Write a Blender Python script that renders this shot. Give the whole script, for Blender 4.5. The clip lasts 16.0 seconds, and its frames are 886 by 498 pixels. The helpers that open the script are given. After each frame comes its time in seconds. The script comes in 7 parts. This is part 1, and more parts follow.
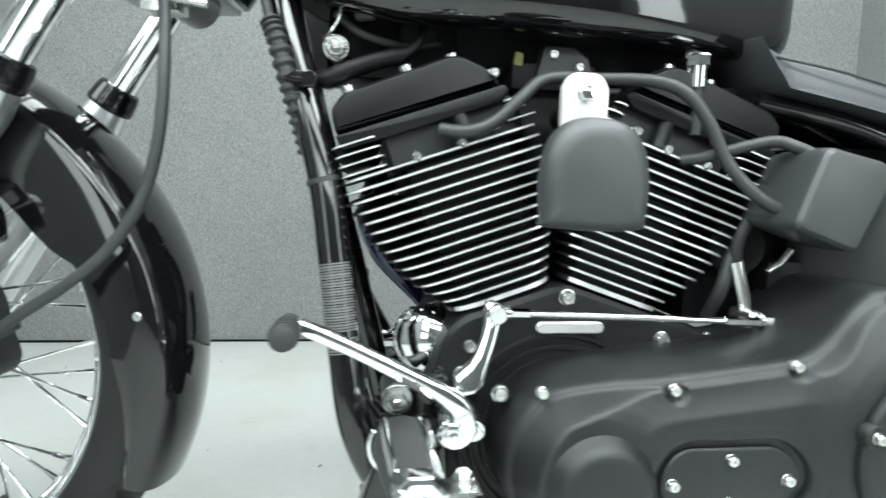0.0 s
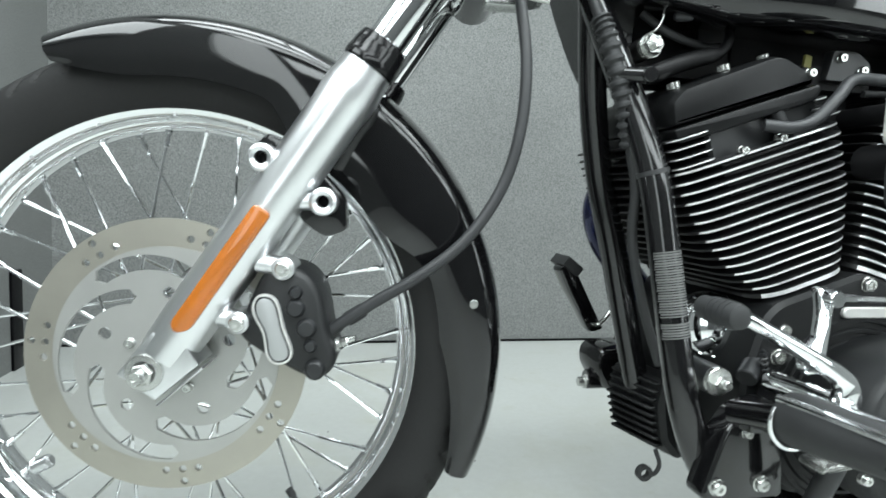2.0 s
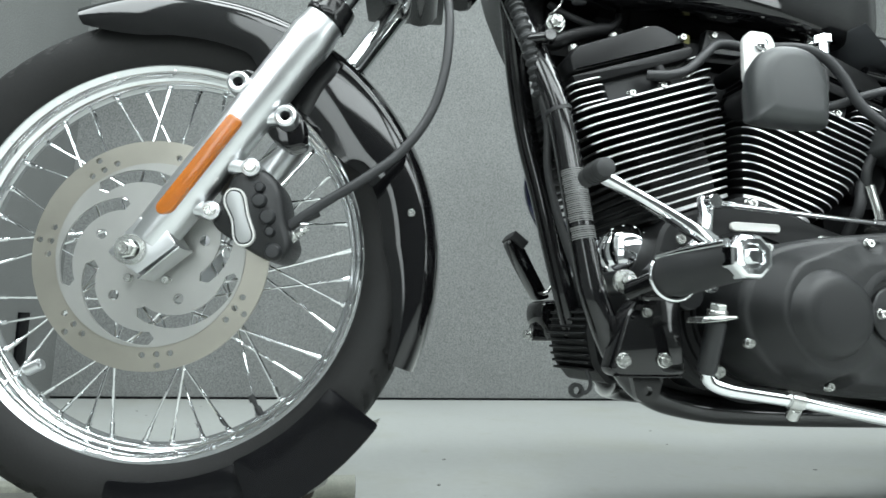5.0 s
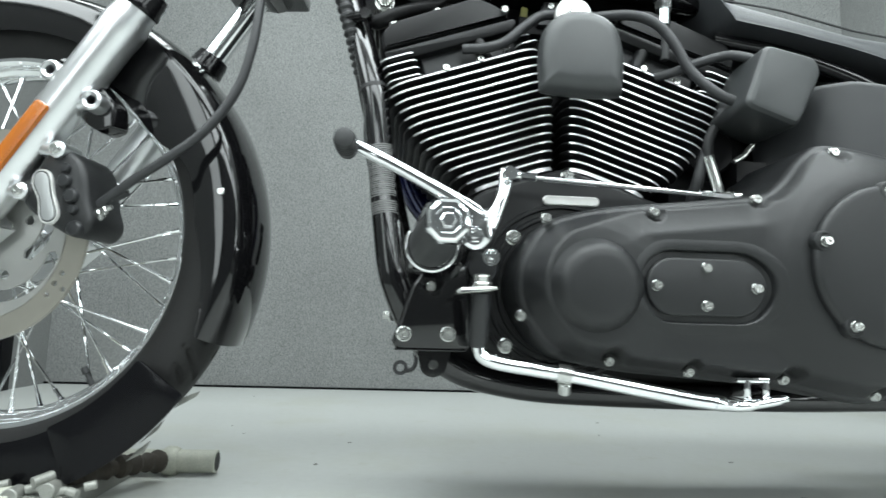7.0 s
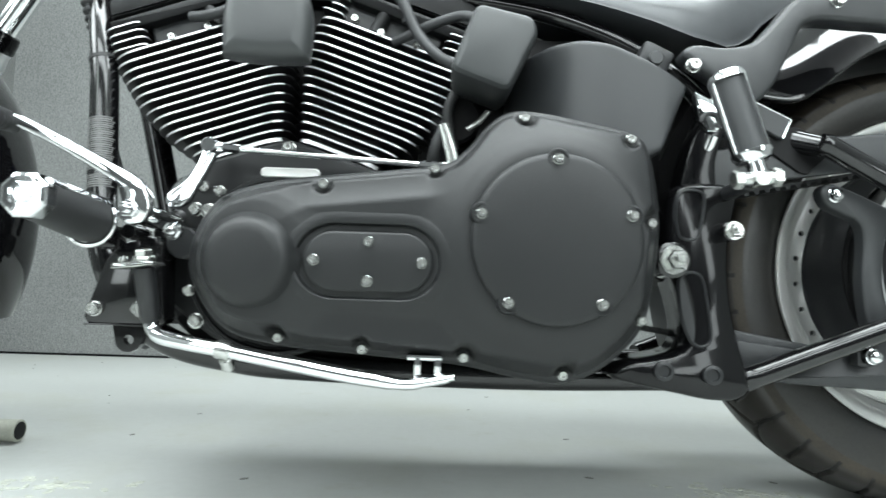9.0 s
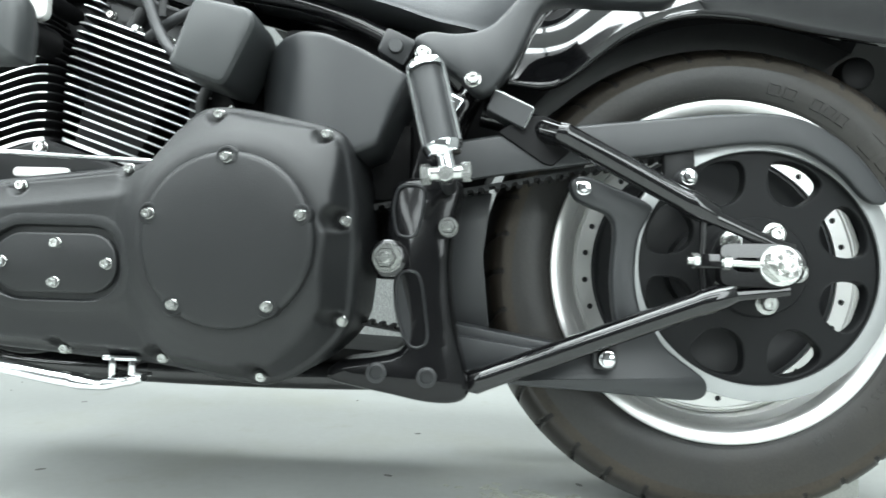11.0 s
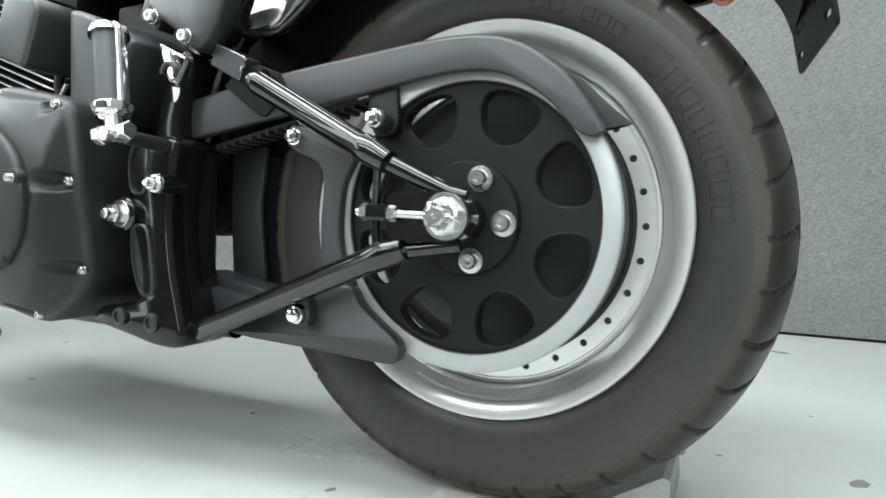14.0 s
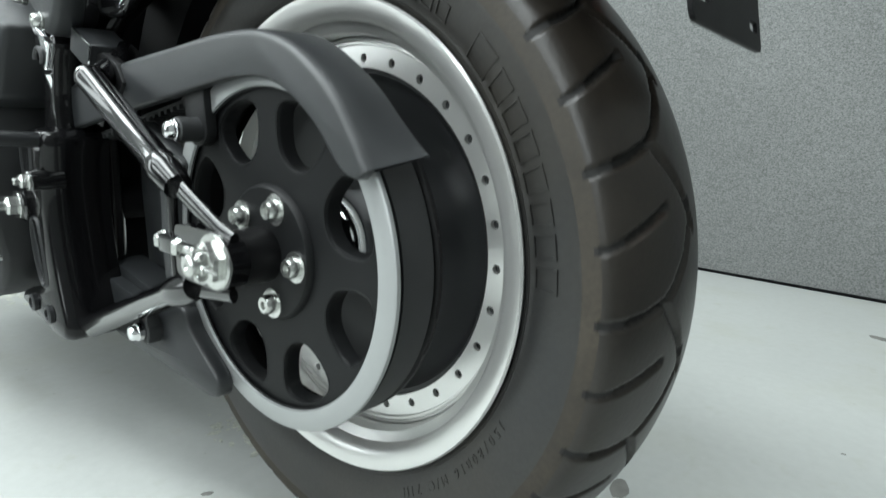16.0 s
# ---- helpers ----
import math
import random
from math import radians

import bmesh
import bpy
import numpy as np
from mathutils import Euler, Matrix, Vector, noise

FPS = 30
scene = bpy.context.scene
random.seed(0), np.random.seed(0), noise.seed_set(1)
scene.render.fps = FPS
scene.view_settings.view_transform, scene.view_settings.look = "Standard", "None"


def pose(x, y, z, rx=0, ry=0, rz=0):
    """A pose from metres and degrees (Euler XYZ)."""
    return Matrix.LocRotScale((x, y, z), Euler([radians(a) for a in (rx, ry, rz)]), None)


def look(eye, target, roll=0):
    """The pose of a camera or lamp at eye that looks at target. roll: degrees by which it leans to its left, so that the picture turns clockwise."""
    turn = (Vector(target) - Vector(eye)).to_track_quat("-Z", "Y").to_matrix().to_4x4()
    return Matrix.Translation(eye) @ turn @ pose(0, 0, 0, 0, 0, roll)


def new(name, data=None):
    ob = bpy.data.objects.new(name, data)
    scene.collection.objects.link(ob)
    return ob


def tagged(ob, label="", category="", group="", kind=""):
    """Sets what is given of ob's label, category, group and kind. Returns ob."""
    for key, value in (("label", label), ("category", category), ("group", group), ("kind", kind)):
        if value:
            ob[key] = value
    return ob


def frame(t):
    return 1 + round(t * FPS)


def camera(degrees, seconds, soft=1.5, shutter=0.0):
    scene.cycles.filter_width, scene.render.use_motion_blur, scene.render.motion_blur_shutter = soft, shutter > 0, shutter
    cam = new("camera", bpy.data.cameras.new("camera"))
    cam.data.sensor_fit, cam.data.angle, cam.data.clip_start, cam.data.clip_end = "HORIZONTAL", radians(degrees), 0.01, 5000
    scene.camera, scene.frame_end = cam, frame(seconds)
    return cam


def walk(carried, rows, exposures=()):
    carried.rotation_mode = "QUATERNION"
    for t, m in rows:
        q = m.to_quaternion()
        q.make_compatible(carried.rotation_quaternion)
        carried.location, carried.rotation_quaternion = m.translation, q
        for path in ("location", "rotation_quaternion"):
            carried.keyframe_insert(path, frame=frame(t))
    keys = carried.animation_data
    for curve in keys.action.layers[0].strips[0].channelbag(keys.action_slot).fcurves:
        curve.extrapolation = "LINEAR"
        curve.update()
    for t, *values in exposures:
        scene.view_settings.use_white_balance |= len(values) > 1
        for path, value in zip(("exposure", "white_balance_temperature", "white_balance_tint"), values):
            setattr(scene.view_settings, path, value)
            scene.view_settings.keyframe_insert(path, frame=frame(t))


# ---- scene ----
cam = camera(72.3, 16.0, 1.5, 0.5)
PATH = [
    (0, (-1.12, -0.787, 0.574), (-0.876, 1.188, 0.375), 1.5),
    (0.5, (-1.228, -0.78, 0.566), (-0.964, 1.195, 0.392), 1.7),
    (1, (-1.334, -0.768, 0.558), (-1.034, 1.203, 0.402), 1.9),
    (1.5, (-1.443, -0.752, 0.559), (-1.092, 1.21, 0.388), 1.9),
    (2, (-1.53, -0.747, 0.544), (-1.138, 1.207, 0.372), 2.0),
    (2.5, (-1.578, -0.764, 0.496), (-1.165, 1.189, 0.377), 2.0),
    (3, (-1.593, -0.795, 0.449), (-1.173, 1.159, 0.382), 2.0),
    (3.2, (-1.597, -0.806, 0.434), (-1.164, 1.146, 0.383), 1.9),
    (5.3, (-1.418, -0.897, 0.268), (-1.101, 1.058, 0.545), 1.6),
    (5.5, (-1.387, -0.905, 0.263), (-1.094, 1.053, 0.546), 1.7),
    (6, (-1.306, -0.921, 0.267), (-1.069, 1.049, 0.522), 1.6),
    (6.5, (-1.227, -0.93, 0.263), (-1.024, 1.044, 0.514), 1.7),
    (7, (-1.127, -0.931, 0.26), (-0.976, 1.048, 0.505), 1.7),
    (7.5, (-1.027, -0.93, 0.268), (-0.91, 1.055, 0.48), 1.7),
    (8, (-0.932, -0.926, 0.269), (-0.821, 1.061, 0.462), 1.8),
    (8.5, (-0.823, -0.932, 0.27), (-0.75, 1.059, 0.444), 1.8),
    (9, (-0.713, -0.931, 0.276), (-0.682, 1.063, 0.427), 1.8),
    (9.5, (-0.605, -0.926, 0.291), (-0.628, 1.071, 0.406), 1.9),
    (9.7, (-0.57, -0.924, 0.295), (-0.599, 1.073, 0.404), 2.0),
    (11.8, (-0.179, -0.878, 0.327), (-0.392, 1.11, 0.383), 2.0),
    (12, (-0.143, -0.868, 0.336), (-0.38, 1.118, 0.358), 2.2),
    (12.5, (-0.049, -0.848, 0.338), (-0.383, 1.124, 0.335), 2.0),
    (13, (0.048, -0.824, 0.344), (-0.432, 1.117, 0.304), 1.9),
    (13.5, (0.147, -0.788, 0.342), (-0.518, 1.096, 0.272), 1.5),
    (14, (0.249, -0.733, 0.322), (-0.616, 1.069, 0.239), 1.4),
    (14.5, (0.346, -0.649, 0.319), (-0.705, 1.044, 0.154), 1.4),
    (15, (0.414, -0.558, 0.334), (-0.765, 1.038, 0.076), 1.9),
    (15.5, (0.446, -0.49, 0.376), (-0.796, 1.038, 0.027), 1.8),
    (16, (0.444, -0.457, 0.45), (-0.815, 1.035, 0.013), 1.7),
]
walk(cam, [(t, look(eye, target, roll)) for t, eye, target, roll in PATH],
     [(0, 0.04), (0.7, -0.14), (1.5, -0.26), (3.2, -0.36), (6, -0.38), (8, -0.2), (9.5, 0.04), (12, 0.24), (13, 0.16), (14, -0.04), (15, -0.26), (16, -0.34)])

# ---- world and lamps ----
world = bpy.data.worlds.new("booth_world")
scene.world = world
world.use_nodes = True
world.node_tree.nodes["Background"].inputs[0].default_value = (0.8, 0.9, 0.9, 1)
world.node_tree.nodes["Background"].inputs[1].default_value = 0.08
scene.view_settings.exposure = 0.0
LAMP_COLOUR = (0.92, 1.0, 1.015)


def ceiling_lamp(x, y, z, sx, sy, watts):
    """A soft ceiling lamp that shines down."""
    data = bpy.data.lights.new("ceiling_lamp", "AREA")
    data.shape, data.size, data.size_y, data.energy, data.color = "RECTANGLE", sx, sy, watts, LAMP_COLOUR
    ob = new("ceiling_lamp", data)
    ob.matrix_basis = pose(x, y, z, 0, 0, 0)
    return ob


def wall_lamp(x, y, z, tilt, sx, sy, watts):
    """A long soft lamp on the open side's wall, aimed at the motorcycle."""
    data = bpy.data.lights.new("wall_lamp", "AREA")
    data.shape, data.size, data.size_y, data.energy, data.color = "RECTANGLE", sx, sy, watts, LAMP_COLOUR
    ob = new("wall_lamp", data)
    ob.matrix_basis = pose(x, y, z, 90 - tilt, 0, 0)
    return ob


def light_strip(x, y, turn, watts, wide, tall, z):
    """An upright soft light panel beside the motorcycle."""
    data = bpy.data.lights.new("light_strip", "AREA")
    data.shape, data.size, data.size_y, data.energy, data.color = "RECTANGLE", wide, tall, watts, LAMP_COLOUR
    ob = new("light_strip", data)
    ob.matrix_basis = pose(x, y, z, 90, 0, turn)
    return ob


STRIPS = [(-2.33, -0.55, -90, 16, 0.85, 0.7, 1.55), (-2.24, -1.85, -52, 8, 0.4, 1.7, 1.25), (0.62, -1.75, 52, 13, 0.4, 1.7, 1.25)]
for strip in STRIPS:
    light_strip(*strip)
WALL_LAMPS = [(-1.75, 1.75), (-0.75, 1.75), (0.25, 1.75)]
for lx, lz in WALL_LAMPS:
    wall_lamp(lx, -2.55, lz, 30, 0.85, 0.45, 9)
LAMPS = [(-1.85, -0.95, 38), (-0.76, -0.95, 38), (0.35, -0.95, 40), (-1.9, 0.45, 20), (-0.8, 0.45, 20), (0.35, 0.45, 28),
         (-1.9, -2.1, 22), (-0.8, -2.1, 22), (0.3, -2.1, 22)]
for lx, ly, lw in LAMPS:
    ceiling_lamp(lx, ly, 2.53, 1.06, 0.7, lw)


# ---- materials ----
def material(name, base, rough=0.5, metal=0.0, dark=0.75, scale=8.0, fine=160.0, bump=0.0, coat=0.0, rough_var=0.08, speck=0.0,
             spread=0.0, spec=0.5, alt=None):
    """A surface with colour that varies at two scales, uneven gloss and fine relief. Sizes in 1 / metre."""
    m = bpy.data.materials.new(name)
    m.use_nodes = True
    nt = m.node_tree
    b = nt.nodes["Principled BSDF"]
    tc = nt.nodes.new("ShaderNodeTexCoord")

    def noise_node(s, detail, r):
        n = nt.nodes.new("ShaderNodeTexNoise")
        n.inputs["Scale"].default_value, n.inputs["Detail"].default_value, n.inputs["Roughness"].default_value = s, detail, r
        nt.links.new(tc.outputs["Object"], n.inputs["Vector"])
        return n

    big, small = noise_node(scale, 5, 0.6), noise_node(fine, 3, 0.6)
    ramp = nt.nodes.new("ShaderNodeMapRange")
    ramp.inputs["From Min"].default_value, ramp.inputs["From Max"].default_value = 0.32, 0.68
    nt.links.new(big.outputs["Fac"], ramp.inputs["Value"])
    mix = nt.nodes.new("ShaderNodeMix")
    mix.data_type = "RGBA"
    mix.inputs["A"].default_value = (*(alt or [c * dark for c in base]), 1)
    mix.inputs["B"].default_value = (*base, 1)
    nt.links.new(ramp.outputs["Result"], mix.inputs["Factor"])
    colour = mix.outputs["Result"]
    if speck:
        hsv = nt.nodes.new("ShaderNodeHueSaturation")
        val = nt.nodes.new("ShaderNodeMapRange")
        val.inputs["From Min"].default_value, val.inputs["From Max"].default_value = 0.3, 0.7
        val.inputs["To Min"].default_value, val.inputs["To Max"].default_value = 1 - speck, 1 + speck
        nt.links.new(small.outputs["Fac"], val.inputs["Value"])
        nt.links.new(val.outputs["Result"], hsv.inputs["Value"])
        nt.links.new(colour, hsv.inputs["Color"])
        colour = hsv.outputs["Color"]
    if spread:
        info = nt.nodes.new("ShaderNodeObjectInfo")
        sv = nt.nodes.new("ShaderNodeMapRange")
        sv.inputs["To Min"].default_value, sv.inputs["To Max"].default_value = 1 - spread, 1 + spread
        nt.links.new(info.outputs["Random"], sv.inputs["Value"])
        h2 = nt.nodes.new("ShaderNodeHueSaturation")
        nt.links.new(sv.outputs["Result"], h2.inputs["Value"])
        nt.links.new(colour, h2.inputs["Color"])
        colour = h2.outputs["Color"]
    nt.links.new(colour, b.inputs["Base Color"])
    rr = nt.nodes.new("ShaderNodeMapRange")
    rr.inputs["To Min"].default_value, rr.inputs["To Max"].default_value = max(0.02, rough - rough_var), min(1, rough + rough_var)
    nt.links.new(big.outputs["Fac"], rr.inputs["Value"])
    nt.links.new(rr.outputs["Result"], b.inputs["Roughness"])
    b.inputs["Metallic"].default_value = metal
    b.inputs["Coat Weight"].default_value = coat
    b.inputs["Coat Roughness"].default_value = 0.04
    b.inputs["Specular IOR Level"].default_value = spec
    if bump:
        bn = nt.nodes.new("ShaderNodeBump")
        bn.inputs["Strength"].default_value, bn.inputs["Distance"].default_value = bump, 0.001
        nt.links.new(small.outputs["Fac"], bn.inputs["Height"])
        nt.links.new(bn.outputs["Normal"], b.inputs["Normal"])
    return m


MATTE = material("wrinkle_black", (0.009, 0.0098, 0.0105), 0.43, 0, 0.85, 9, 900, 0.3, rough_var=0.06, spec=0.44)
CASE = material("engine_case_black", (0.0065, 0.007, 0.0075), 0.48, 0, 0.85, 9, 900, 0.2, rough_var=0.05, spec=0.3)
CAST = material("cast_gloss_black", (0.0045, 0.0045, 0.005), 0.2, 0, 0.85, 12, 400, 0.03, coat=0.35, rough_var=0.06, spec=0.15)
SATIN = material("satin_black", (0.014, 0.015, 0.0165), 0.4, 0, 0.8, 12, 500, 0.08)
PLASTIC = material("grey_black_plastic", (0.02, 0.0218, 0.0235), 0.43, 0, 0.85, 10, 1200, 0.22, spec=0.6)
GLOSS = material("gloss_black_paint", (0.004, 0.004, 0.0045), 0.1, 0, 0.9, 6, 300, 0, coat=1.0, rough_var=0.03, spec=0.15)
FRAME = material("black_frame_paint", (0.005, 0.005, 0.0055), 0.16, 0, 0.9, 10, 300, 0, coat=0.9, rough_var=0.05, spec=0.2)
# black parts, and hollows and fillers whose shade is put into the colour
DARK = material("black_and_cavity_shade", (0.0045, 0.0045, 0.005), 0.5, 0, 0.8, 14, 200, 0.1, spec=0.2)
CHROME = material("chrome", (0.86, 0.87, 0.88), 0.07, 1, 0.97, 20, 300, 0, rough_var=0.03)
ZINC = material("zinc_bolt", (0.62, 0.63, 0.61), 0.24, 0.95, 0.85, 90, 800, 0.05)
ALLOY = material("cast_alloy", (0.72, 0.73, 0.74), 0.32, 1, 0.93, 15, 700, 0.06, rough_var=0.05)
RIMALLOY = material("machined_alloy", (0.77, 0.77, 0.755), 0.31, 0.78, 0.96, 4, 500, 0, rough_var=0.03)
SILVER = material("silver_paint", (0.38, 0.39, 0.39), 0.42, 0.5, 0.94, 20, 900, 0.03)
DISC = material("brake_disc_steel", (0.40, 0.383, 0.335), 0.33, 0.75, 0.92, 18, 600, 0.05)
CARRIER = material("disc_carrier_steel", (0.42, 0.42, 0.405), 0.35, 0.6, 0.93, 18, 600, 0.04)
TYRE = material("dusty_tyre_sidewall", (0.028, 0.0255, 0.0213), 0.40, 0, 0.6, 5, 260, 0.2, speck=0.15, rough_var=0.14, alt=(0.0165, 0.017, 0.0175))
TREAD = material("tyre_tread_rubber", (0.021, 0.0172, 0.0135), 0.36, 0, 0.6, 14, 260, 0.2, speck=0.15, rough_var=0.12)
TYREF = material("front_tyre_rubber", (0.012, 0.012, 0.012), 0.62, 0, 0.7, 9, 260, 0.2, speck=0.1, spec=0.35)
DUSTY = material("dust_brown_rubber", (0.044, 0.036, 0.026), 0.72, 0, 0.55, 11, 260, 0.2, speck=0.18, rough_var=0.12)
# tread rubber darkened to paint the shade in the grooves
GROOVE_SHADE = material("tread_groove_shade", (0.006, 0.0055, 0.005), 0.7, 0, 0.7, 20, 300, 0.1)
RUBBER = material("rubber", (0.022, 0.023, 0.024), 0.6, 0, 0.85, 20, 500, 0.1)
HOSE = material("hose_rubber", (0.022, 0.023, 0.025), 0.5, 0, 0.85, 20, 500, 0.05)
AMBER = material("amber_reflector", (0.46, 0.125, 0.004), 0.22, 0, 0.8, 30, 900, 0.4, coat=0.8)
RED = material("red_lens", (0.72, 0.06, 0.015), 0.2, 0, 0.85, 20, 300, 0, coat=0.8)
LEATHER = material("seat_leather", (0.045, 0.048, 0.052), 0.44, 0, 0.85, 9, 420, 0.35)
LABEL = material("printed_label", (0.11, 0.112, 0.11), 0.5, 0, 0.85, 60, 900, 0)
HORN = material("horn_grey_black", (0.03, 0.033, 0.034), 0.42, 0, 0.85, 10, 1200, 0.22, spec=0.6)
PULLEY = material("pulley_black", (0.0055, 0.006, 0.0065), 0.5, 0, 0.85, 12, 700, 0.15, rough_var=0.06, spec=0.22)
ROCKER = material("rocker_black", (0.005, 0.0053, 0.0057), 0.4, 0, 0.8, 9, 900, 0.2, rough_var=0.08, spec=0.2)
POWDER = material("powder_black", (0.0065, 0.0065, 0.007), 0.55, 0, 0.8, 14, 700, 0.15, rough_var=0.08, spec=0.16)
TAG = material("yellow_tag", (0.2, 0.19, 0.05), 0.6, 0, 0.8, 60, 500, 0)
BADGE = material("satin_badge", (0.75, 0.75, 0.73), 0.4, 0.6, 0.9, 30, 500, 0.03)
FINEDGE = material("polished_fin_edge", (0.88, 0.88, 0.89), 0.32, 0.72, 0.9, 30, 500, 0, spread=0.05)
FINBLACK = material("fin_black", (0.012, 0.012, 0.013), 0.45, 0, 0.85, 20, 500, 0.1)
BLUEHEAT = material("blued_pipe", (0.008, 0.012, 0.07), 0.16, 0.5, 0.6, 14, 300, 0, coat=0.6)
GALV = material("worn_galvanised_steel", (0.28, 0.285, 0.26), 0.45, 0.35, 0.7, 14, 300, 0.2, speck=0.1, rough_var=0.12)
TRAYSTEEL = material("pale_worn_steel", (0.5, 0.515, 0.49), 0.42, 0.2, 0.75, 14, 300, 0.2, speck=0.1, rough_var=0.12)
CREAM = material("worn_pale_paint", (0.46, 0.47, 0.4), 0.5, 0, 0.75, 25, 300, 0.15, speck=0.12)
# plastic sheet, and the painted dark of the gap below the back wall
SHEET_AND_GAP = material("black_sheet_and_gap", (0.004, 0.004, 0.005), 0.24, 0, 0.75, 7, 30, 0.5, rough_var=0.1, spec=0.16)
WALL = material("grey_felt_wall", (0.2, 0.207, 0.203), 0.95, 0, 0.86, 2.2, 290, 0.9, speck=0.4, rough_var=0.03, spec=0.1)
FLOOR = material("painted_concrete_floor", (0.455, 0.472, 0.456), 0.36, 0, 0.9, 1.6, 60, 0.05, speck=0.03, rough_var=0.12)
nt = FLOOR.node_tree
bsdf = nt.nodes["Principled BSDF"]
paint = bsdf.inputs["Base Color"].links[0].from_socket
coords = nt.nodes.new("ShaderNodeTexCoord")
for k, (size, detail, lo, hi, tint, most) in enumerate(((3.1, 7, 0.50, 0.74, (0.36, 0.365, 0.30), 0.55), (14.0, 9, 0.60, 0.76, (0.33, 0.33, 0.26), 0.45), (55.0, 4, 0.69, 0.75, (0.26, 0.26, 0.23), 0.5))):
    noise = nt.nodes.new("ShaderNodeTexNoise")
    noise.inputs["Scale"].default_value, noise.inputs["Detail"].default_value, noise.inputs["Roughness"].default_value = size, detail, 0.62
    nt.links.new(coords.outputs["Object"], noise.inputs["Vector"])
    ramp = nt.nodes.new("ShaderNodeMapRange")
    ramp.inputs["From Min"].default_value, ramp.inputs["From Max"].default_value, ramp.inputs["To Max"].default_value = lo, hi, most
    nt.links.new(noise.outputs["Fac"], ramp.inputs["Value"])
    stain = nt.nodes.new("ShaderNodeMix")
    stain.data_type = "RGBA"
    stain.inputs["B"].default_value = (*tint, 1)
    nt.links.new(ramp.outputs["Result"], stain.inputs["Factor"])
    nt.links.new(paint, stain.inputs["A"])
    paint = stain.outputs["Result"]
nt.links.new(paint, bsdf.inputs["Base Color"])
PLAIN = material("plain_white_wall", (0.78, 0.8, 0.79), 0.8, 0, 0.93, 2, 100, 0.1)
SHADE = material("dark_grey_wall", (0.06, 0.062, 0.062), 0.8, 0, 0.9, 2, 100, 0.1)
CHIP = material("scuff", (0.56, 0.58, 0.51), 0.7, 0, 0.7, 60, 300, 0.2, speck=0.2)
GRIME = material("dark_speck", (0.2, 0.2, 0.185), 0.7, 0, 0.7, 60, 300, 0.1)


# ---- shape tools ----
def smooth_path(pts, n=6, closed=False):
    """Points along a Catmull-Rom curve through pts, n to a span."""
    p = [np.array(q, float) for q in pts]
    k, out = len(p), []
    for i in range(k if closed else k - 1):
        if closed:
            a, b, c, d = p[i - 1], p[i], p[(i + 1) % k], p[(i + 2) % k]
        else:
            b, c = p[i], p[i + 1]
            a = p[i - 1] if i else 2 * b - c
            d = p[i + 2] if i + 2 < k else 2 * c - b
        for j in range(n):
            t = j / n
            out.append(0.5 * (2 * b + (c - a) * t + (2 * a - 5 * b + 4 * c - d) * t * t + (3 * b - a - 3 * c + d) * t ** 3))
    if not closed:
        out.append(p[-1])
    return out


def sweep(bm, pts, r, seg=12, ry=None, cap=True):
    """A tube along pts. r: a radius or one for each point; ry: squashes it across."""
    pts = [Vector([float(c) for c in q]) for q in pts]
    rs = list(r) if isinstance(r, (list, tuple)) else [r] * len(pts)
    up, rings = None, []
    for i, p in enumerate(pts):
        d = (pts[min(i + 1, len(pts) - 1)] - pts[max(i - 1, 0)]).normalized()
        if up is None:
            up = d.orthogonal().normalized() if abs(d.y) > 0.9 else Vector((0, 1, 0))
        side = d.cross(up).normalized()
        up = side.cross(d).normalized()
        k = ry if ry else 1.0
        rings.append([bm.verts.new(p + rs[i] * (math.cos(2 * math.pi * j / seg) * side + k * math.sin(2 * math.pi * j / seg) * up)) for j in range(seg)])
    for a, b in zip(rings, rings[1:]):
        for j in range(seg):
            bm.faces.new((a[j], a[(j + 1) % seg], b[(j + 1) % seg], b[j]))
    if cap:
        bm.faces.new(rings[0])
        bm.faces.new(rings[-1])
    return bm


def rod(bm, a, b, r, r2=None, seg=16, bevel=0.0):
    """A round bar from a to b with eased ends."""
    a, b = Vector(a), Vector(b)
    d = (b - a).normalized()
    r2 = r if r2 is None else r2
    e = bevel if bevel else min(r, r2) * 0.12
    return sweep(bm, [a, a + d * e, b - d * e, b], [r - e, r, r2, r2 - e], seg)


def lathe(bm, prof, c, seg=48, a0=0.0, a1=2 * math.pi, closed=False, index=None):
    """Turns prof, rows of (radius, y), round the axis through c = (x, z) that runs along y."""
    full = abs(a1 - a0) > 6.28
    n = seg if full else seg + 1
    rings = []
    for i in range(n):
        t = a0 + (a1 - a0) * i / seg
        ring = [bm.verts.new((c[0] + r * math.cos(t), y, c[1] + r * math.sin(t))) for r, y in prof]
        rings.append(ring)
    k = len(prof)
    for i in range(seg):
        a, b = rings[i], rings[(i + 1) % n]
        for j in range(k if closed else k - 1):
            q = (a[j], a[(j + 1) % k], b[(j + 1) % k], b[j])
            if prof[j][0] < 1e-6 and prof[(j + 1) % k][0] < 1e-6:
                continue
            f = bm.faces.new(q)
            if index:
                f.material_index = index[j]
    if not full and closed:
        bm.faces.new(rings[0])
        bm.faces.new(rings[-1])
    bmesh.ops.remove_doubles(bm, verts=bm.verts, dist=1e-6)
    return bm


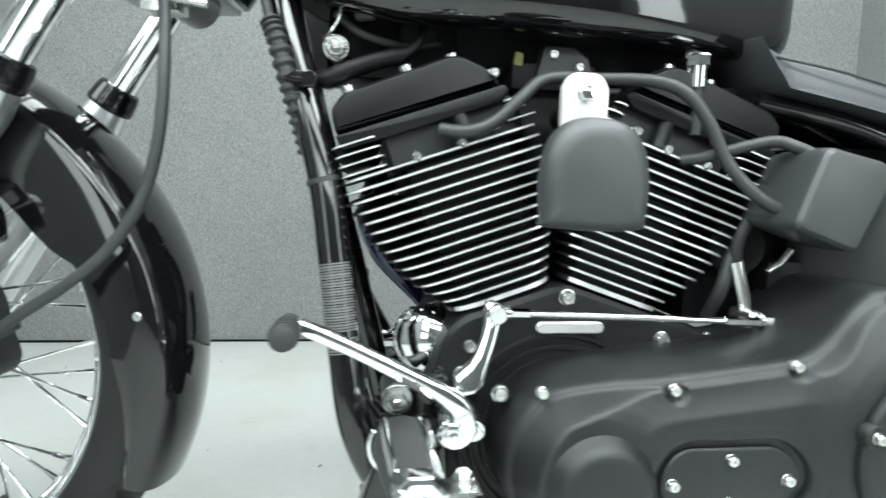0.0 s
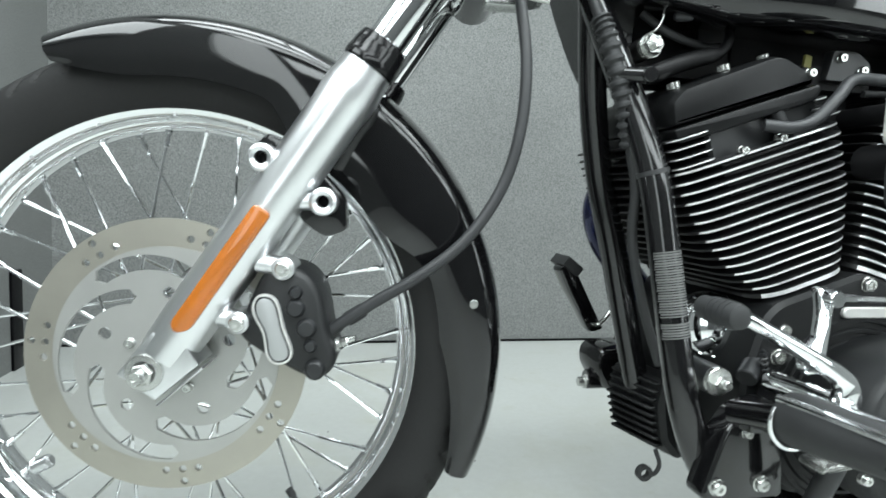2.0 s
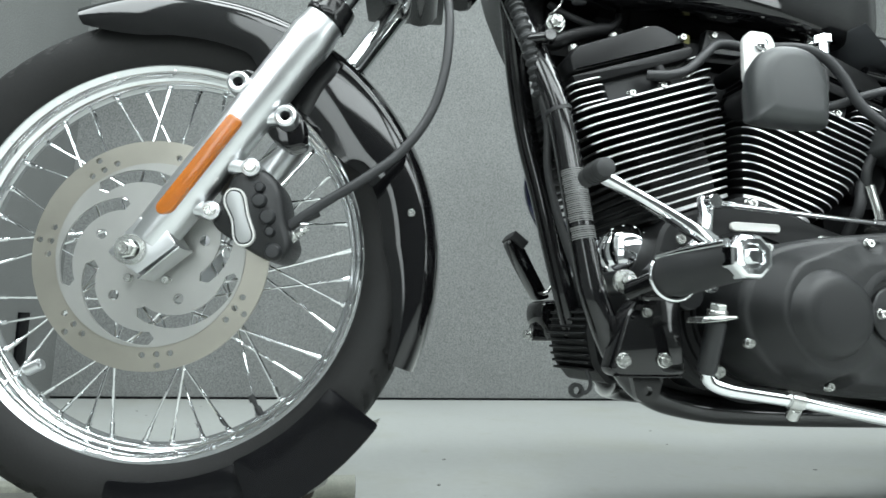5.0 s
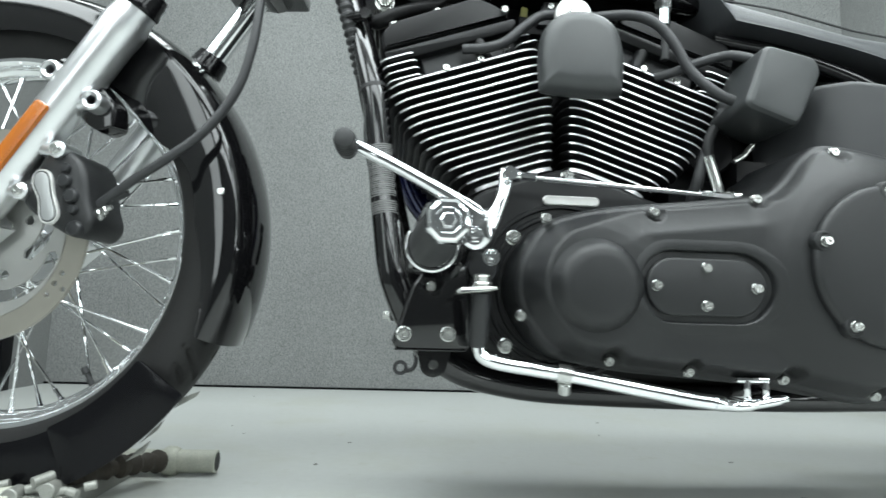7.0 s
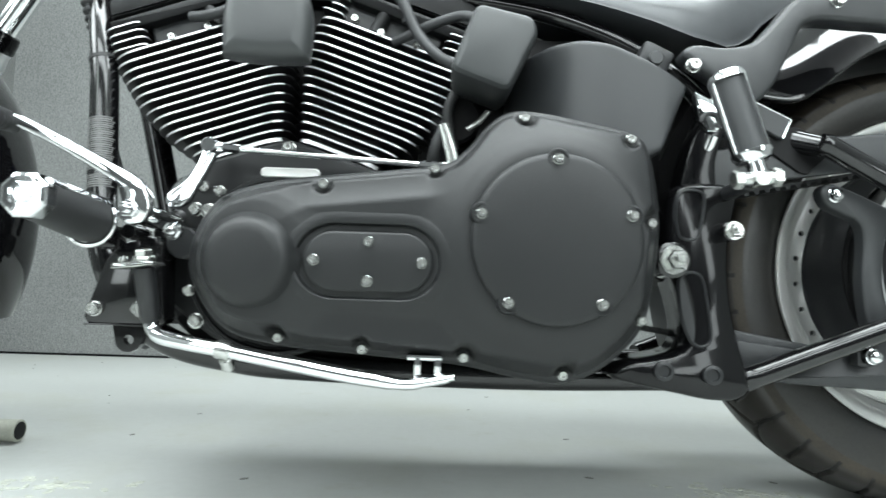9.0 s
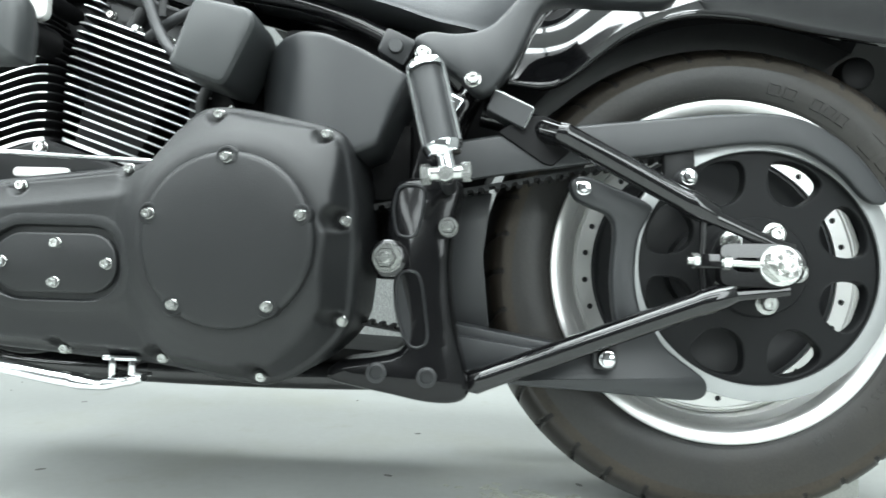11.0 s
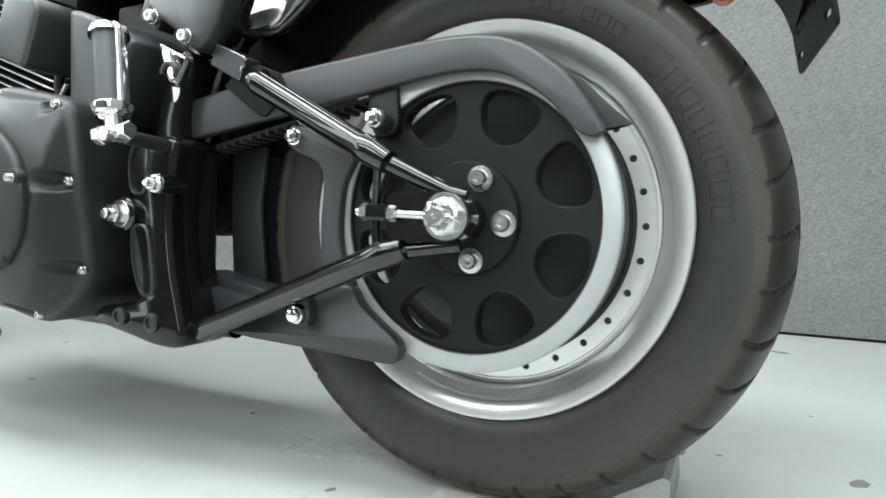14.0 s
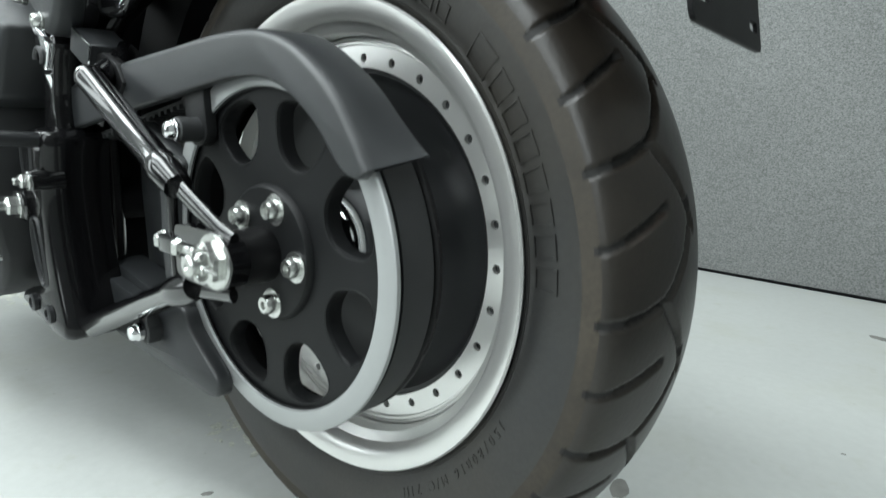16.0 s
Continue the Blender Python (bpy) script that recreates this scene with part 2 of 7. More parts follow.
def inset_line(o, d):
    """The closed line o of (x, z), moved inwards by d."""
    area = sum(o[i - 1][0] * o[i][1] - o[i][0] * o[i - 1][1] for i in range(len(o)))
    s, out = (1 if area > 0 else -1), []
    for i in range(len(o)):
        a, b, c = np.array(o[i - 1]), np.array(o[i]), np.array(o[(i + 1) % len(o)])
        e1, e2 = b - a, c - b
        n1, n2 = np.array((-e1[1], e1[0])) / (np.linalg.norm(e1) + 1e-9), np.array((-e2[1], e2[0])) / (np.linalg.norm(e2) + 1e-9)
        m = n1 + n2
        m = m / max(0.35, float(m @ m) / 2) if m @ m > 1e-9 else n1
        out.append(b + s * d * m)
    return out


def shrink_line(o, d):
    """The closed line o drawn in about its middle by d, for wide rounded shapes."""
    q = np.array([tuple(p) for p in o], float)
    mid, half = (q.max(0) + q.min(0)) / 2, (q.max(0) - q.min(0)) / 2
    return list(mid + (q - mid) * (1 - d / half))


def shell(bm, outline, levels, place=None, caps=(True, True), index=None, dome=False):
    """Stacks copies of a closed outline: levels are rows of (inset, y). place: maps (x, y, z) to the world."""
    place = place or (lambda x, y, z: (x, y, z))
    rings = [[bm.verts.new(place(q[0], y, q[1])) for q in (shrink_line if dome else inset_line)(outline, d)] for d, y in levels]
    n = len(outline)
    for k, (a, b) in enumerate(zip(rings, rings[1:])):
        for j in range(n):
            f = bm.faces.new((a[j], a[(j + 1) % n], b[(j + 1) % n], b[j]))
            if index:
                f.material_index = index[k]
    for ring, on in ((rings[0], caps[0]), (rings[-1], caps[1])):
        if on:
            bm.faces.new(ring)
    return bm


def slab(bm, outline, y0, y1, bev=0.002, place=None):
    """A plate between y0 (near) and y1 with an eased near edge."""
    s = 1 if y1 > y0 else -1
    return shell(bm, outline, [(0, y1), (0, y0 + s * bev), (bev * 0.3, y0 + s * bev * 0.3), (bev, y0)], place)


def relief(bm, outline, a, b, depth, back, n=20):
    """A cover whose face rises from its outline to the spine a-b; depth(x, z, e) gives y, e being the way in from the edge."""
    a, b = np.array(a), np.array(b)
    o, loop = [], [np.array(tuple(q), float) for q in outline]
    for p, q in zip(loop, loop[1:] + loop[:1]):
        k = max(1, math.ceil(np.linalg.norm(q - p) / 0.0045))
        o += [p + (q - p) * i / k for i in range(k)]
    foot = [a + (b - a) * min(1.0, max(0.0, float((q - a) @ (b - a)) / float((b - a) @ (b - a)))) for q in o]
    rings = [[bm.verts.new((q[0], back, q[1])) for q in o]]
    for k in range(n):
        g = (k / n) ** 1.5
        ring = []
        for q, f in zip(o, foot):
            p = q + (f - q) * g
            ring.append(bm.verts.new((p[0], depth(p[0], p[1], float(np.linalg.norm(f - q)) * g), p[1])))
        rings.append(ring)
    steps = max(2, int(np.linalg.norm(b - a) / 0.006))
    reach = [float(np.linalg.norm(f - q)) for q, f in zip(o, foot)]
    spine = []
    for i in range(steps + 1):
        p = a + (b - a) * i / steps
        e = min(w for w, f in zip(reach, foot) if np.linalg.norm(f - p) < 0.02)
        spine.append(bm.verts.new((p[0], depth(p[0], p[1], e), p[1])))
    rings.append([spine[round(float(np.linalg.norm(f - a) / np.linalg.norm(b - a)) * steps)] for f in foot])
    for u, v in zip(rings, rings[1:]):
        for j in range(len(o)):
            q = list(dict.fromkeys((u[j], u[(j + 1) % len(o)], v[(j + 1) % len(o)], v[j])))
            if len(q) > 2:
                bm.faces.new(q)
    return bm


def plate(bm, outline, holes, y0, y1):
    """A plate with holes clean through it, between y0 and y1."""
    b2 = bmesh.new()
    for loop in (outline, *holes):
        vs = [b2.verts.new((q[0], y0, q[1])) for q in loop]
        for i in range(len(vs)):
            b2.edges.new((vs[i - 1], vs[i]))
    bmesh.ops.triangle_fill(b2, use_beauty=True, use_dissolve=False, edges=b2.edges[:])
    r = bmesh.ops.extrude_face_region(b2, geom=b2.faces[:])
    bmesh.ops.translate(b2, verts=[v for v in r["geom"] if isinstance(v, bmesh.types.BMVert)], vec=(0, y1 - y0, 0))
    bmesh.ops.recalc_face_normals(b2, faces=b2.faces[:])
    me = bpy.data.meshes.new("tmp")
    b2.to_mesh(me)
    bm.from_mesh(me)
    bpy.data.meshes.remove(me)
    return bm


def block(bm, a, b, bev=0.003, seg=2):
    """A box from corner a to corner b with eased edges."""
    r = bmesh.ops.create_cube(bm, size=1)
    for v in r["verts"]:
        v.co = Vector([a[i] if v.co[i] < 0 else b[i] for i in range(3)])
    if bev:
        es = list({e for v in r["verts"] for e in v.link_edges})
        bmesh.ops.bevel(bm, geom=es, offset=bev, segments=seg, affect="EDGES", profile=0.7)
    return bm


def ring_line(c, r, n=32, a0=0.0):
    return [(c[0] + r * math.cos(a0 + 2 * math.pi * i / n), c[1] + r * math.sin(a0 + 2 * math.pi * i / n)) for i in range(n)]


def oval_line(c, hx, hz, n=8):
    """A stadium, longer along x."""
    out = []
    for s in (1, -1):
        for i in range(n + 1):
            t = -math.pi / 2 + math.pi * i / n
            out.append((c[0] + s * (hx - hz + hz * math.cos(t)), c[1] + s * hz * math.sin(t)))
    return out


def round_line(pts, r, n=5):
    """A polygon with its corners rounded by r."""
    out, k = [], len(pts)
    for i in range(k):
        a, b, c = np.array(pts[i - 1], float), np.array(pts[i], float), np.array(pts[(i + 1) % k], float)
        u, v = (a - b), (c - b)
        q = min(r, np.linalg.norm(u) * 0.48, np.linalg.norm(v) * 0.48)
        p0, p1 = b + u / np.linalg.norm(u) * q, b + v / np.linalg.norm(v) * q
        for j in range(n + 1):
            t = j / n
            out.append(tuple((1 - t) ** 2 * p0 + 2 * t * (1 - t) * b + t * t * p1))
    return out


def to_mesh(name, bm, mats, angle=38, m=None):
    if m is not None:
        bmesh.ops.transform(bm, matrix=m, verts=bm.verts)
    bmesh.ops.recalc_face_normals(bm, faces=bm.faces[:])
    me = bpy.data.meshes.new(name)
    bm.to_mesh(me)
    bm.free()
    for mm in (mats if isinstance(mats, (list, tuple)) else [mats]):
        me.materials.append(mm)
    me.shade_smooth()
    me.set_sharp_from_angle(angle=radians(angle))
    return me


def part(name, bm, mats, parent, label="", m=None, angle=38):
    """Links a bmesh as one mesh object under a thing or a part."""
    ob = new(name, to_mesh(name, bm, mats, angle, m))
    ob.parent = parent
    return tagged(ob, label) if label else ob


def piece(name, me, parent, m):
    """One more object on a mesh that alike pieces share."""
    ob = new(name, me)
    ob.parent = parent
    ob.matrix_basis = m
    return ob


def thing(name, label, category, at=(0, 0, 0), group=""):
    ob = new(name)
    ob.location = at
    return tagged(ob, label, category, group)


def bolt_mesh(r, h, mats, socket=True, washer=1.18, seg=18):
    """A bolt head that faces -y, its seat at the origin."""
    bm = bmesh.new()
    prof = [(0, 0.004), (r * washer, 0.004), (r * washer, -0.0012), (r * 1.02, -0.0016), (r, -h * 0.75), (r * 0.82, -h)]
    prof += [(r * 0.42, -h), (r * 0.36, -h * 0.7), (0, -h * 0.68)] if socket else [(r * 0.4, -h * 1.1), (0, -h * 1.14)]
    lathe(bm, prof, (0, 0), seg)
    return to_mesh("bolt", bm, mats)


def hex_mesh(r, h, mats, washer=1.5):
    """A hex nut on a washer that faces -y."""
    bm = bmesh.new()
    lathe(bm, [(0, 0.004), (r * washer, 0.004), (r * washer, -0.002), (r * washer * 0.97, -0.0026), (0, -0.0026)], (0, 0), 24)
    shell(bm, ring_line((0, 0), r, 6), [(0, -0.002), (0, -h * 0.8), (r * 0.12, -h)])
    lathe(bm, [(r * 0.5, -h), (r * 0.5, -h * 1.5), (r * 0.4, -h * 1.6), (0, -h * 1.6)], (0, 0), 16)
    return to_mesh("bolt", bm, mats, 25)


BOLT_S, BOLT_M, BOLT_L = bolt_mesh(0.0055, 0.006, ZINC, True, 1.1), bolt_mesh(0.0052, 0.007, ZINC, True, 1.1), bolt_mesh(0.0078, 0.008, ZINC)
HEX_M, HEX_L = hex_mesh(0.011, 0.012, ZINC), hex_mesh(0.0085, 0.008, CHROME, 1.25)
CAP_M = bolt_mesh(0.008, 0.008, CHROME, False)


def bolts(parent, me, places, name="bolt"):
    for x, y, z in places:
        piece(name, me, parent, pose(x, y, z))


# ---- the booth ----
def wall(name, a, b, mats, label):
    bm = bmesh.new()
    block(bm, a, b, 0)
    ob = new(name, to_mesh(name, bm, mats))
    return tagged(ob, label, "wall", kind="structure")


bm = bmesh.new()
block(bm, (-2.5, -4.1, -0.1), (0.88, 1.6, 0.0), 0)
tagged(new("floor", to_mesh("floor", bm, FLOOR)), "smooth pale grey painted concrete floor with faint stains", "floor", kind="structure")
wall("wall_back", (-2.5, 1.45, 0.0), (0.88, 1.55, 2.6), WALL, "grey felt-covered back wall of the booth")
wall("wall_front_end", (-2.5, -4.0, 0.0), (-2.4, 1.45, 2.6), WALL, "grey felt-covered side wall of the booth")
wall("wall_rear_end", (0.78, -4.0, 0.0), (0.88, 1.45, 2.6), WALL, "grey felt-covered side wall of the booth")
# unseen wall added on the open side, dark so that gloss paint reflects dark
wall("wall_open_side", (-2.4, -2.8, 0.0), (0.78, -2.7, 2.6), SHADE, "unseen dark grey wall added to keep reflections dark")
for lx, lz in WALL_LAMPS:
    bm = bmesh.new()
    block(bm, (lx - 0.46, -2.70, lz - 0.22), (lx + 0.46, -2.68, lz + 0.22), 0.006)
    tagged(new("lamp_housing", to_mesh("lamp_housing", bm, PLAIN)), "white long wall lamp housing", "wall lamp", "wall lamps")
for lx, ly, turn, lw, wide, tall, lz in STRIPS:
    bm = bmesh.new()
    block(bm, (-wide / 2 - 0.02, 0.012, lz - tall / 2 - 0.02), (wide / 2 + 0.02, 0.06, lz + tall / 2 + 0.02), 0.006)
    ob = new("lamp_housing", to_mesh("lamp_housing", bm, PLAIN, 38, pose(lx, ly, 0, 0, 0, turn + 180)))
    tagged(ob, "upright white light panel housing", "light panel", "light panels")
bm = bmesh.new()
block(bm, (-2.5, -4.1, 2.6), (0.88, 1.55, 2.7), 0)
tagged(new("ceiling", to_mesh("ceiling", bm, PLAIN)), "plain white painted ceiling", "ceiling", kind="structure")
for lx, ly, lw in LAMPS:
    bm = bmesh.new()
    block(bm, (lx - 0.5, ly - 0.33, 2.545), (lx + 0.5, ly + 0.33, 2.6), 0.004)
    tagged(new("lamp_housing", to_mesh("lamp_housing", bm, PLAIN)), "white rectangular ceiling lamp housing", "ceiling lamp", "ceiling lamps")

# ---- the motorcycle ----
bike = thing("motorcycle", "gloss black cruiser motorcycle with finned engine and chrome controls", "motorcycle")
FC, FW, RC, WC = (-1.695, 0.368), (-1.6992, 0.3642), (0.0, 0.328), (-0.0105, 0.3255)
STEER = Matrix.Translation((-1.695, -0.136, 0)) @ Matrix.Rotation(radians(-7.5), 4, "Z") @ Matrix.Translation((1.695, 0.136, 0))
FORK = STEER @ Matrix.Translation((0, 0.012, 0))


def tyre(name, c, prof, depth, groove, edge, mats, label, m=None, seg=720, n=5, bead=None):
    """A tyre with grooves cut into its tread; groove(angle, y) says where."""
    bm = bmesh.new()
    p = smooth_path(prof, n)
    rings = []
    for i in range(seg):
        t = 2 * math.pi * i / seg
        ring = []
        for r, y in p:
            rr = r - (depth * (1.0 if abs(y) < prof[3][1] * -0.86 else 0.45) * groove(t, y) if r > prof[len(prof) // 2][0] * 0.915 else 0)
            k = min(1.0, max(0.0, (0.285 - r) / 0.055)) if bead else 0.0
            q = [c[i] + ((bead[i] if bead else c[i]) - c[i]) * k * k * (3 - 2 * k) for i in (0, 1)]
            ring.append(bm.verts.new((q[0] + rr * math.cos(t), y, q[1] + rr * math.sin(t))))
        rings.append(ring)
    for i in range(seg):
        a, b = rings[i], rings[(i + 1) % seg]
        for j in range(len(p) - 1):
            f = bm.faces.new((a[j], a[j + 1], b[j + 1], b[j]))
            mid = (p[j][0] + p[j + 1][0]) / 2
            f.material_index = 1 if mid > edge else 2 if mid > edge - 0.014 and len(mats) > 3 else 0
            # the deepest groove faces take the darker rubber, shade put into colour
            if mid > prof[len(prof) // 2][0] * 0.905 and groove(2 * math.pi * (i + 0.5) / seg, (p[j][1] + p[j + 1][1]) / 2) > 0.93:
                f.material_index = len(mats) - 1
    return part(name, bm, mats, bike, label, m, 120)


def mirrored(half):
    return half + [(r, -y) for r, y in reversed(half[:-1])]


def cut(d, w):
    """How deep a groove is at distance d from its middle: 1 inside the half width w, with sloping flanks."""
    k = min(1.0, max(0.0, (w + 0.0015 - d) / 0.0026))
    return k * k * (3 - 2 * k)


def front_groove(t, y):
    a = abs(y)
    u = t / (2 * math.pi) * 34 + (0.5 if y > 0 else 0) + (0.047 - a) * 17
    d = abs(u % 1.0 - 0.5) * 0.063 * 0.7
    long = cut(d, 0.0030) if 0.006 < a < 0.046 else 0.0
    d2 = abs((u + 0.45) % 1.0 - 0.5) * 0.063 * 0.7
    return max(long, cut(d2, 0.0024) if 0.026 < a < 0.0445 else 0.0)


LONG_A, LONG_U = (0.014, 0.017, 0.022, 0.03, 0.045, 0.055, 0.075, 0.099), (0.72, 0.62, 0.5, 0.36, 0.19, 0.115, 0.045, 0.0)
BRANCH_A, BRANCH_U = (0.010, 0.030, 0.055), (-0.46, -0.16, 0.115)


def lerp(x, xs, ys):
    """ys at x, straight between the rows."""
    for k in range(len(xs) - 1):
        if x <= xs[k + 1]:
            return ys[k] + (ys[k + 1] - ys[k]) * max(0.0, (x - xs[k]) / (xs[k + 1] - xs[k]))
    return ys[-1]


def rear_groove(t, y):
    """Swept pairs of grooves, each long one with a branch that runs back to the crown."""
    a = abs(y)
    u = t / (2 * math.pi) * 18 + (0.0 if y < 0 else 0.5)
    pitch, out = 0.108, 0.0
    if 0.014 < a < 0.1016:
        f, g = lerp(a, LONG_A, LONG_U), lerp(a + 0.002, LONG_A, LONG_U)
        k = 1 / math.sqrt(1 + ((g - f) / 0.002 * pitch) ** 2)
        out = cut(abs((u - f + 0.5) % 1.0 - 0.5) * pitch * k, 0.0026 + 0.012 * max(0, a - 0.05) / 0.05 * 0.1)
    if 0.010 < a < 0.055:
        f = lerp(a, BRANCH_A, BRANCH_U)
        out = max(out, cut(abs((u - f + 0.5) % 1.0 - 0.5) * pitch * 0.42, 0.0016))
    if 0.048 < a < 0.1016:
        f = 0.5 + 0.21 * max(0.0, 0.099 - a) / 0.051
        out = max(out, cut(abs((u - f + 0.5) % 1.0 - 0.5) * pitch * 0.9, 0.0028))
    return out


front_half = [(0.262, -0.028), (0.268, -0.036), (0.283, -0.044), (0.300, -0.0475), (0.316, -0.046), (0.327, -0.040), (0.3355, -0.028), (0.3395, -0.014), (0.341, 0.0)]
front_tyre = tyre("front_tyre", FW, mirrored(front_half), 0.006, front_groove, 0.325, [TYREF, TYREF, GROOVE_SHADE], "black rubber front tyre with notched tread", STEER, 900, 5)
rear_half = [(0.214, -0.080), (0.224, -0.089), (0.238, -0.0965), (0.253, -0.1005), (0.270, -0.1022), (0.286, -0.1010), (0.298, -0.0955), (0.3075, -0.080), (0.3150, -0.055), (0.3185, -0.028), (0.3165, 0.0)]
TC = (-0.010, 0.3155)
rear_tyre = tyre("rear_tyre", TC, [(r if y < 0 else r - 0.24 * min(y, 0.05), y if y < 0 else y * 0.66) for r, y in mirrored(rear_half)], 0.0055, rear_groove, 0.290, [TYRE, TREAD, DUSTY, GROOVE_SHADE], "wide dusty rear tyre with curved grooves", None, 1260, 10, WC)


def sidewall_y(r):
    return float(np.interp(r, [q[0] for q in rear_half[:5]], [q[1] for q in rear_half[:5]]))


LC = tuple(TC[i] + (WC[i] - TC[i]) * 0.76 for i in (0, 1))
# raised hollow blocks in place of the sidewall lettering
for k, (t0, w, h) in enumerate([(76 - 4.8 * i, 0.0080, 0.007) for i in range(2)] + [(62.5 - 4.2 * i, 0.0068, 0.007) for i in range(3)] + [(42.5, 0.0125, 0.012)] + [(36.0 - 5.4 * i, 0.0088, 0.0105) for i in range(7)]):
    t, r = radians(t0), 0.2475
    bm = bmesh.new()

    def corner(dr, dt):
        return (LC[0] + (r + dr) * math.cos(t + dt / r), LC[1] + (r + dr) * math.sin(t + dt / r))

    e = 0.0016
    plate(bm, [corner(-h, -w), corner(-h, w), corner(h, w), corner(h, -w)], [[corner(-h + e, -w + e), corner(-h + e, w - e), corner(h - e, w - e), corner(h - e, -w + e)]], 0.0, 0.004)
    for v in bm.verts:
        v.co.y += sidewall_y(math.hypot(v.co.x - LC[0], v.co.z - LC[1])) - 0.0014
    part("lettering_block", bm, TYRE, rear_tyre)
for r in (0.2275, 0.2300):
    bm = bmesh.new()
    y = sidewall_y(r) if r < 0.268 else -0.1015
    lathe(bm, [(r - 0.0012, y + 0.002), (r, y - 0.0009), (r + 0.0012, y + 0.002)], WC, 120)
    part("sidewall_ridge", bm, TYRE, rear_tyre)

# raised size marking, read clockwise with its tops outwards
bm = bmesh.new()
MARK = "150/80B16 M/C 71H"
for k, ch in enumerate(MARK):
    if ch == " ":
        continue
    text = bpy.data.curves.new("glyph", "FONT")
    text.body, text.size, text.extrude, text.align_x = ch, 0.0118, 0.0012, "CENTER"
    text.resolution_u = 3
    ob = bpy.data.objects.new("glyph", text)
    me = ob.to_mesh()
    t, first = radians(-26.5 - 34.8 * k / (len(MARK) - 1)), len(bm.verts)
    bm.from_mesh(me)
    ob.to_mesh_clear()
    bpy.data.objects.remove(ob)
    bpy.data.curves.remove(text)
    bm.verts.ensure_lookup_table()
    for v in bm.verts[first:]:
        r, tt, up = 0.2375 + v.co.y, t - v.co.x / 0.2415, v.co.z
        v.co = (LC[0] + r * math.cos(tt), sidewall_y(r) - up, LC[1] + r * math.sin(tt))
part("size_marking", bm, TYRE, rear_tyre, "raised size marking on the sidewall")

# front rim, hub, spokes
bm = bmesh.new()
rim_half = [(0.262, -0.022), (0.270, -0.026), (0.2735, -0.030), (0.2735, -0.033), (0.270, -0.0345), (0.264, -0.033), (0.258, -0.029), (0.2545, -0.022), (0.2535, -0.017), (0.2475, -0.013), (0.2445, -0.006), (0.244, 0.0)]
lathe(bm, [(0.262, 0.022)] + mirrored(rim_half), FW, 120)
front_rim = part("front_rim", bm, CHROME, bike, "chromed laced front rim", STEER)
bm = bmesh.new()
lathe(bm, [(0.0, -0.058), (0.030, -0.058), (0.031, -0.045), (0.058, -0.043), (0.058, -0.036), (0.026, -0.03), (0.024, 0.03), (0.058, 0.036), (0.058, 0.043), (0.031, 0.045), (0.03, 0.06), (0, 0.06)], FW, 40)
front_hub = part("front_hub", bm, ALLOY, bike, "cast alloy front hub", STEER)
for i in range(40):
    th = radians(85.6 + 9 * i)
    side = -1 if i % 2 else 1
    hub_t = th + radians(-74 if (i // 2) % 2 else 74)
    a = Vector((FW[0] + 0.054 * math.cos(hub_t), side * 0.040, FW[1] + 0.054 * math.sin(hub_t)))
    b = Vector((FW[0] + 0.247 * math.cos(th), side * 0.004, FW[1] + 0.247 * math.sin(th)))
    d = (b - a).normalized()
    bm = bmesh.new()
    sweep(bm, [a, b - d * 0.022, b - d * 0.0215, b - d * 0.006, b - d * 0.0055, b], [0.0018, 0.0018, 0.0029, 0.0031, 0.0042, 0.0042], 8)
    part("spoke", bm, CHROME, front_rim, "", STEER)
for i in range(20):
    th = radians(91 + 18 * i)
    bm = bmesh.new()
    lathe(bm, [(0, -0.0006), (0.0018, -0.0006), (0.0018, 0.001), (0, 0.001)], (0, 0), 10)
    bmesh.ops.rotate(bm, verts=bm.verts, matrix=Matrix.Rotation(radians(25), 3, "Z"))
    part("rim_dimple", bm, ALLOY, front_rim, "", STEER @ Matrix.Translation((FW[0] + 0.2592 * math.cos(th), -0.0302, FW[1] + 0.2592 * math.sin(th))))
bm = bmesh.new()
va = radians(-57)
vd = Vector((-math.cos(va), 0, -math.sin(va)))
v0 = Vector((FW[0] + 0.246 * math.cos(va), 0.0, FW[1] + 0.246 * math.sin(va)))
sweep(bm, [v0, v0 + vd * 0.012, v0 + vd * 0.0125, v0 + vd * 0.020, v0 + vd * 0.0205, v0 + vd * 0.030], [0.0045, 0.0045, 0.003, 0.003, 0.005, 0.0045], 12)
part("valve_stem", bm, RUBBER, front_rim, "black-capped valve stem", STEER)
bm = bmesh.new()
wa = radians(-139)
w0 = Vector((FW[0] + 0.236 * math.cos(wa), -0.004, FW[1] + 0.236 * math.sin(wa)))
wd = Vector((-math.cos(wa - 0.25), 0, -math.sin(wa - 0.25)))
sweep(bm, [w0, w0 + wd * 0.003, w0 + wd * 0.022, w0 + wd * 0.025], [0.006, 0.0085, 0.0085, 0.005], 12)
part("balance_weight", bm, ALLOY, front_rim, "small alloy spoke weight", STEER)


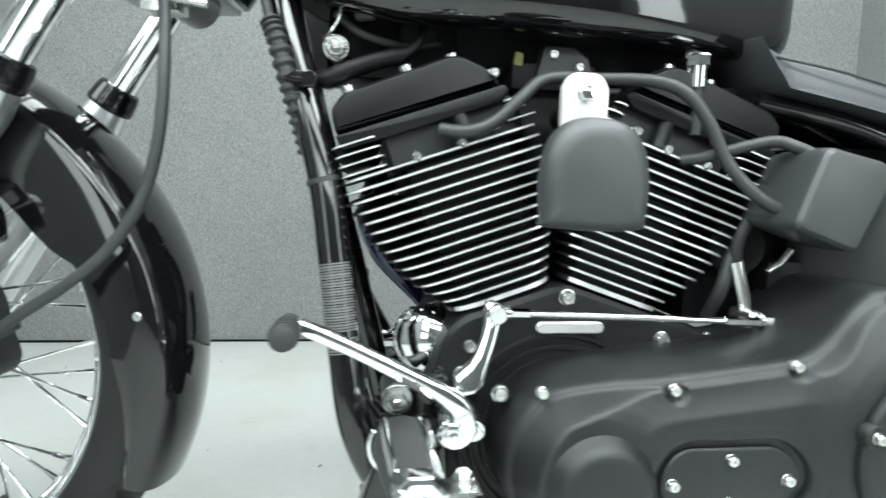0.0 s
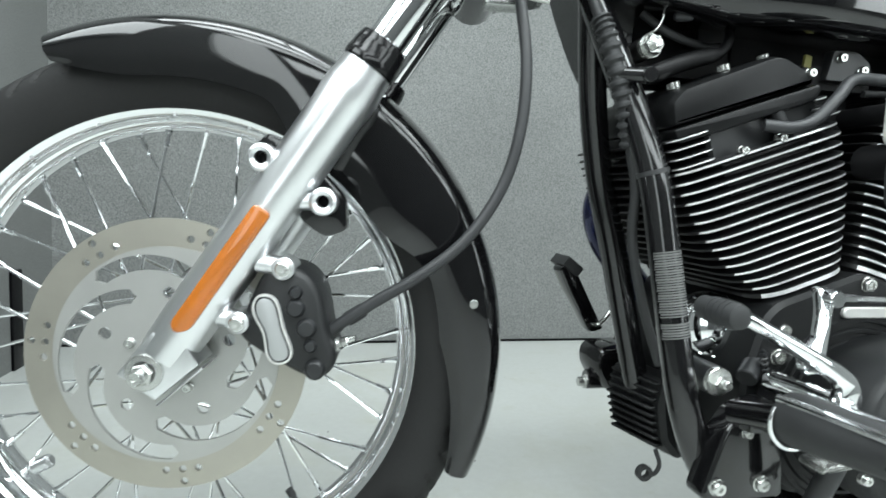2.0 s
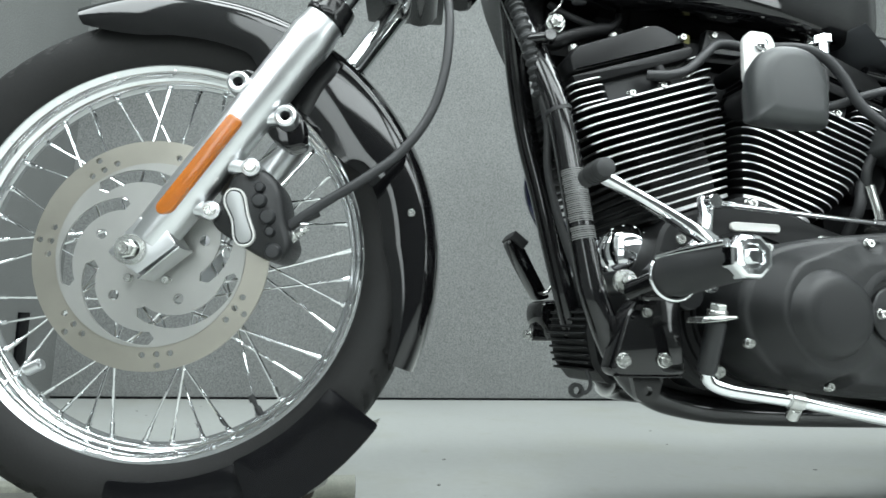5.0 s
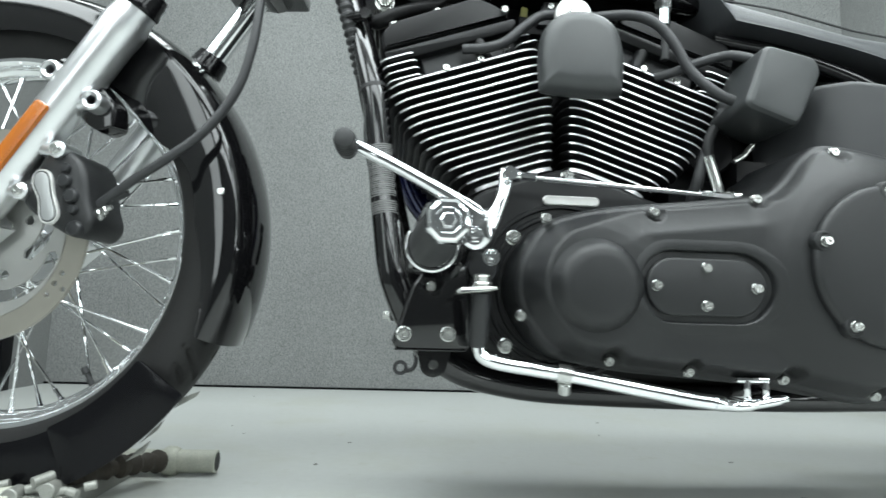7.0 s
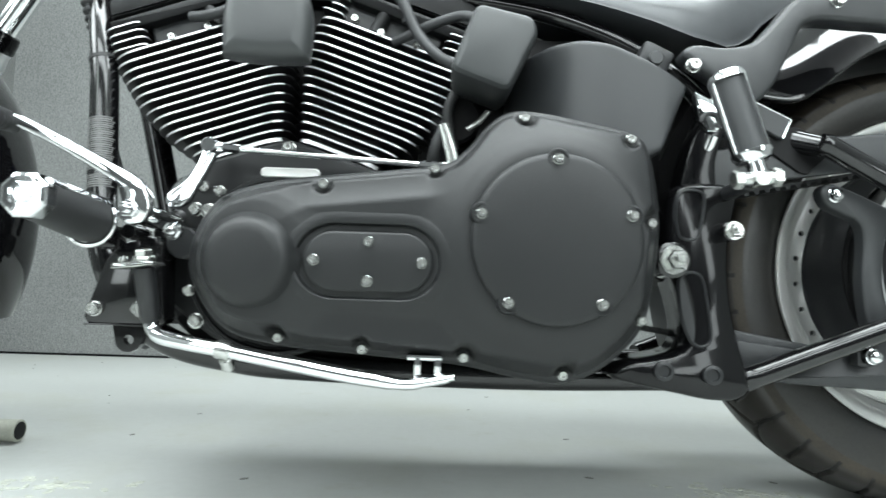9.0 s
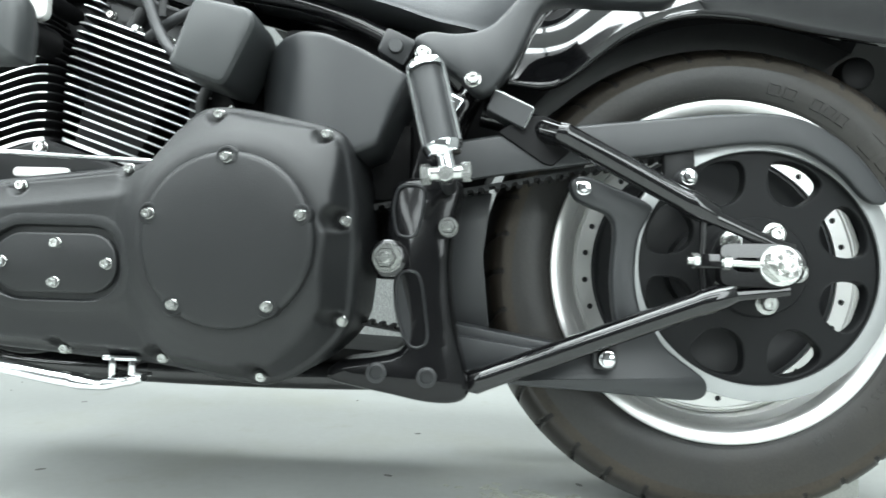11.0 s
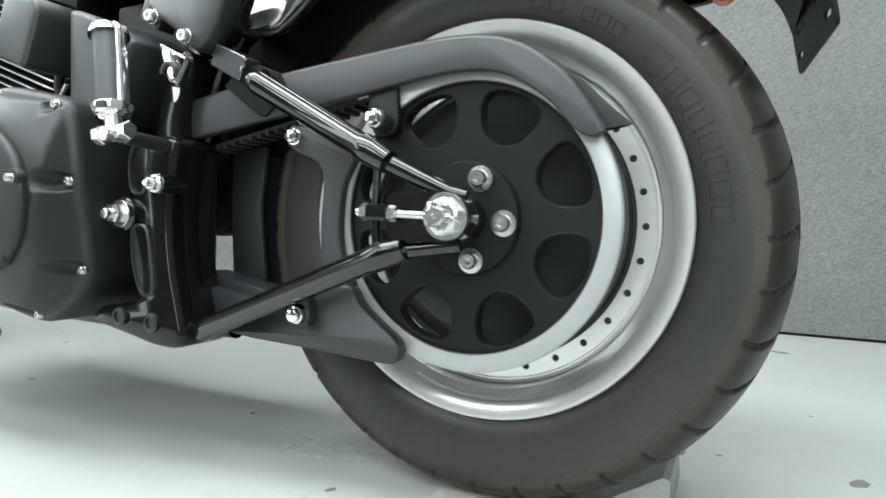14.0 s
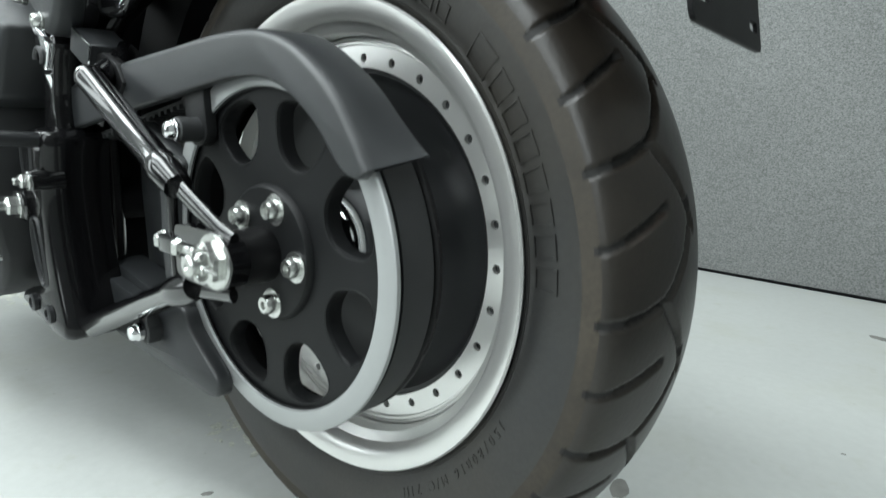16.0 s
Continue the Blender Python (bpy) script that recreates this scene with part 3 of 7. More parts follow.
def arc_slot(c, a0, r0, a1, r1, w, n=12):
    """A slot with round ends that winds from (a0, r0) to (a1, r1)."""
    mid = [(a0 + (a1 - a0) * i / n, r0 + (r1 - r0) * (1 - (1 - i / n) ** 1.9)) for i in range(n + 1)]
    pts = [np.array((c[0] + r * math.cos(a), c[1] + r * math.sin(a))) for a, r in mid]
    left, right = [], []
    for i, p in enumerate(pts):
        d = pts[min(i + 1, n)] - pts[max(i - 1, 0)]
        d = d / np.linalg.norm(d)
        nrm = np.array((-d[1], d[0]))
        left.append(tuple(p + nrm * w))
        right.append(tuple(p - nrm * w))
    d = pts[-1] - pts[-2]
    d = d / np.linalg.norm(d)
    e = pts[0] - pts[1]
    e = e / np.linalg.norm(e)
    return left + [tuple(pts[-1] + d * w * 0.8)] + right[::-1] + [tuple(pts[0] + e * w * 0.8)]


bm = bmesh.new()
holes = [ring_line(FW, 0.1172, 72)]
for i in range(7):
    a = radians(12 + 360 / 7 * i)
    holes += [ring_line((FW[0] + r * math.cos(a + o), FW[1] + r * math.sin(a + o)), 0.0041, 12) for r, o in ((0.127, 0), (0.1265, 0.14), (0.1405, 0.14), (0.128, 0.27))]
plate(bm, ring_line(FW, 0.1475, 96), holes, -0.066, -0.061)
disc = part("brake_disc", bm, DISC, bike, "drilled steel front brake disc", STEER, 30)
bm = bmesh.new()
holes = [ring_line(FW, 0.026, 32)]
for i in range(5):
    a = radians(-167 + 72 * i)
    holes.append(arc_slot(FW, a, 0.0735, a + radians(80), 0.1065, 0.0082, 20))
    holes.append(ring_line((FW[0] + 0.068 * math.cos(a + 0.68), FW[1] + 0.068 * math.sin(a + 0.68)), 0.0066, 16))
plate(bm, ring_line(FW, 0.1175, 72), holes, -0.0675, -0.0635)
part("disc_carrier", bm, CARRIER, disc, "slotted silver disc carrier", STEER, 30)
for i in range(5):
    a = radians(16 + 72 * i)
    piece("bolt", BOLT_M, disc, STEER @ pose(FW[0] + 0.040 * math.cos(a), -0.068, FW[1] + 0.040 * math.sin(a)))

# front fender
bm = bmesh.new()
rings = []
for i in range(61):
    t = radians(-24 + 136 * i / 60)
    g = i / 60
    low = 0.326 - 0.038 * min(1, g / 0.2) if g < 0.2 else 0.288 + 0.006 * max(0, (g - 0.66) / 0.34)
    low -= 0.033 * float(np.interp(g, [0.31, 0.345, 0.39, 0.44, 0.62, 0.655, 0.69], [0, 0.25, 0.8, 1, 1, 0.5, 0]))
    low += 0.030 * max(0.0, (g - 0.88) / 0.12) ** 2
    half = [(low, -0.0615), (low + 0.45 * (0.340 - low), -0.0672), (max(low + 0.006, 0.340), -0.0655), (0.3505, -0.0575), (0.3580, -0.0425), (0.3624, -0.022), (0.364, 0)]
    rings.append([bm.verts.new((FC[0] + r * math.cos(t), y, FC[1] + r * math.sin(t))) for r, y in smooth_path(mirrored(half), 4)])
for a, b in zip(rings, rings[1:]):
    for j in range(len(a) - 1):
        bm.faces.new((a[j], a[j + 1], b[j + 1], b[j]))
bmesh.ops.recalc_face_normals(bm, faces=bm.faces[:])
bmesh.ops.solidify(bm, geom=bm.faces[:], thickness=0.003)
fender = part("front_fender", bm, GLOSS, bike, "gloss black front fender", STEER, 60)
bm = bmesh.new()
slab(bm, round_line([(-1.604, 0.584), (-1.580, 0.552), (-1.552, 0.512), (-1.530, 0.498), (-1.508, 0.506), (-1.512, 0.540), (-1.560, 0.592), (-1.590, 0.602)], 0.008), -0.100, -0.066, 0.003)
part("fender_bracket", bm, GLOSS, fender, "black fender mounting bracket", STEER)
bm = bmesh.new()
rod(bm, (-1.372, -0.070, 0.428), (-1.372, -0.0655, 0.428), 0.005)
part("rivet", bm, ZINC, fender, "", STEER)


# fork
def on_fork(s, y):
    return Vector((-1.682 + 0.557 * s, y, 0.384 + 0.831 * s))


for side, y in (("left", -0.112), ("right", 0.090)):
    bm = bmesh.new()
    sweep(bm, [on_fork(s, y) for s in (-0.012, -0.010, 0.03, 0.20, 0.29, 0.305, 0.318, 0.335, 0.345, 0.347)],
          [0.021, 0.026, 0.0275, 0.028, 0.028, 0.0292, 0.0292, 0.0265, 0.026, 0.02], 32)
    leg = part("fork_leg", bm, ALLOY, bike, "satin silver fork slider", FORK)
    bm = bmesh.new()
    sweep(bm, [on_fork(s, y) for s in (0.342, 0.344, 0.350, 0.351, 0.364, 0.365, 0.372, 0.374)], [0.0270, 0.0288, 0.0290, 0.0284, 0.0272, 0.0268, 0.0252, 0.0212], 28)
    part("dust_seal", bm, CAST, leg, "ribbed black dust seal", FORK)
    bm = bmesh.new()
    sweep(bm, [on_fork(s, y) for s in (0.36, 0.82)], 0.0195, 28)
    part("fork_tube", bm, CHROME, leg, "chromed fork tube", FORK)
    bm = bmesh.new()
    ax, az = -1.700, 0.3625
    slab(bm, round_line([(ax - 0.0276, az - 0.003), (ax + 0.009, az - 0.029), (ax + 0.052, az + 0.008), (ax + 0.034, az + 0.034), (ax + 0.006, az + 0.040)], 0.003), y - 0.0215, y + 0.022, 0.002)
    clamp = part("axle_clamp", bm, ALLOY, leg, "", FORK)
    bm = bmesh.new()
    slab(bm, round_line([(ax + 0.010, az - 0.034), (ax + 0.0125, az - 0.034), (ax + 0.056, az + 0.004), (ax + 0.0545, az + 0.0065)], 0.001), y - 0.0215, y + 0.022, 0.001)
    part("clamp_cap", bm, ALLOY, clamp, "", FORK)
    if y < 0:
        bm = bmesh.new()
        o = [on_fork(0.030, 0) + Vector((-0.0075, 0, 0.005)), on_fork(0.024, 0), on_fork(0.034, 0) + Vector((0.0085, 0, -0.0057)),
             on_fork(0.172, 0) + Vector((0.0085, 0, -0.0057)), on_fork(0.172, 0) + Vector((-0.0075, 0, 0.005))]
        slab(bm, round_line([(q.x, q.z) for q in o], 0.006), -0.1450, -0.128, 0.002)
        reflector = part("reflector", bm, AMBER, leg, "long amber side reflector", FORK)
        for i in range(22):
            bm = bmesh.new()
            q = on_fork(0.048 + 0.005 * i, -0.1450) + Vector((0.0055, 0, -0.0037))
            block(bm, (q.x - 0.0012, -0.1461, q.z - 0.0012), (q.x + 0.0012, -0.1445, q.z + 0.0012), 0.0003, 1)
            part("prism", bm, AMBER, reflector, "", FORK)
        for bx, bz in ((-1.591, 0.576), (-1.531, 0.535)):
            bm = bmesh.new()
            lathe(bm, [(0.0065, -0.130), (0.0105, -0.132), (0.0135, -0.130), (0.0145, -0.125), (0.0145, -0.105), (0.0065, -0.105)], (bx, bz), 24, closed=True)
            e = on_fork((bz - 0.384) / 0.831, -0.115)
            rod(bm, (bx + (0.010 if bx < e.x else -0.010), -0.117, bz), (e.x, -0.115, bz - 0.002), 0.009)
            part("mount_eye", bm, ALLOY, leg, "open round fender mount", FORK)
            bm = bmesh.new()
            rod(bm, (bx, -0.112, bz), (bx, -0.07, bz), 0.0085)
            part("mount_sleeve", bm, DARK, leg, "", FORK)
        bm = bmesh.new()
        for bx, bz in ((-1.568, 0.468), (-1.612, 0.413)):
            rod(bm, (bx, -0.135, bz), (bx, -0.095, bz), 0.0112, seg=24, bevel=0.0025)
            e = on_fork((bz - 0.384) / 0.831 + 0.01, -0.115)
            rod(bm, (bx, -0.118, bz), (e.x, -0.116, e.z), 0.010)
        part("caliper_lug", bm, ALLOY, leg, "", FORK)
        LUG_M = bolt_mesh(0.0068, 0.004, ZINC, True, 1.12)
        bolts_at = [(-1.568, -0.135, 0.468), (-1.612, -0.135, 0.413)]
        for q in bolts_at:
            piece("bolt", LUG_M, leg, FORK @ pose(*q))
bm = bmesh.new()
lathe(bm, [(0, -0.132), (0.0185, -0.132), (0.0185, -0.1365), (0.0175, -0.1378), (0.012, -0.138)], (-1.700, 0.3625), 32)
shell(bm, ring_line((-1.700, 0.3625), 0.0115, 6, 0.2), [(0, -0.137), (0, -0.1455), (0.0016, -0.147)])
lathe(bm, [(0.0072, -0.145), (0.0072, -0.155), (0.006, -0.157), (0.0035, -0.157), (0.003, -0.1545), (0, -0.1545)], (-1.700, 0.3625), 20)
part("axle_nut", bm, ZINC, bike, "zinc front axle nut", FORK)

# front caliper and hose
bm = bmesh.new()
cal = smooth_path([(-1.600, 0.440), (-1.588, 0.462), (-1.566, 0.470), (-1.545, 0.462), (-1.531, 0.440), (-1.524, 0.405), (-1.516, 0.375), (-1.528, 0.357), (-1.548, 0.358), (-1.575, 0.372), (-1.606, 0.392), (-1.612, 0.408)], 4, True)
shell(bm, cal, [(0, -0.055), (0, -0.118), (0.003, -0.124), (0.008, -0.127)])
caliper = part("brake_caliper", bm, MATTE, bike, "black four-piston front brake caliper", FORK)
bm = bmesh.new()
kid = smooth_path([(-1.598, 0.432), (-1.592, 0.441), (-1.580, 0.441), (-1.572, 0.432), (-1.566, 0.408), (-1.558, 0.386), (-1.562, 0.374), (-1.575, 0.371), (-1.584, 0.380), (-1.588, 0.402), (-1.597, 0.420)], 4, True)
shell(bm, kid, [(0, -0.12), (0, -0.1295), (0.001, -0.131), (0.0024, -0.131), (0.0028, -0.129)])
inlay = part("inlay", bm, BADGE, caliper, "silver kidney-shaped inlay", FORK)
bm = bmesh.new()
shell(bm, inset_line(kid, 0.0026), [(0, -0.127), (0, -0.1305)])
part("inlay_groove", bm, RUBBER, inlay, "thin black line round the inlay", FORK)
bm = bmesh.new()
shell(bm, inset_line(kid, 0.0042), [(0, -0.127), (0.0003, -0.1314), (0.002, -0.132)])
part("inlay_face", bm, SILVER, inlay, "", FORK)
for bx, bz, br in ((-1.556, 0.428, 0.0085), (-1.545, 0.408, 0.009), (-1.556, 0.444, 0.006), (-1.536, 0.366, 0.0095), (-1.541, 0.390, 0.006)):
    bm = bmesh.new()
    lathe(bm, [(0, -0.12), (br * 1.2, -0.12), (br * 1.1, -0.130), (br * 0.8, -0.133), (0, -0.1335)], (bx, bz), 16)
    part("plug", bm, SATIN, caliper, "", FORK)
bm = bmesh.new()
sweep(bm, [(-1.522, -0.108, 0.384), (-1.513, -0.112, 0.390), (-1.512, -0.112, 0.3905), (-1.504, -0.116, 0.394), (-1.5035, -0.116, 0.3945), (-1.497, -0.118, 0.397)], [0.007, 0.007, 0.005, 0.005, 0.0035, 0.003], 12)
part("bleed_nipple", bm, ZINC, caliper, "", FORK)
bm = bmesh.new()
sweep(bm, smooth_path([(-1.524, -0.114, 0.398), (-1.508, -0.117, 0.410), (-1.474, -0.126, 0.434), (-1.431, -0.136, 0.462), (-1.384, -0.14, 0.501), (-1.348, -0.14, 0.556), (-1.331, -0.14, 0.616), (-1.326, -0.135, 0.68), (-1.329, -0.12, 0.74), (-1.336, -0.10, 0.80), (-1.35, -0.05, 0.86)], 8), 0.0062, 14)
hose = part("brake_hose", bm, HOSE, bike, "grey-black rubber brake hose")
for k, (p, q) in enumerate((((-1.528, -0.104, 0.398), (-1.514, -0.103, 0.408)), ((-1.508, -0.102, 0.412), (-1.490, -0.098, 0.423)))):
    bm = bmesh.new()
    rod(bm, p, q, 0.0078 if k else 0.0068)
    part("hose_ferrule", bm, RUBBER, hose, "", FORK)
bm = bmesh.new()
rod(bm, (-1.37, -0.09, 0.80), (-1.37, 0.09, 0.80), 0.03)
block(bm, (-1.46, -0.14, 0.80), (-1.33, 0.14, 0.83), 0.008)
part("lower_fork_clamp", bm, GLOSS, bike, "black lower fork clamp", FORK)
bm = bmesh.new()
block(bm, (-1.37, -0.065, 0.752), (-1.33, -0.035, 0.776), 0.003)
rod(bm, (-1.36, -0.07, 0.768), (-1.30, -0.06, 0.760), 0.004)
part("hose_bracket", bm, ZINC, bike, "small zinc hose bracket", FORK)

# frame
NEAR_TUBE = [(-1.236, -0.018, 0.86), (-1.214, -0.058, 0.765), (-1.192, -0.095, 0.672), (-1.168, -0.121, 0.580), (-1.155, -0.134, 0.490), (-1.143, -0.147, 0.390), (-1.130, -0.156, 0.315), (-1.098, -0.150, 0.247), (-1.052, -0.132, 0.205), (-0.985, -0.112, 0.184), (-0.88, -0.11, 0.174), (-0.60, -0.11, 0.170), (-0.36, -0.11, 0.176)]
NEAR_LINE = smooth_path(NEAR_TUBE, 8)
for s, off in ((-1, 0.012), (1, -0.112)):
    bm = bmesh.new()
    sweep(bm, NEAR_LINE if s < 0 else smooth_path([(-1.236, 0.03 * s + off, 0.86), (-1.214, 0.07 * s + off, 0.765), (-1.192, 0.105 * s + off, 0.672), (-1.170, 0.122 * s + off, 0.580), (-1.146, 0.122 * s + off, 0.490), (-1.119, 0.122 * s + off, 0.380), (-1.088, 0.12 * s + off, 0.268), (-1.047, 0.116 * s + off, 0.212), (-0.985, 0.112 * s, 0.184), (-0.88, 0.11 * s, 0.174), (-0.60, 0.11 * s, 0.170), (-0.36, 0.11 * s, 0.176)], 5), 0.0178, 20)
    tube = part("frame_tube", bm, FRAME, bike, "gloss black frame downtube and lower rail")
    if s < 0:
        k = 0
        zs, xs, ys = [q[2] for q in NEAR_LINE[:60]][::-1], [q[0] for q in NEAR_LINE[:60]][::-1], [q[1] for q in NEAR_LINE[:60]][::-1]
        for z in np.arange(0.398, 0.492, 0.0029):
            if 0.414 < z < 0.420:
                continue
            c = Vector((float(np.interp(z, zs, xs)), float(np.interp(z, zs, ys)), z))
            d = (Vector((float(np.interp(z + 0.02, zs, xs)), float(np.interp(z + 0.02, zs, ys)), z + 0.02)) - c).normalized()
            h = 0.0008 + 0.0002 * ((k * 7) % 3)
            rt = d.cross(Vector((0, -1, 0))).normalized()
            sd = rt.cross(d).normalized()
            bm = bmesh.new()
            a0, a1 = -74 + 2 * ((k * 5) % 4), 72 - 4 * ((k * 3) % 4)
            rows = [[bm.verts.new(c + d * e + 0.01795 * (math.cos(t) * sd + math.sin(t) * rt)) for t in [radians(a0 + (a1 - a0) * i / 14) for i in range(15)]] for e in (-h, h)]
            for i in range(14):
                bm.faces.new((rows[0][i], rows[0][i + 1], rows[1][i + 1], rows[1][i]))
            part("label_line", bm, LABEL, tube, "")
            k += 1
        bm = bmesh.new()
        sweep(bm, [(-1.1675, -0.1213, 0.576), (-1.1687, -0.1207, 0.581)], 0.0190, 20)
        part("cable_tie", bm, RUBBER, tube, "thin black cable tie")
bm = bmesh.new()
sweep(bm, smooth_path([(-1.25, 0, 0.84), (-1.10, 0, 0.80), (-0.85, 0, 0.76), (-0.60, 0, 0.70), (-0.40, 0, 0.60)], 5), 0.032, 20)
part("backbone", bm, FRAME, bike, "black frame backbone")
bm = bmesh.new()
rod(bm, (-1.30, 0, 0.80), (-1.20, 0, 0.95), 0.036)
shell(bm, round_line([(-1.250, 0.87), (-1.232, 0.80), (-1.205, 0.735), (-1.185, 0.700), (-1.165, 0.700), (-1.16, 0.80), (-1.20, 0.87)], 0.02), [(0, 0.055), (0, -0.05), (0.006, -0.056)])
part("steering_neck", bm, FRAME, bike, "gloss black steering neck and gusset")
bm = bmesh.new()
block(bm, (-1.175, -0.030, 0.704), (-1.00, 0.07, 0.79), 0.01)
rod(bm, (-1.159, -0.02, 0.727), (-1.159, -0.082, 0.727), 0.013)
block(bm, (-1.085, -0.062, 0.742), (-1.045, -0.02, 0.775), 0.004)
part("wiring_tray", bm, DARK, bike, "black wiring tray under the tank")
bm = bmesh.new()
block(bm, (-1.02, -0.035, 0.712), (-0.67, 0.06, 0.79), 0.012)
part("tank_tunnel", bm, DARK, bike, "black tunnel under the tank")
bm = bmesh.new()
block(bm, (-0.96, -0.09, 0.690), (-0.86, 0.05, 0.72), 0.006)
part("upper_engine_mount", bm, DARK, bike, "black upper engine mount")
bolts(bike, hex_mesh(0.0125, 0.012, ZINC, 1.15), [(-1.159, -0.082, 0.727)])
bm = bmesh.new()
shell(bm, round_line([(-0.935, 0.700), (-0.865, 0.700), (-0.872, 0.726), (-0.890, 0.738), (-0.925, 0.738)], 0.004), [(0, -0.085), (0, -0.097), (0.0015, -0.099)])
mount_plate = part("mount_plate", bm, SATIN, bike, "dark engine mount plate with small bolts")
bolts(mount_plate, BOLT_S, [(-0.915, -0.099, 0.728), (-0.884, -0.099, 0.715)])
bm = bmesh.new()
shell(bm, round_line([(-0.958, 0.717), (-0.948, 0.716), (-0.947, 0.730), (-0.956, 0.732)], 0.001), [(0, -0.086), (0, -0.090)])
part("tag", bm, TAG, mount_plate, "small yellow tag")
bm = bmesh.new()
sweep(bm, smooth_path([(-1.128, -0.095, 0.760), (-1.091, -0.100, 0.7615), (-1.050, -0.098, 0.765), (-1.015, -0.08, 0.762)], 5), 0.0024, 8)
sweep(bm, [(-1.137, -0.093, 0.760), (-1.133, -0.094, 0.760), (-1.118, -0.097, 0.7605), (-1.116, -0.097, 0.7605)], [0.004, 0.0065, 0.006, 0.003], 12)
part("wire", bm, HOSE, bike, "thin grey wire with a plug")
bm = bmesh.new()
sweep(bm, smooth_path([(-1.153, -0.098, 0.764), (-1.156, -0.100, 0.752), (-1.163, -0.100, 0.741), (-1.172, -0.09, 0.735)], 4), 0.0012, 8)
part("wire", bm, ZINC, bike, "thin bright wire")
bm = bmesh.new()
shell(bm, ring_line((0, 0), 0.0125, 6), [(0, 0.0), (0, 0.011), (0.002, 0.013)])
fitting = part("hex_fitting", bm, CHROME, bike, "tall chromed hex fitting under the tank", Matrix.Translation((-0.759, -0.136, 0.716)) @ Matrix.Rotation(radians(90), 4, "X"))
bm = bmesh.new()
rod(bm, (-0.759, -0.136, 0.692), (-0.759, -0.136, 0.7165), 0.0088, seg=20)
part("collar", bm, CHROME, fitting, "", fitting.matrix_basis.inverted())
bm = bmesh.new()
rod(bm, (-0.759, -0.136, 0.640), (-0.759, -0.136, 0.693), 0.0062, seg=14)
part("stalk", bm, RUBBER, fitting, "", fitting.matrix_basis.inverted())

# ribbed boot and cables by the neck
bm = bmesh.new()
line = smooth_path([(-1.229, -0.092, 0.752), (-1.221, -0.098, 0.73), (-1.208, -0.104, 0.685), (-1.196, -0.104, 0.645), (-1.186, -0.100, 0.608)], 14)
sweep(bm, line, [0.0090 + 0.0032 * (1 if (i // 2) % 2 else 0) for i in range(len(line))], 14)
part("cable_boot", bm, RUBBER, bike, "ribbed black rubber cable boot")
bm = bmesh.new()
sweep(bm, smooth_path([(-1.255, -0.06, 0.84), (-1.240, -0.08, 0.79), (-1.229, -0.092, 0.750)], 6), 0.0055, 10)
part("cable", bm, RUBBER, bike, "black cable above the boot")
bm = bmesh.new()
sweep(bm, smooth_path([(-1.186, -0.100, 0.608), (-1.176, -0.10, 0.56), (-1.172, -0.092, 0.50), (-1.150, -0.088, 0.42), (-1.125, -0.09, 0.35)], 6), 0.006, 10)
part("cable", bm, RUBBER, bike, "black cable along the frame tube")
bm = bmesh.new()
rod(bm, (-1.214, -0.10, 0.688), (-1.184, -0.124, 0.684), 0.0085)
rod(bm, (-1.184, -0.133, 0.684), (-1.182, -0.118, 0.684), 0.0085)
part("cable_clamp", bm, FRAME, bike, "black cable clamp with a screw")
bm = bmesh.new()
line = smooth_path([(-1.178, -0.085, 0.694), (-1.166, -0.096, 0.690), (-1.150, -0.100, 0.697), (-1.126, -0.100, 0.707), (-1.098, -0.100, 0.716), (-1.080, -0.100, 0.722), (-1.067, -0.096, 0.736), (-1.060, -0.085, 0.752)], 5)
sweep(bm, line, [float(v) for v in np.interp(np.arange(len(line)) / (len(line) - 1), [0, 0.1, 0.6, 0.72, 1], [0.007, 0.0108, 0.0095, 0.006, 0.0045])], 14)
part("breather_hose", bm, DARK, bike, "thick black rubber hose end")

# ---- engine ----
UF, AF, BF = np.array((0.9455, 0.3256)), np.array((-0.3256, 0.9455)), np.array((-0.970, 0.455))
UR, AR, BR = np.array((0.9455, -0.3256)), np.array((0.3256, 0.9455)), np.array((-0.845, 0.455))
bm = bmesh.new()
shell(bm, round_line([(-1.035, 0.420), (-1.018, 0.436), (-0.915, 0.470), (-0.898, 0.470), (-0.790, 0.434), (-0.720, 0.415), (-0.700, 0.25), (-0.98, 0.205), (-1.055, 0.26), (-1.06, 0.34)], 0.02), [(0, 0.12), (0, -0.148), (0.005, -0.154), (0.012, -0.155)])
case = part("crankcase", bm, CASE, bike, "matte black engine crankcase")
bm = bmesh.new()
shell(bm, oval_line((-0.9, 0.426), 0.038, 0.0065), [(0, -0.15), (0, -0.1585), (0.0015, -0.160)])
part("badge", bm, BADGE, case, "blank pale metal badge bar")
bolts(case, BOLT_L, [(-0.904, -0.154, 0.459), (-1.010, -0.15, 0.405), (-0.793, -0.154, 0.412), (-0.736, -0.15, 0.410), (-1.018, -0.155, 0.375)])
bm = bmesh.new()
for r in (0.085, 0.098, 0.111):
    lathe(bm, [(r - 0.004, -0.152), (r - 0.002, -0.159), (r + 0.002, -0.159), (r + 0.005, -0.152)], (-0.91, 0.307), 64)
part("case_rib", bm, CASE, case)


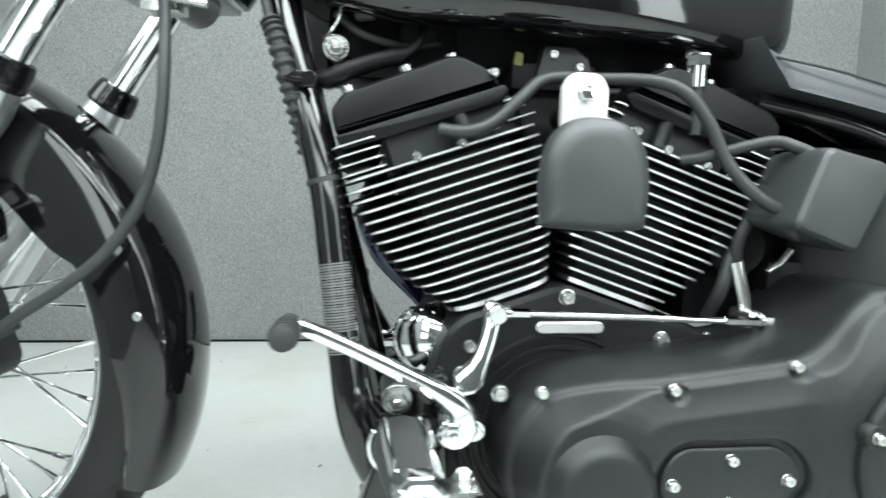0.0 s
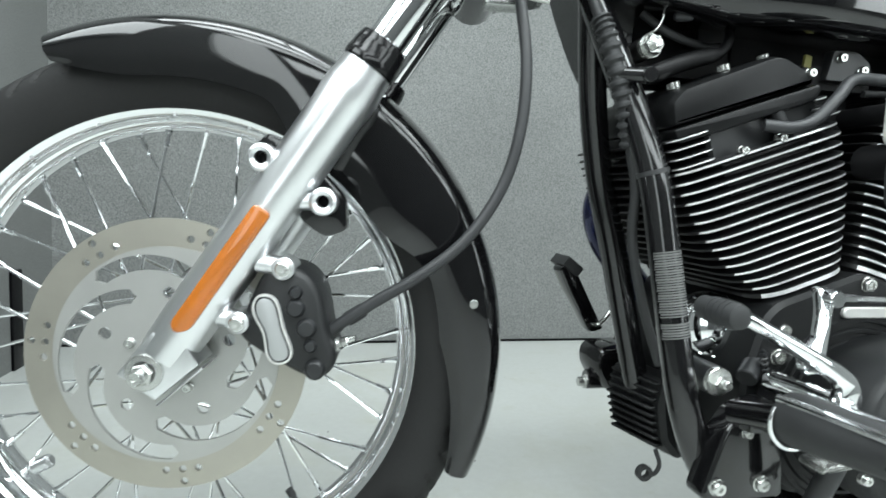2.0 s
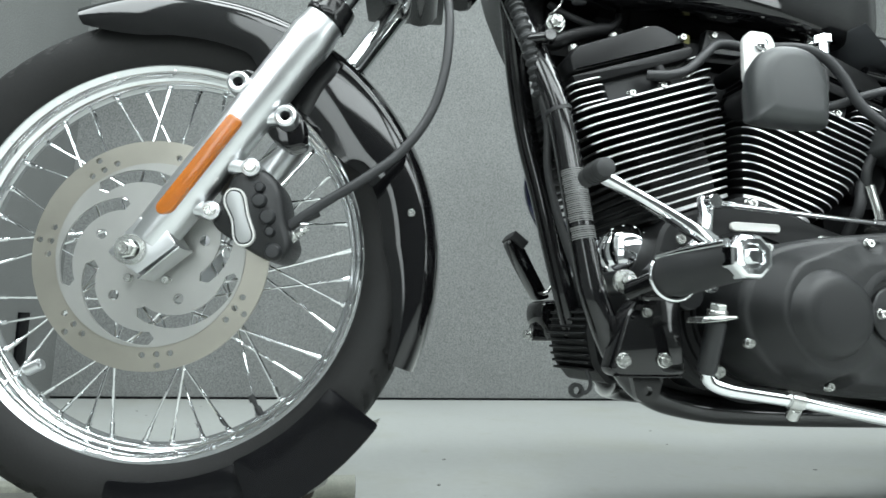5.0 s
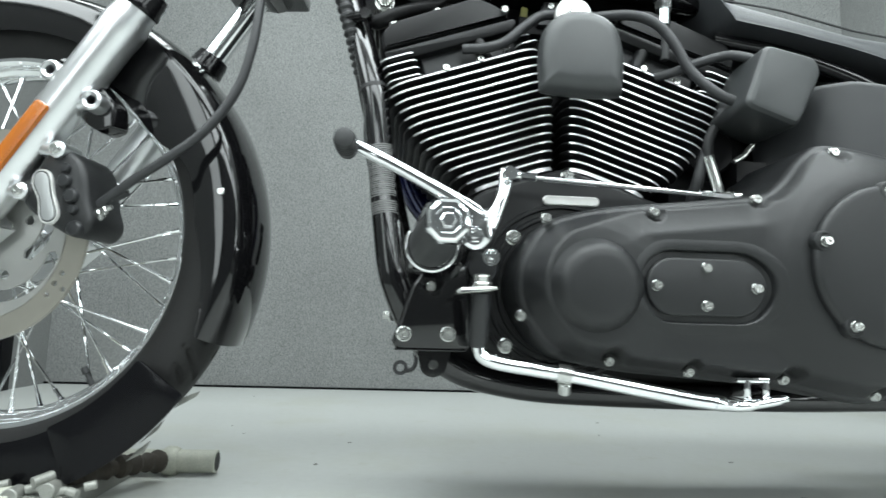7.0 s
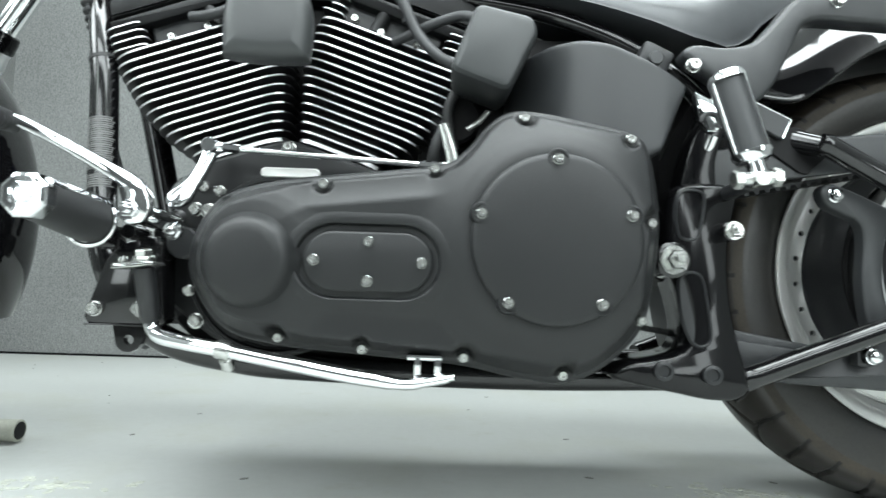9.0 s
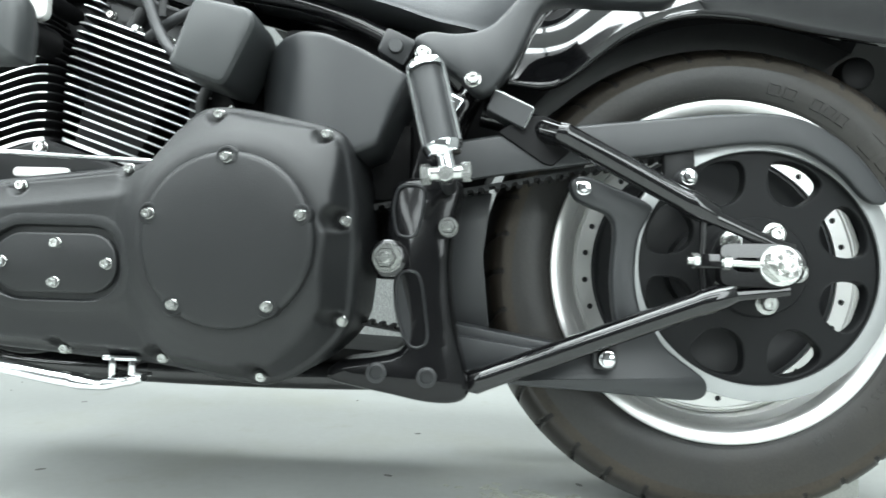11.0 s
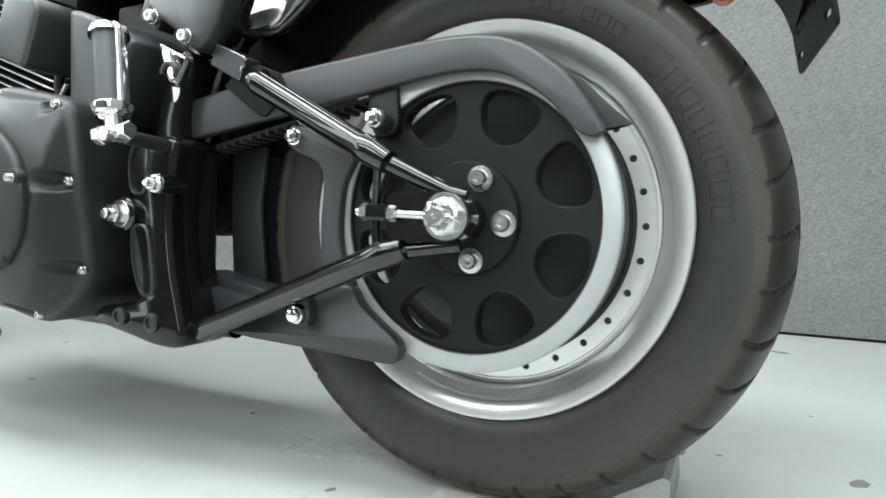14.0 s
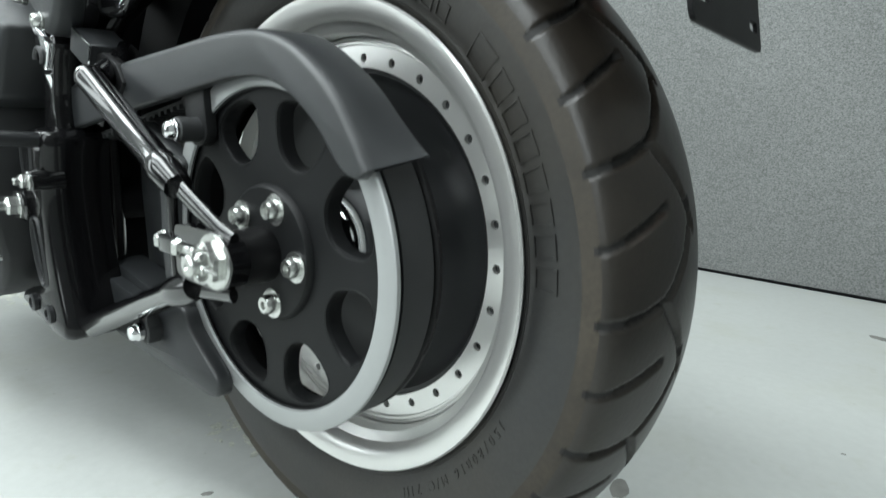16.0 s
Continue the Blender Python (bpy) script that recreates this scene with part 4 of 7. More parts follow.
def fin(parent, o, u, a, lo, hi, h, th=0.0036, y0=-0.143, y1=0.118, rad=0.04):
    """One cooling fin, black with a polished edge where its side is machined flat."""
    bm = bmesh.new()
    rr = min(rad, (hi - lo) * 0.45)
    line = round_line([(lo, y0), (hi, y0), (hi, y1), (lo, y1)], rr, 7)
    rings = []
    for e, k in ((0.0015, -th / 2), (0, -th / 2 + 0.0006), (0, th / 2 - 0.0006), (0.0015, th / 2)):
        rings.append([bm.verts.new((*[], o[0] + u[0] * q[0] + a[0] * (h + k), q[1], o[1] + u[1] * q[0] + a[1] * (h + k))) for q in inset_line(line, e)])
    n = len(line)
    for i in range(3):
        for j in range(n):
            f = bm.faces.new((rings[i][j], rings[i][(j + 1) % n], rings[i + 1][(j + 1) % n], rings[i + 1][j]))
            f.material_index = 1 if i == 1 and abs(line[j][1] - y0) < 0.016 and abs(line[(j + 1) % n][1] - y0) < 0.016 else 0
    bm.faces.new(rings[0])
    bm.faces.new(rings[-1])
    part("fin", bm, [FINBLACK, FINEDGE], parent, "", None, 30)


def span(h, outer, inner):
    """How far a fin reaches from the bore's axis at height h, away from and towards the other cylinder."""
    return float(np.interp(h, [0, 0.05, 0.10, 0.16, 0.2], outer)), float(np.interp(h, [0, 0.05, 0.10, 0.16, 0.2], inner))


for which, o, u, a, s in (("front", BF, UF, AF, -1), ("rear", BR, UR, AR, 1)):
    bm = bmesh.new()
    q = [(-0.052, -0.01), (0.052, -0.01), (0.066, 0.10), (0.07, 0.20), (-0.07, 0.20), (-0.066, 0.10)]
    shell(bm, [tuple(o + u * x + a * z) for x, z in q], [(0, 0.10), (0, -0.105), (0.01, -0.118)])
    cyl = part("%s_cylinder" % which, bm, FINBLACK, bike, "black finned %s cylinder with polished fin edges" % which)
    for i in range(15):
        h = 0.004 + 0.0120 * i
        far, near = span(h, (0.060, 0.098, 0.122, 0.136, 0.130), (0.060, 0.078, 0.094, 0.099, 0.09))
        lo, hi = (-far, near) if s < 0 else (-near, far)
        fin(cyl, o, u, a, lo, hi, h, 0.0062 if i == 0 else 0.0036)
    bm = bmesh.new()
    q = [(-0.075, 0.165), (0.075, 0.165), (0.075, 0.21), (-0.075, 0.21)]
    shell(bm, [tuple(o + u * x + a * z) for x, z in q], [(0, 0.1), (0, -0.12), (0.004, -0.124)])
    head = part("%s_cylinder_head" % which, bm, SATIN, bike, "black %s cylinder head with short fins" % which)
    for i in range(4):
        h = 0.178 + 0.0105 * i
        lo, hi = ((-0.128, -0.078) if s < 0 else (0.078, 0.128))
        fin(head, o, u, a, lo, hi, h, 0.0028, rad=0.014)
        lo, hi = ((0.062, 0.094 - 0.008 * i) if s < 0 else (-0.094 + 0.008 * i, -0.062))
        fin(head, o, u, a, lo, hi, h + 0.006, 0.0028, -0.138, rad=0.012)
    for x, z in ((-0.045, 0.176), (0.005, 0.176), (0.045, 0.182)):
        p = o + u * x * -s + a * z
        piece("bolt", BOLT_M, head, pose(p[0], -0.138, p[1]))
    bm = bmesh.new()
    p, q2 = o + u * (-s * 0.012) + a * 0.205, o + u * (-s * 0.014) + a * 0.172
    rod(bm, (p[0], -0.130, p[1]), (q2[0], -0.136, q2[1]), 0.009)
    part("spark_plug_boot", bm, CASE, head, "black spark plug boot")
    # rocker box: a base with a ledge and a cover with sloping ends
    def outline(q, r):
        return round_line([tuple(o + u * (x * -s) + a * z) for x, z in q], r)

    bm = bmesh.new()
    shell(bm, outline([(-0.121, 0.222), (-0.118, 0.204), (0.058, 0.204), (0.071, 0.213), (0.069, 0.222)], 0.004), [(0, 0.1), (0, -0.134), (0.0012, -0.1385), (0.003, -0.1395)])
    box = part("%s_rocker_box" % which, bm, ROCKER, bike, "black %s rocker box with a sloping end" % which)
    bm = bmesh.new()
    shell(bm, outline([(-0.120, 0.2222), (0.067, 0.2222), (0.056, 0.245), (0.034, 0.264), (0.020, 0.268), (-0.098, 0.263), (-0.117, 0.250)], 0.007), [(0, 0.1), (0, -0.126), (0.002, -0.133), (0.004, -0.1375), (0.007, -0.1387)])
    part("rocker_cover", bm, ROCKER, box, "black rocker cover")
    for x, z in ((-0.092, 0.263), (-0.026, 0.266), (0.026, 0.264)):
        p = o + u * (x * -s) + a * z
        bm = bmesh.new()
        e = p + a * 0.008
        rod(bm, (p[0], -0.112, p[1]), (e[0], -0.112, e[1]), 0.007, seg=12)
        part("cap_bolt", bm, ZINC, box)
    p = o + u * (0.060 * -s) + a * 0.236
    piece("bolt", BOLT_M, box, pose(p[0], -0.136, p[1]))

# dark block added so the wall does not show between the cylinders
bm = bmesh.new()
block(bm, (-0.945, -0.07, 0.44), (-0.87, 0.10, 0.70), 0.01)
part("intake_manifold", bm, DARK, bike, "added dark block filling the gap between the cylinders")

# horn cover
bm = bmesh.new()
line = smooth_path([(-0.964, 0.550), (-0.960, 0.541), (-0.912, 0.5375), (-0.868, 0.539), (-0.863, 0.548), (-0.861, 0.585), (-0.868, 0.618), (-0.886, 0.637), (-0.914, 0.643), (-0.942, 0.637), (-0.960, 0.617), (-0.966, 0.585)], 4, True)
shell(bm, line, [(0.030, -0.198), (0.016, -0.206), (0.005, -0.222), (0, -0.238), (0.0015, -0.249), (0.005, -0.256), (0.011, -0.261), (0.02, -0.263)], dome=True)
horn = part("horn_cover", bm, HORN, bike, "matte black bell-shaped horn cover", None, 60)
bm = bmesh.new()
shell(bm, round_line([(-0.9300, 0.615), (-0.8815, 0.615), (-0.8815, 0.680), (-0.891, 0.693), (-0.9205, 0.693), (-0.9300, 0.680)], 0.013), [(0, -0.1805), (0, -0.1865), (0.0015, -0.1885), (0.004, -0.189)])
bracket = part("horn_bracket", bm, BADGE, horn, "bright metal horn bracket")
piece("bolt", CAP_M, bracket, pose(-0.9055, -0.189, 0.672))
bm = bmesh.new()
rod(bm, (-0.905, -0.10, 0.655), (-0.905, -0.178, 0.655), 0.012)
rod(bm, (-0.913, -0.205, 0.600), (-0.910, -0.14, 0.600), 0.020)
part("horn_stay", bm, DARK, horn)

# coil box, oil tank and ignition leads
bm = bmesh.new()
line = round_line([(-0.671, 0.627), (-0.602, 0.612), (-0.595, 0.592), (-0.630, 0.517), (-0.702, 0.543)], 0.013, 6)
shell(bm, line, [(0.006, -0.13), (0.001, -0.16), (0, -0.223), (0.0015, -0.2295), (0.005, -0.2338), (0.009, -0.2352)])
part("coil_box", bm, HORN, bike, "matte black plastic coil box", None, 25)
bm = bmesh.new()
line = round_line([(-0.625, 0.575), (-0.60, 0.588), (-0.575, 0.5925), (-0.545, 0.5905), (-0.51, 0.581), (-0.47, 0.564), (-0.435, 0.546), (-0.415, 0.534), (-0.448, 0.452), (-0.50, 0.43), (-0.62, 0.47)], 0.006, 4)
relief(bm, line, (-0.56, 0.52), (-0.48, 0.515), lambda x, z, e: -0.2384 + 0.10 * (max(0.0, -0.495 - x) / 0.12) ** 2 + 0.012 * (max(0.0, x + 0.47) / 0.06) ** 2 + float(np.interp(e, [0, 0.001, 0.003, 0.006], [0.008, 0.004, 0.001, 0])), -0.12)
part("oil_tank", bm, PLASTIC, bike, "satin black oil tank with a curved face", None, 50)
for pts, r, nm in (
        ([(-0.672, -0.20, 0.552), (-0.712, -0.192, 0.572), (-0.742, -0.178, 0.608), (-0.762, -0.172, 0.649), (-0.786, -0.165, 0.680), (-0.820, -0.155, 0.694), (-0.874, -0.135, 0.697), (-0.932, -0.14, 0.694), (-0.962, -0.15, 0.671), (-0.990, -0.152, 0.645), (-1.018, -0.152, 0.634), (-1.046, -0.14, 0.636)], 0.0070, "ignition_lead"),
        ([(-0.650, -0.20, 0.615), (-0.672, -0.19, 0.626), (-0.690, -0.178, 0.633), (-0.722, -0.168, 0.626), (-0.752, -0.155, 0.616), (-0.775, -0.14, 0.612)], 0.0066, "ignition_lead"),
        ([(-0.62, -0.06, 0.705), (-0.70, -0.075, 0.70), (-0.78, -0.085, 0.694), (-0.87, -0.09, 0.690)], 0.0045, "fuel_line"),
        ([(-1.04, -0.05, 0.745), (-1.08, -0.07, 0.735), (-1.13, -0.075, 0.745), (-1.16, -0.06, 0.77)], 0.005, "wiring_loom"),
        ([(-0.69, -0.13, 0.47), (-0.70, -0.14, 0.52), (-0.68, -0.14, 0.56), (-0.65, -0.12, 0.60)], 0.007, "oil_hose"),
        ([(-0.72, -0.12, 0.43), (-0.715, -0.14, 0.47), (-0.70, -0.13, 0.51)], 0.008, "oil_hose")):
    bm = bmesh.new()
    sweep(bm, smooth_path(pts, 6), r, 14)
    part(nm, bm, HOSE if nm == "ignition_lead" else RUBBER, bike, "black rubber " + nm.replace("_", " "))
bm = bmesh.new()
rod(bm, (-0.744, -0.092, 0.66), (-0.744, -0.095, 0.712), 0.009)
part("vent_hose", bm, RUBBER, bike, "short black hose below a chrome fitting")
bm = bmesh.new()
rod(bm, (-0.744, -0.095, 0.705), (-0.745, -0.095, 0.732), 0.0095)
rod(bm, (-0.745, -0.095, 0.730), (-0.745, -0.095, 0.740), 0.013)
part("fuel_valve", bm, CHROME, bike, "chrome fuel valve fitting")
bm = bmesh.new()
block(bm, (-0.74, -0.10, 0.42), (-0.60, 0.1, 0.62), 0.01)
part("engine_rear_cover", bm, DARK, bike, "black cover behind the rear cylinder")
# added dark filler that closes the see-through space under the seat
bm = bmesh.new()
block(bm, (-0.60, -0.115, 0.42), (-0.405, 0.11, 0.635), 0.01)
part("battery_box", bm, DARK, bike, "added dark block filling the space under the seat")
bm = bmesh.new()
block(bm, (-0.66, -0.14, 0.40), (-0.42, 0.12, 0.50), 0.01)
gearbox = part("transmission", bm, DARK, bike, "black transmission behind the engine")
bm = bmesh.new()
rod(bm, (-0.690, -0.13, 0.515), (-0.690, -0.09, 0.515), 0.036)
part("shaft_boss", bm, DARK, gearbox)
bm = bmesh.new()
sweep(bm, [(-0.705, -0.15, 0.50), (-0.692, -0.15, 0.455), (-0.690, -0.15, 0.43)], 0.008, 10, 0.4)
sweep(bm, [(-0.648, -0.16, 0.515), (-0.66, -0.16, 0.50), (-0.675, -0.16, 0.49)], 0.004, 10)
part("bracket_strip", bm, ZINC, bike, "thin metal bracket strip")

# chrome oil filter
bm = bmesh.new()
fa, fd = Vector((-1.030, -0.035, 0.392)), Vector((-0.42, -0.90, 0.06)).normalized()
sweep(bm, [fa, fa + fd * 0.045, fa + fd * 0.058, fa + fd * 0.066, fa + fd * 0.071, fa + fd * 0.073], [0.040, 0.0405, 0.039, 0.033, 0.021, 0.004], 30)
oil_filter = part("oil_filter", bm, CHROME, bike, "chromed spin-on oil filter", None, 50)
bm = bmesh.new()
for i in range(14):
    t = 2 * math.pi * i / 14
    s1 = fd.orthogonal().normalized()
    s2 = fd.cross(s1)
    q = s1 * math.cos(t) + s2 * math.sin(t)
    rod(bm, fa + fd * 0.046 + q * 0.0395, fa + fd * 0.062 + q * 0.034, 0.0034, seg=8)
part("filter_flute", bm, CHROME, oil_filter)
# exhaust header seen behind the front cylinder
bm = bmesh.new()
sweep(bm, smooth_path([(-1.09, 0.10, 0.60), (-1.115, 0.12, 0.54), (-1.095, 0.13, 0.48), (-1.04, 0.14, 0.42), (-0.98, 0.15, 0.36), (-0.90, 0.16, 0.31), (-0.82, 0.16, 0.28)], 6), 0.024, 20)
part("exhaust_header", bm, BLUEHEAT, bike, "dark blued exhaust header pipe")

# ---- primary cover ----
PC = smooth_path([(-0.990, 0.300), (-0.982, 0.345), (-0.955, 0.381), (-0.907, 0.397), (-0.833, 0.406), (-0.765, 0.414), (-0.705, 0.423), (-0.680, 0.440), (-0.655, 0.470), (-0.632, 0.485), (-0.600, 0.486), (-0.545, 0.477), (-0.493, 0.465), (-0.474, 0.446), (-0.463, 0.392), (-0.4605, 0.345), (-0.463, 0.297), (-0.470, 0.252), (-0.492, 0.220), (-0.528, 0.192), (-0.565, 0.180), (-0.615, 0.185), (-0.677, 0.197), (-0.751, 0.203), (-0.820, 0.208), (-0.880, 0.213), (-0.938, 0.226), (-0.972, 0.258)], 14, True)
LIP_BOLTS = [(-0.956, 0.385), (-0.836, 0.393), (-0.714, 0.414), (-0.616, 0.475), (-0.497, 0.455), (-0.984, 0.272), (-0.8825, 0.2235), (-0.789, 0.2135), (-0.676, 0.2075), (-0.565, 0.191), (-0.4735, 0.362), (-0.4775, 0.254)]
DERBY = [(-0.5865, 0.420), (-0.6645, 0.361), (-0.509, 0.363), (-0.635, 0.270), (-0.539, 0.271)]


def lip_y(x, z):
    return -0.248 - 0.020 * min(1.0, max(0.0, (z - 0.25) / 0.11)) * min(1.0, max(0.0, (x + 0.95) / 0.1))


def primary_y(x, z, e):
    """The cover's face: a flat lip, a rounded shoulder, a round boss at each end and a seat round each bolt."""
    lip = -lip_y(x, z)
    base = lip + float(np.interp(e, [0, 0.0015, 0.004, 0.009, 0.016, 0.03, 0.06, 0.08], [-0.012, -0.006, -0.002, 0.001, 0.0045, 0.0115, 0.028, 0.037]))
    base = min(base, 0.2838)
    pad = float(np.interp(math.hypot(x + 0.585, z - 0.337), [0.0, 0.093, 0.100, 0.112, 0.13, 0.15], [0.305, 0.305, 0.3035, 0.298, 0.286, 0.272]))
    boss = float(np.interp(math.hypot(x + 0.908, z - 0.307), [0, 0.052, 0.064, 0.076, 0.09, 0.108], [0.2865, 0.2865, 0.285, 0.281, 0.273, 0.260]))
    k = 0.004
    h = k * math.log(math.exp((base - 0.28) / k) + math.exp((pad - 0.28) / k) + math.exp((boss - 0.28) / k)) + 0.28 if e > 0.008 else base
    if e > 0.008:
        h = min(h, base + 1.6 * (e - 0.008))
    for bx, bz in LIP_BOLTS:
        d = math.hypot(x - bx, z - bz)
        if d < 0.02:
            h = min(h, lip + 0.0005 + 4.0 * max(0.0, d - 0.0095))
    return -h


def primary_face(x, z):
    """The face at a place well inside the cover."""
    return primary_y(x, z, min(math.hypot(x - q[0], z - q[1]) for q in PC))


def primary_hollow(x, z, e):
    """The face, sunk where the inspection cover's recess is let in."""
    inside = max(abs(x + 0.783) - 0.037, 0.0)
    return primary_y(x, z, e) + (0.014 if math.hypot(inside, z - 0.309) < 0.0455 else 0.0)


bm = bmesh.new()
relief(bm, PC, (-0.905, 0.307), (-0.585, 0.337), primary_hollow, -0.12, 36)
primary = part("primary_cover", bm, MATTE, bike, "wrinkle black primary drive cover with bright bolts", None, 60)
bolts(primary, BOLT_S, [(x, lip_y(x, z) - 0.0005, z) for x, z in LIP_BOLTS])
piece("bolt", BOLT_L, bike, pose(-0.993, -0.20, 0.236))
piece("bolt", BOLT_L, bike, pose(-0.985, -0.20, 0.368))
bm = bmesh.new()
lathe(bm, [(0.0540, -0.2835), (0.0500, -0.2885), (0.0465, -0.2950), (0.0425, -0.3010), (0.0375, -0.3040), (0.029, -0.3053), (0, -0.306)], (-0.908, 0.307), 64)
part("alternator_bulge", bm, MATTE, primary, "raised round bulge on the cover")
bm = bmesh.new()
lathe(bm, [(0.0905, -0.300), (0.0905, -0.3085), (0.0895, -0.3115), (0.087, -0.3135), (0.083, -0.3145), (0.05, -0.3168), (0, -0.3178)], (-0.585, 0.337), 90)
derby = part("clutch_cover", bm, MATTE, primary, "round matte black clutch cover")
for x, z in DERBY:
    bm = bmesh.new()
    lathe(bm, [(0.0128, -0.303), (0.0122, -0.3125), (0.0110, -0.3148), (0.0092, -0.3150), (0.0086, -0.3135), (0, -0.3135)], (x, z), 28)
    part("bolt_boss", bm, MATTE, derby)
bolts(derby, BOLT_M, [(x, -0.3142, z) for x, z in DERBY])
bm = bmesh.new()
RECESS = lambda x, y, z: (x, primary_face(x, z) + y, z)
shell(bm, oval_line((-0.783, 0.309), 0.0775, 0.0405, 14), [(-0.014, 0.0006), (-0.010, -0.0006), (-0.003, -0.0008), (-0.001, -0.0004), (0, 0.0006), (0.0008, 0.0030), (0.0016, 0.0068), (0.016, 0.0070)], RECESS, (False, False))
part("cover_recess", bm, MATTE, primary, "recessed rim round the inspection cover")
bm = bmesh.new()
shell(bm, oval_line((-0.783, 0.309), 0.0690, 0.0322, 14), [(0, 0.010), (0, 0.0030), (0.001, 0.0018), (0.003, 0.0012)], RECESS)
insp = part("inspection_cover", bm, MATTE, primary, "oval matte black inspection cover")
bolts(insp, BOLT_S, [(x, primary_face(x, z) + 0.0014, z) for x, z in ((-0.841, 0.309), (-0.783, 0.330), (-0.725, 0.309), (-0.783, 0.288))])

# ---- controls on the near side ----
bm = bmesh.new()
line = round_line([(-1.130, 0.236), (-1.108, 0.305), (-1.090, 0.328), (-1.050, 0.338), (-1.038, 0.330), (-1.032, 0.232), (-1.045, 0.227), (-1.122, 0.227)], 0.008)
shell(bm, line, [(0, -0.165), (0, -0.192), (0.002, -0.196), (0.004, -0.197)])
control = part("control_plate", bm, FRAME, bike, "gloss black forward control plate")
bm = bmesh.new()
plate(bm, round_line([(-1.099, 0.232), (-1.092, 0.200), (-1.078, 0.194), (-1.064, 0.200), (-1.055, 0.232)], 0.008), [ring_line((-1.0775, 0.210), 0.006, 14)], -0.186, -0.176)
part("plate_tab", bm, FRAME, control)
bm = bmesh.new()
block(bm, (-1.126, -0.199, 0.2275), (-1.040, -0.19, 0.2295), 0.0008)
part("plate_ridge", bm, FRAME, control)
bolts(control, BOLT_L, [(-1.115, -0.197, 0.247), (-1.062, -0.197, 0.248)])
bolts(control, BOLT_M, [(-1.084, -0.197, 0.305)])
piece("bolt", HEX_M, control, pose(-1.087, -0.150, 0.346))
bm = bmesh.new()
rod(bm, (-1.087, -0.148, 0.346), (-1.087, -0.09, 0.346), 0.017)
rod(bm, (-1.06, -0.16, 0.352), (-1.03, -0.14, 0.372), 0.012)
rod(bm, (-1.02, -0.19, 0.33), (-1.02, -0.10, 0.33), 0.02)
part("control_pivot", bm, SATIN, bike, "black pivot boss behind the control plate")

# shift lever
bm = bmesh.new()
line = smooth_path([(-1.178, 0.4485), (-1.174, 0.4595), (-1.120, 0.435), (-1.066, 0.408), (-1.044, 0.397), (-1.028, 0.383), (-1.0215, 0.360), (-1.029, 0.346), (-1.045, 0.342), (-1.057, 0.353), (-1.050, 0.367), (-1.052, 0.380), (-1.076, 0.3955), (-1.128, 0.4245)], 5, True)
shell(bm, line, [(0.0015, -0.262), (0, -0.2635), (0, -0.271), (0.0012, -0.2738), (0.003, -0.275)])
lever = part("shift_lever", bm, CHROME, bike, "chromed gear shift lever")
bm = bmesh.new()
sweep(bm, [(-1.187, y, 0.452) for y in (-0.255, -0.257, -0.268, -0.270, -0.300, -0.307, -0.309)], [0.009, 0.0108, 0.0112, 0.0118, 0.0118, 0.0105, 0.006], 24)
peg = part("shift_peg", bm, RUBBER, lever, "round black rubber shift peg")
for i in range(4):
    bm = bmesh.new()
    sweep(bm, [(-1.187, -0.274 - 0.007 * i, 0.452), (-1.187, -0.277 - 0.007 * i, 0.452)], 0.0124, 24)
    part("peg_rib", bm, RUBBER, peg)
bm = bmesh.new()
rod(bm, (-1.043, -0.272, 0.357), (-1.036, -0.17, 0.352), 0.0125)
part("lever_boss", bm, CHROME, lever)
piece("bolt", HEX_L, lever, pose(-1.043, -0.275, 0.357))
piece("bolt", HEX_L, lever, pose(-1.016, -0.225, 0.340))
bm = bmesh.new()
line = smooth_path([(-1.030, 0.372), (-1.010, 0.374), (-0.999, 0.398), (-0.987, 0.432), (-0.983, 0.455), (-0.999, 0.459), (-1.002, 0.436), (-1.013, 0.406), (-1.032, 0.388)], 4, True)
shell(bm, line, [(0, -0.178), (0, -0.187), (0.0015, -0.189), (0.004, -0.190)], lambda x, y, z: (x, y - 0.30 * (0.455 - z), z))
part("link_arm", bm, CHROME, lever, "chromed linkage arm")
bm = bmesh.new()
rod(bm, (-0.988, -0.19, 0.449), (-0.700, -0.178, 0.437), 0.0036)
rod(bm, (-0.984, -0.19, 0.449), (-0.955, -0.189, 0.448), 0.0055, seg=6)
rod(bm, (-0.735, -0.18, 0.4385), (-0.690, -0.178, 0.4365), 0.0055, seg=6)
rod(bm, (-0.690, -0.178, 0.4365), (-0.672, -0.178, 0.4355), 0.0085)
link = part("shift_rod", bm, CHROME, bike, "thin chromed shift linkage rod")
bm = bmesh.new()
rod(bm, (-0.990, -0.204, 0.449), (-0.990, -0.178, 0.449), 0.0095)
rod(bm, (-0.990, -0.190, 0.449), (-0.975, -0.190, 0.4485), 0.0075)
part("rod_end", bm, CHROME, link)
bm = bmesh.new()
rod(bm, (-0.69, -0.17, 0.437), (-0.69, -0.13, 0.437), 0.010)
rod(bm, (-0.688, -0.16, 0.435), (-0.688, -0.16, 0.395), 0.009)
part("shift_shaft", bm, ZINC, bike, "zinc transmission shift shaft arm")

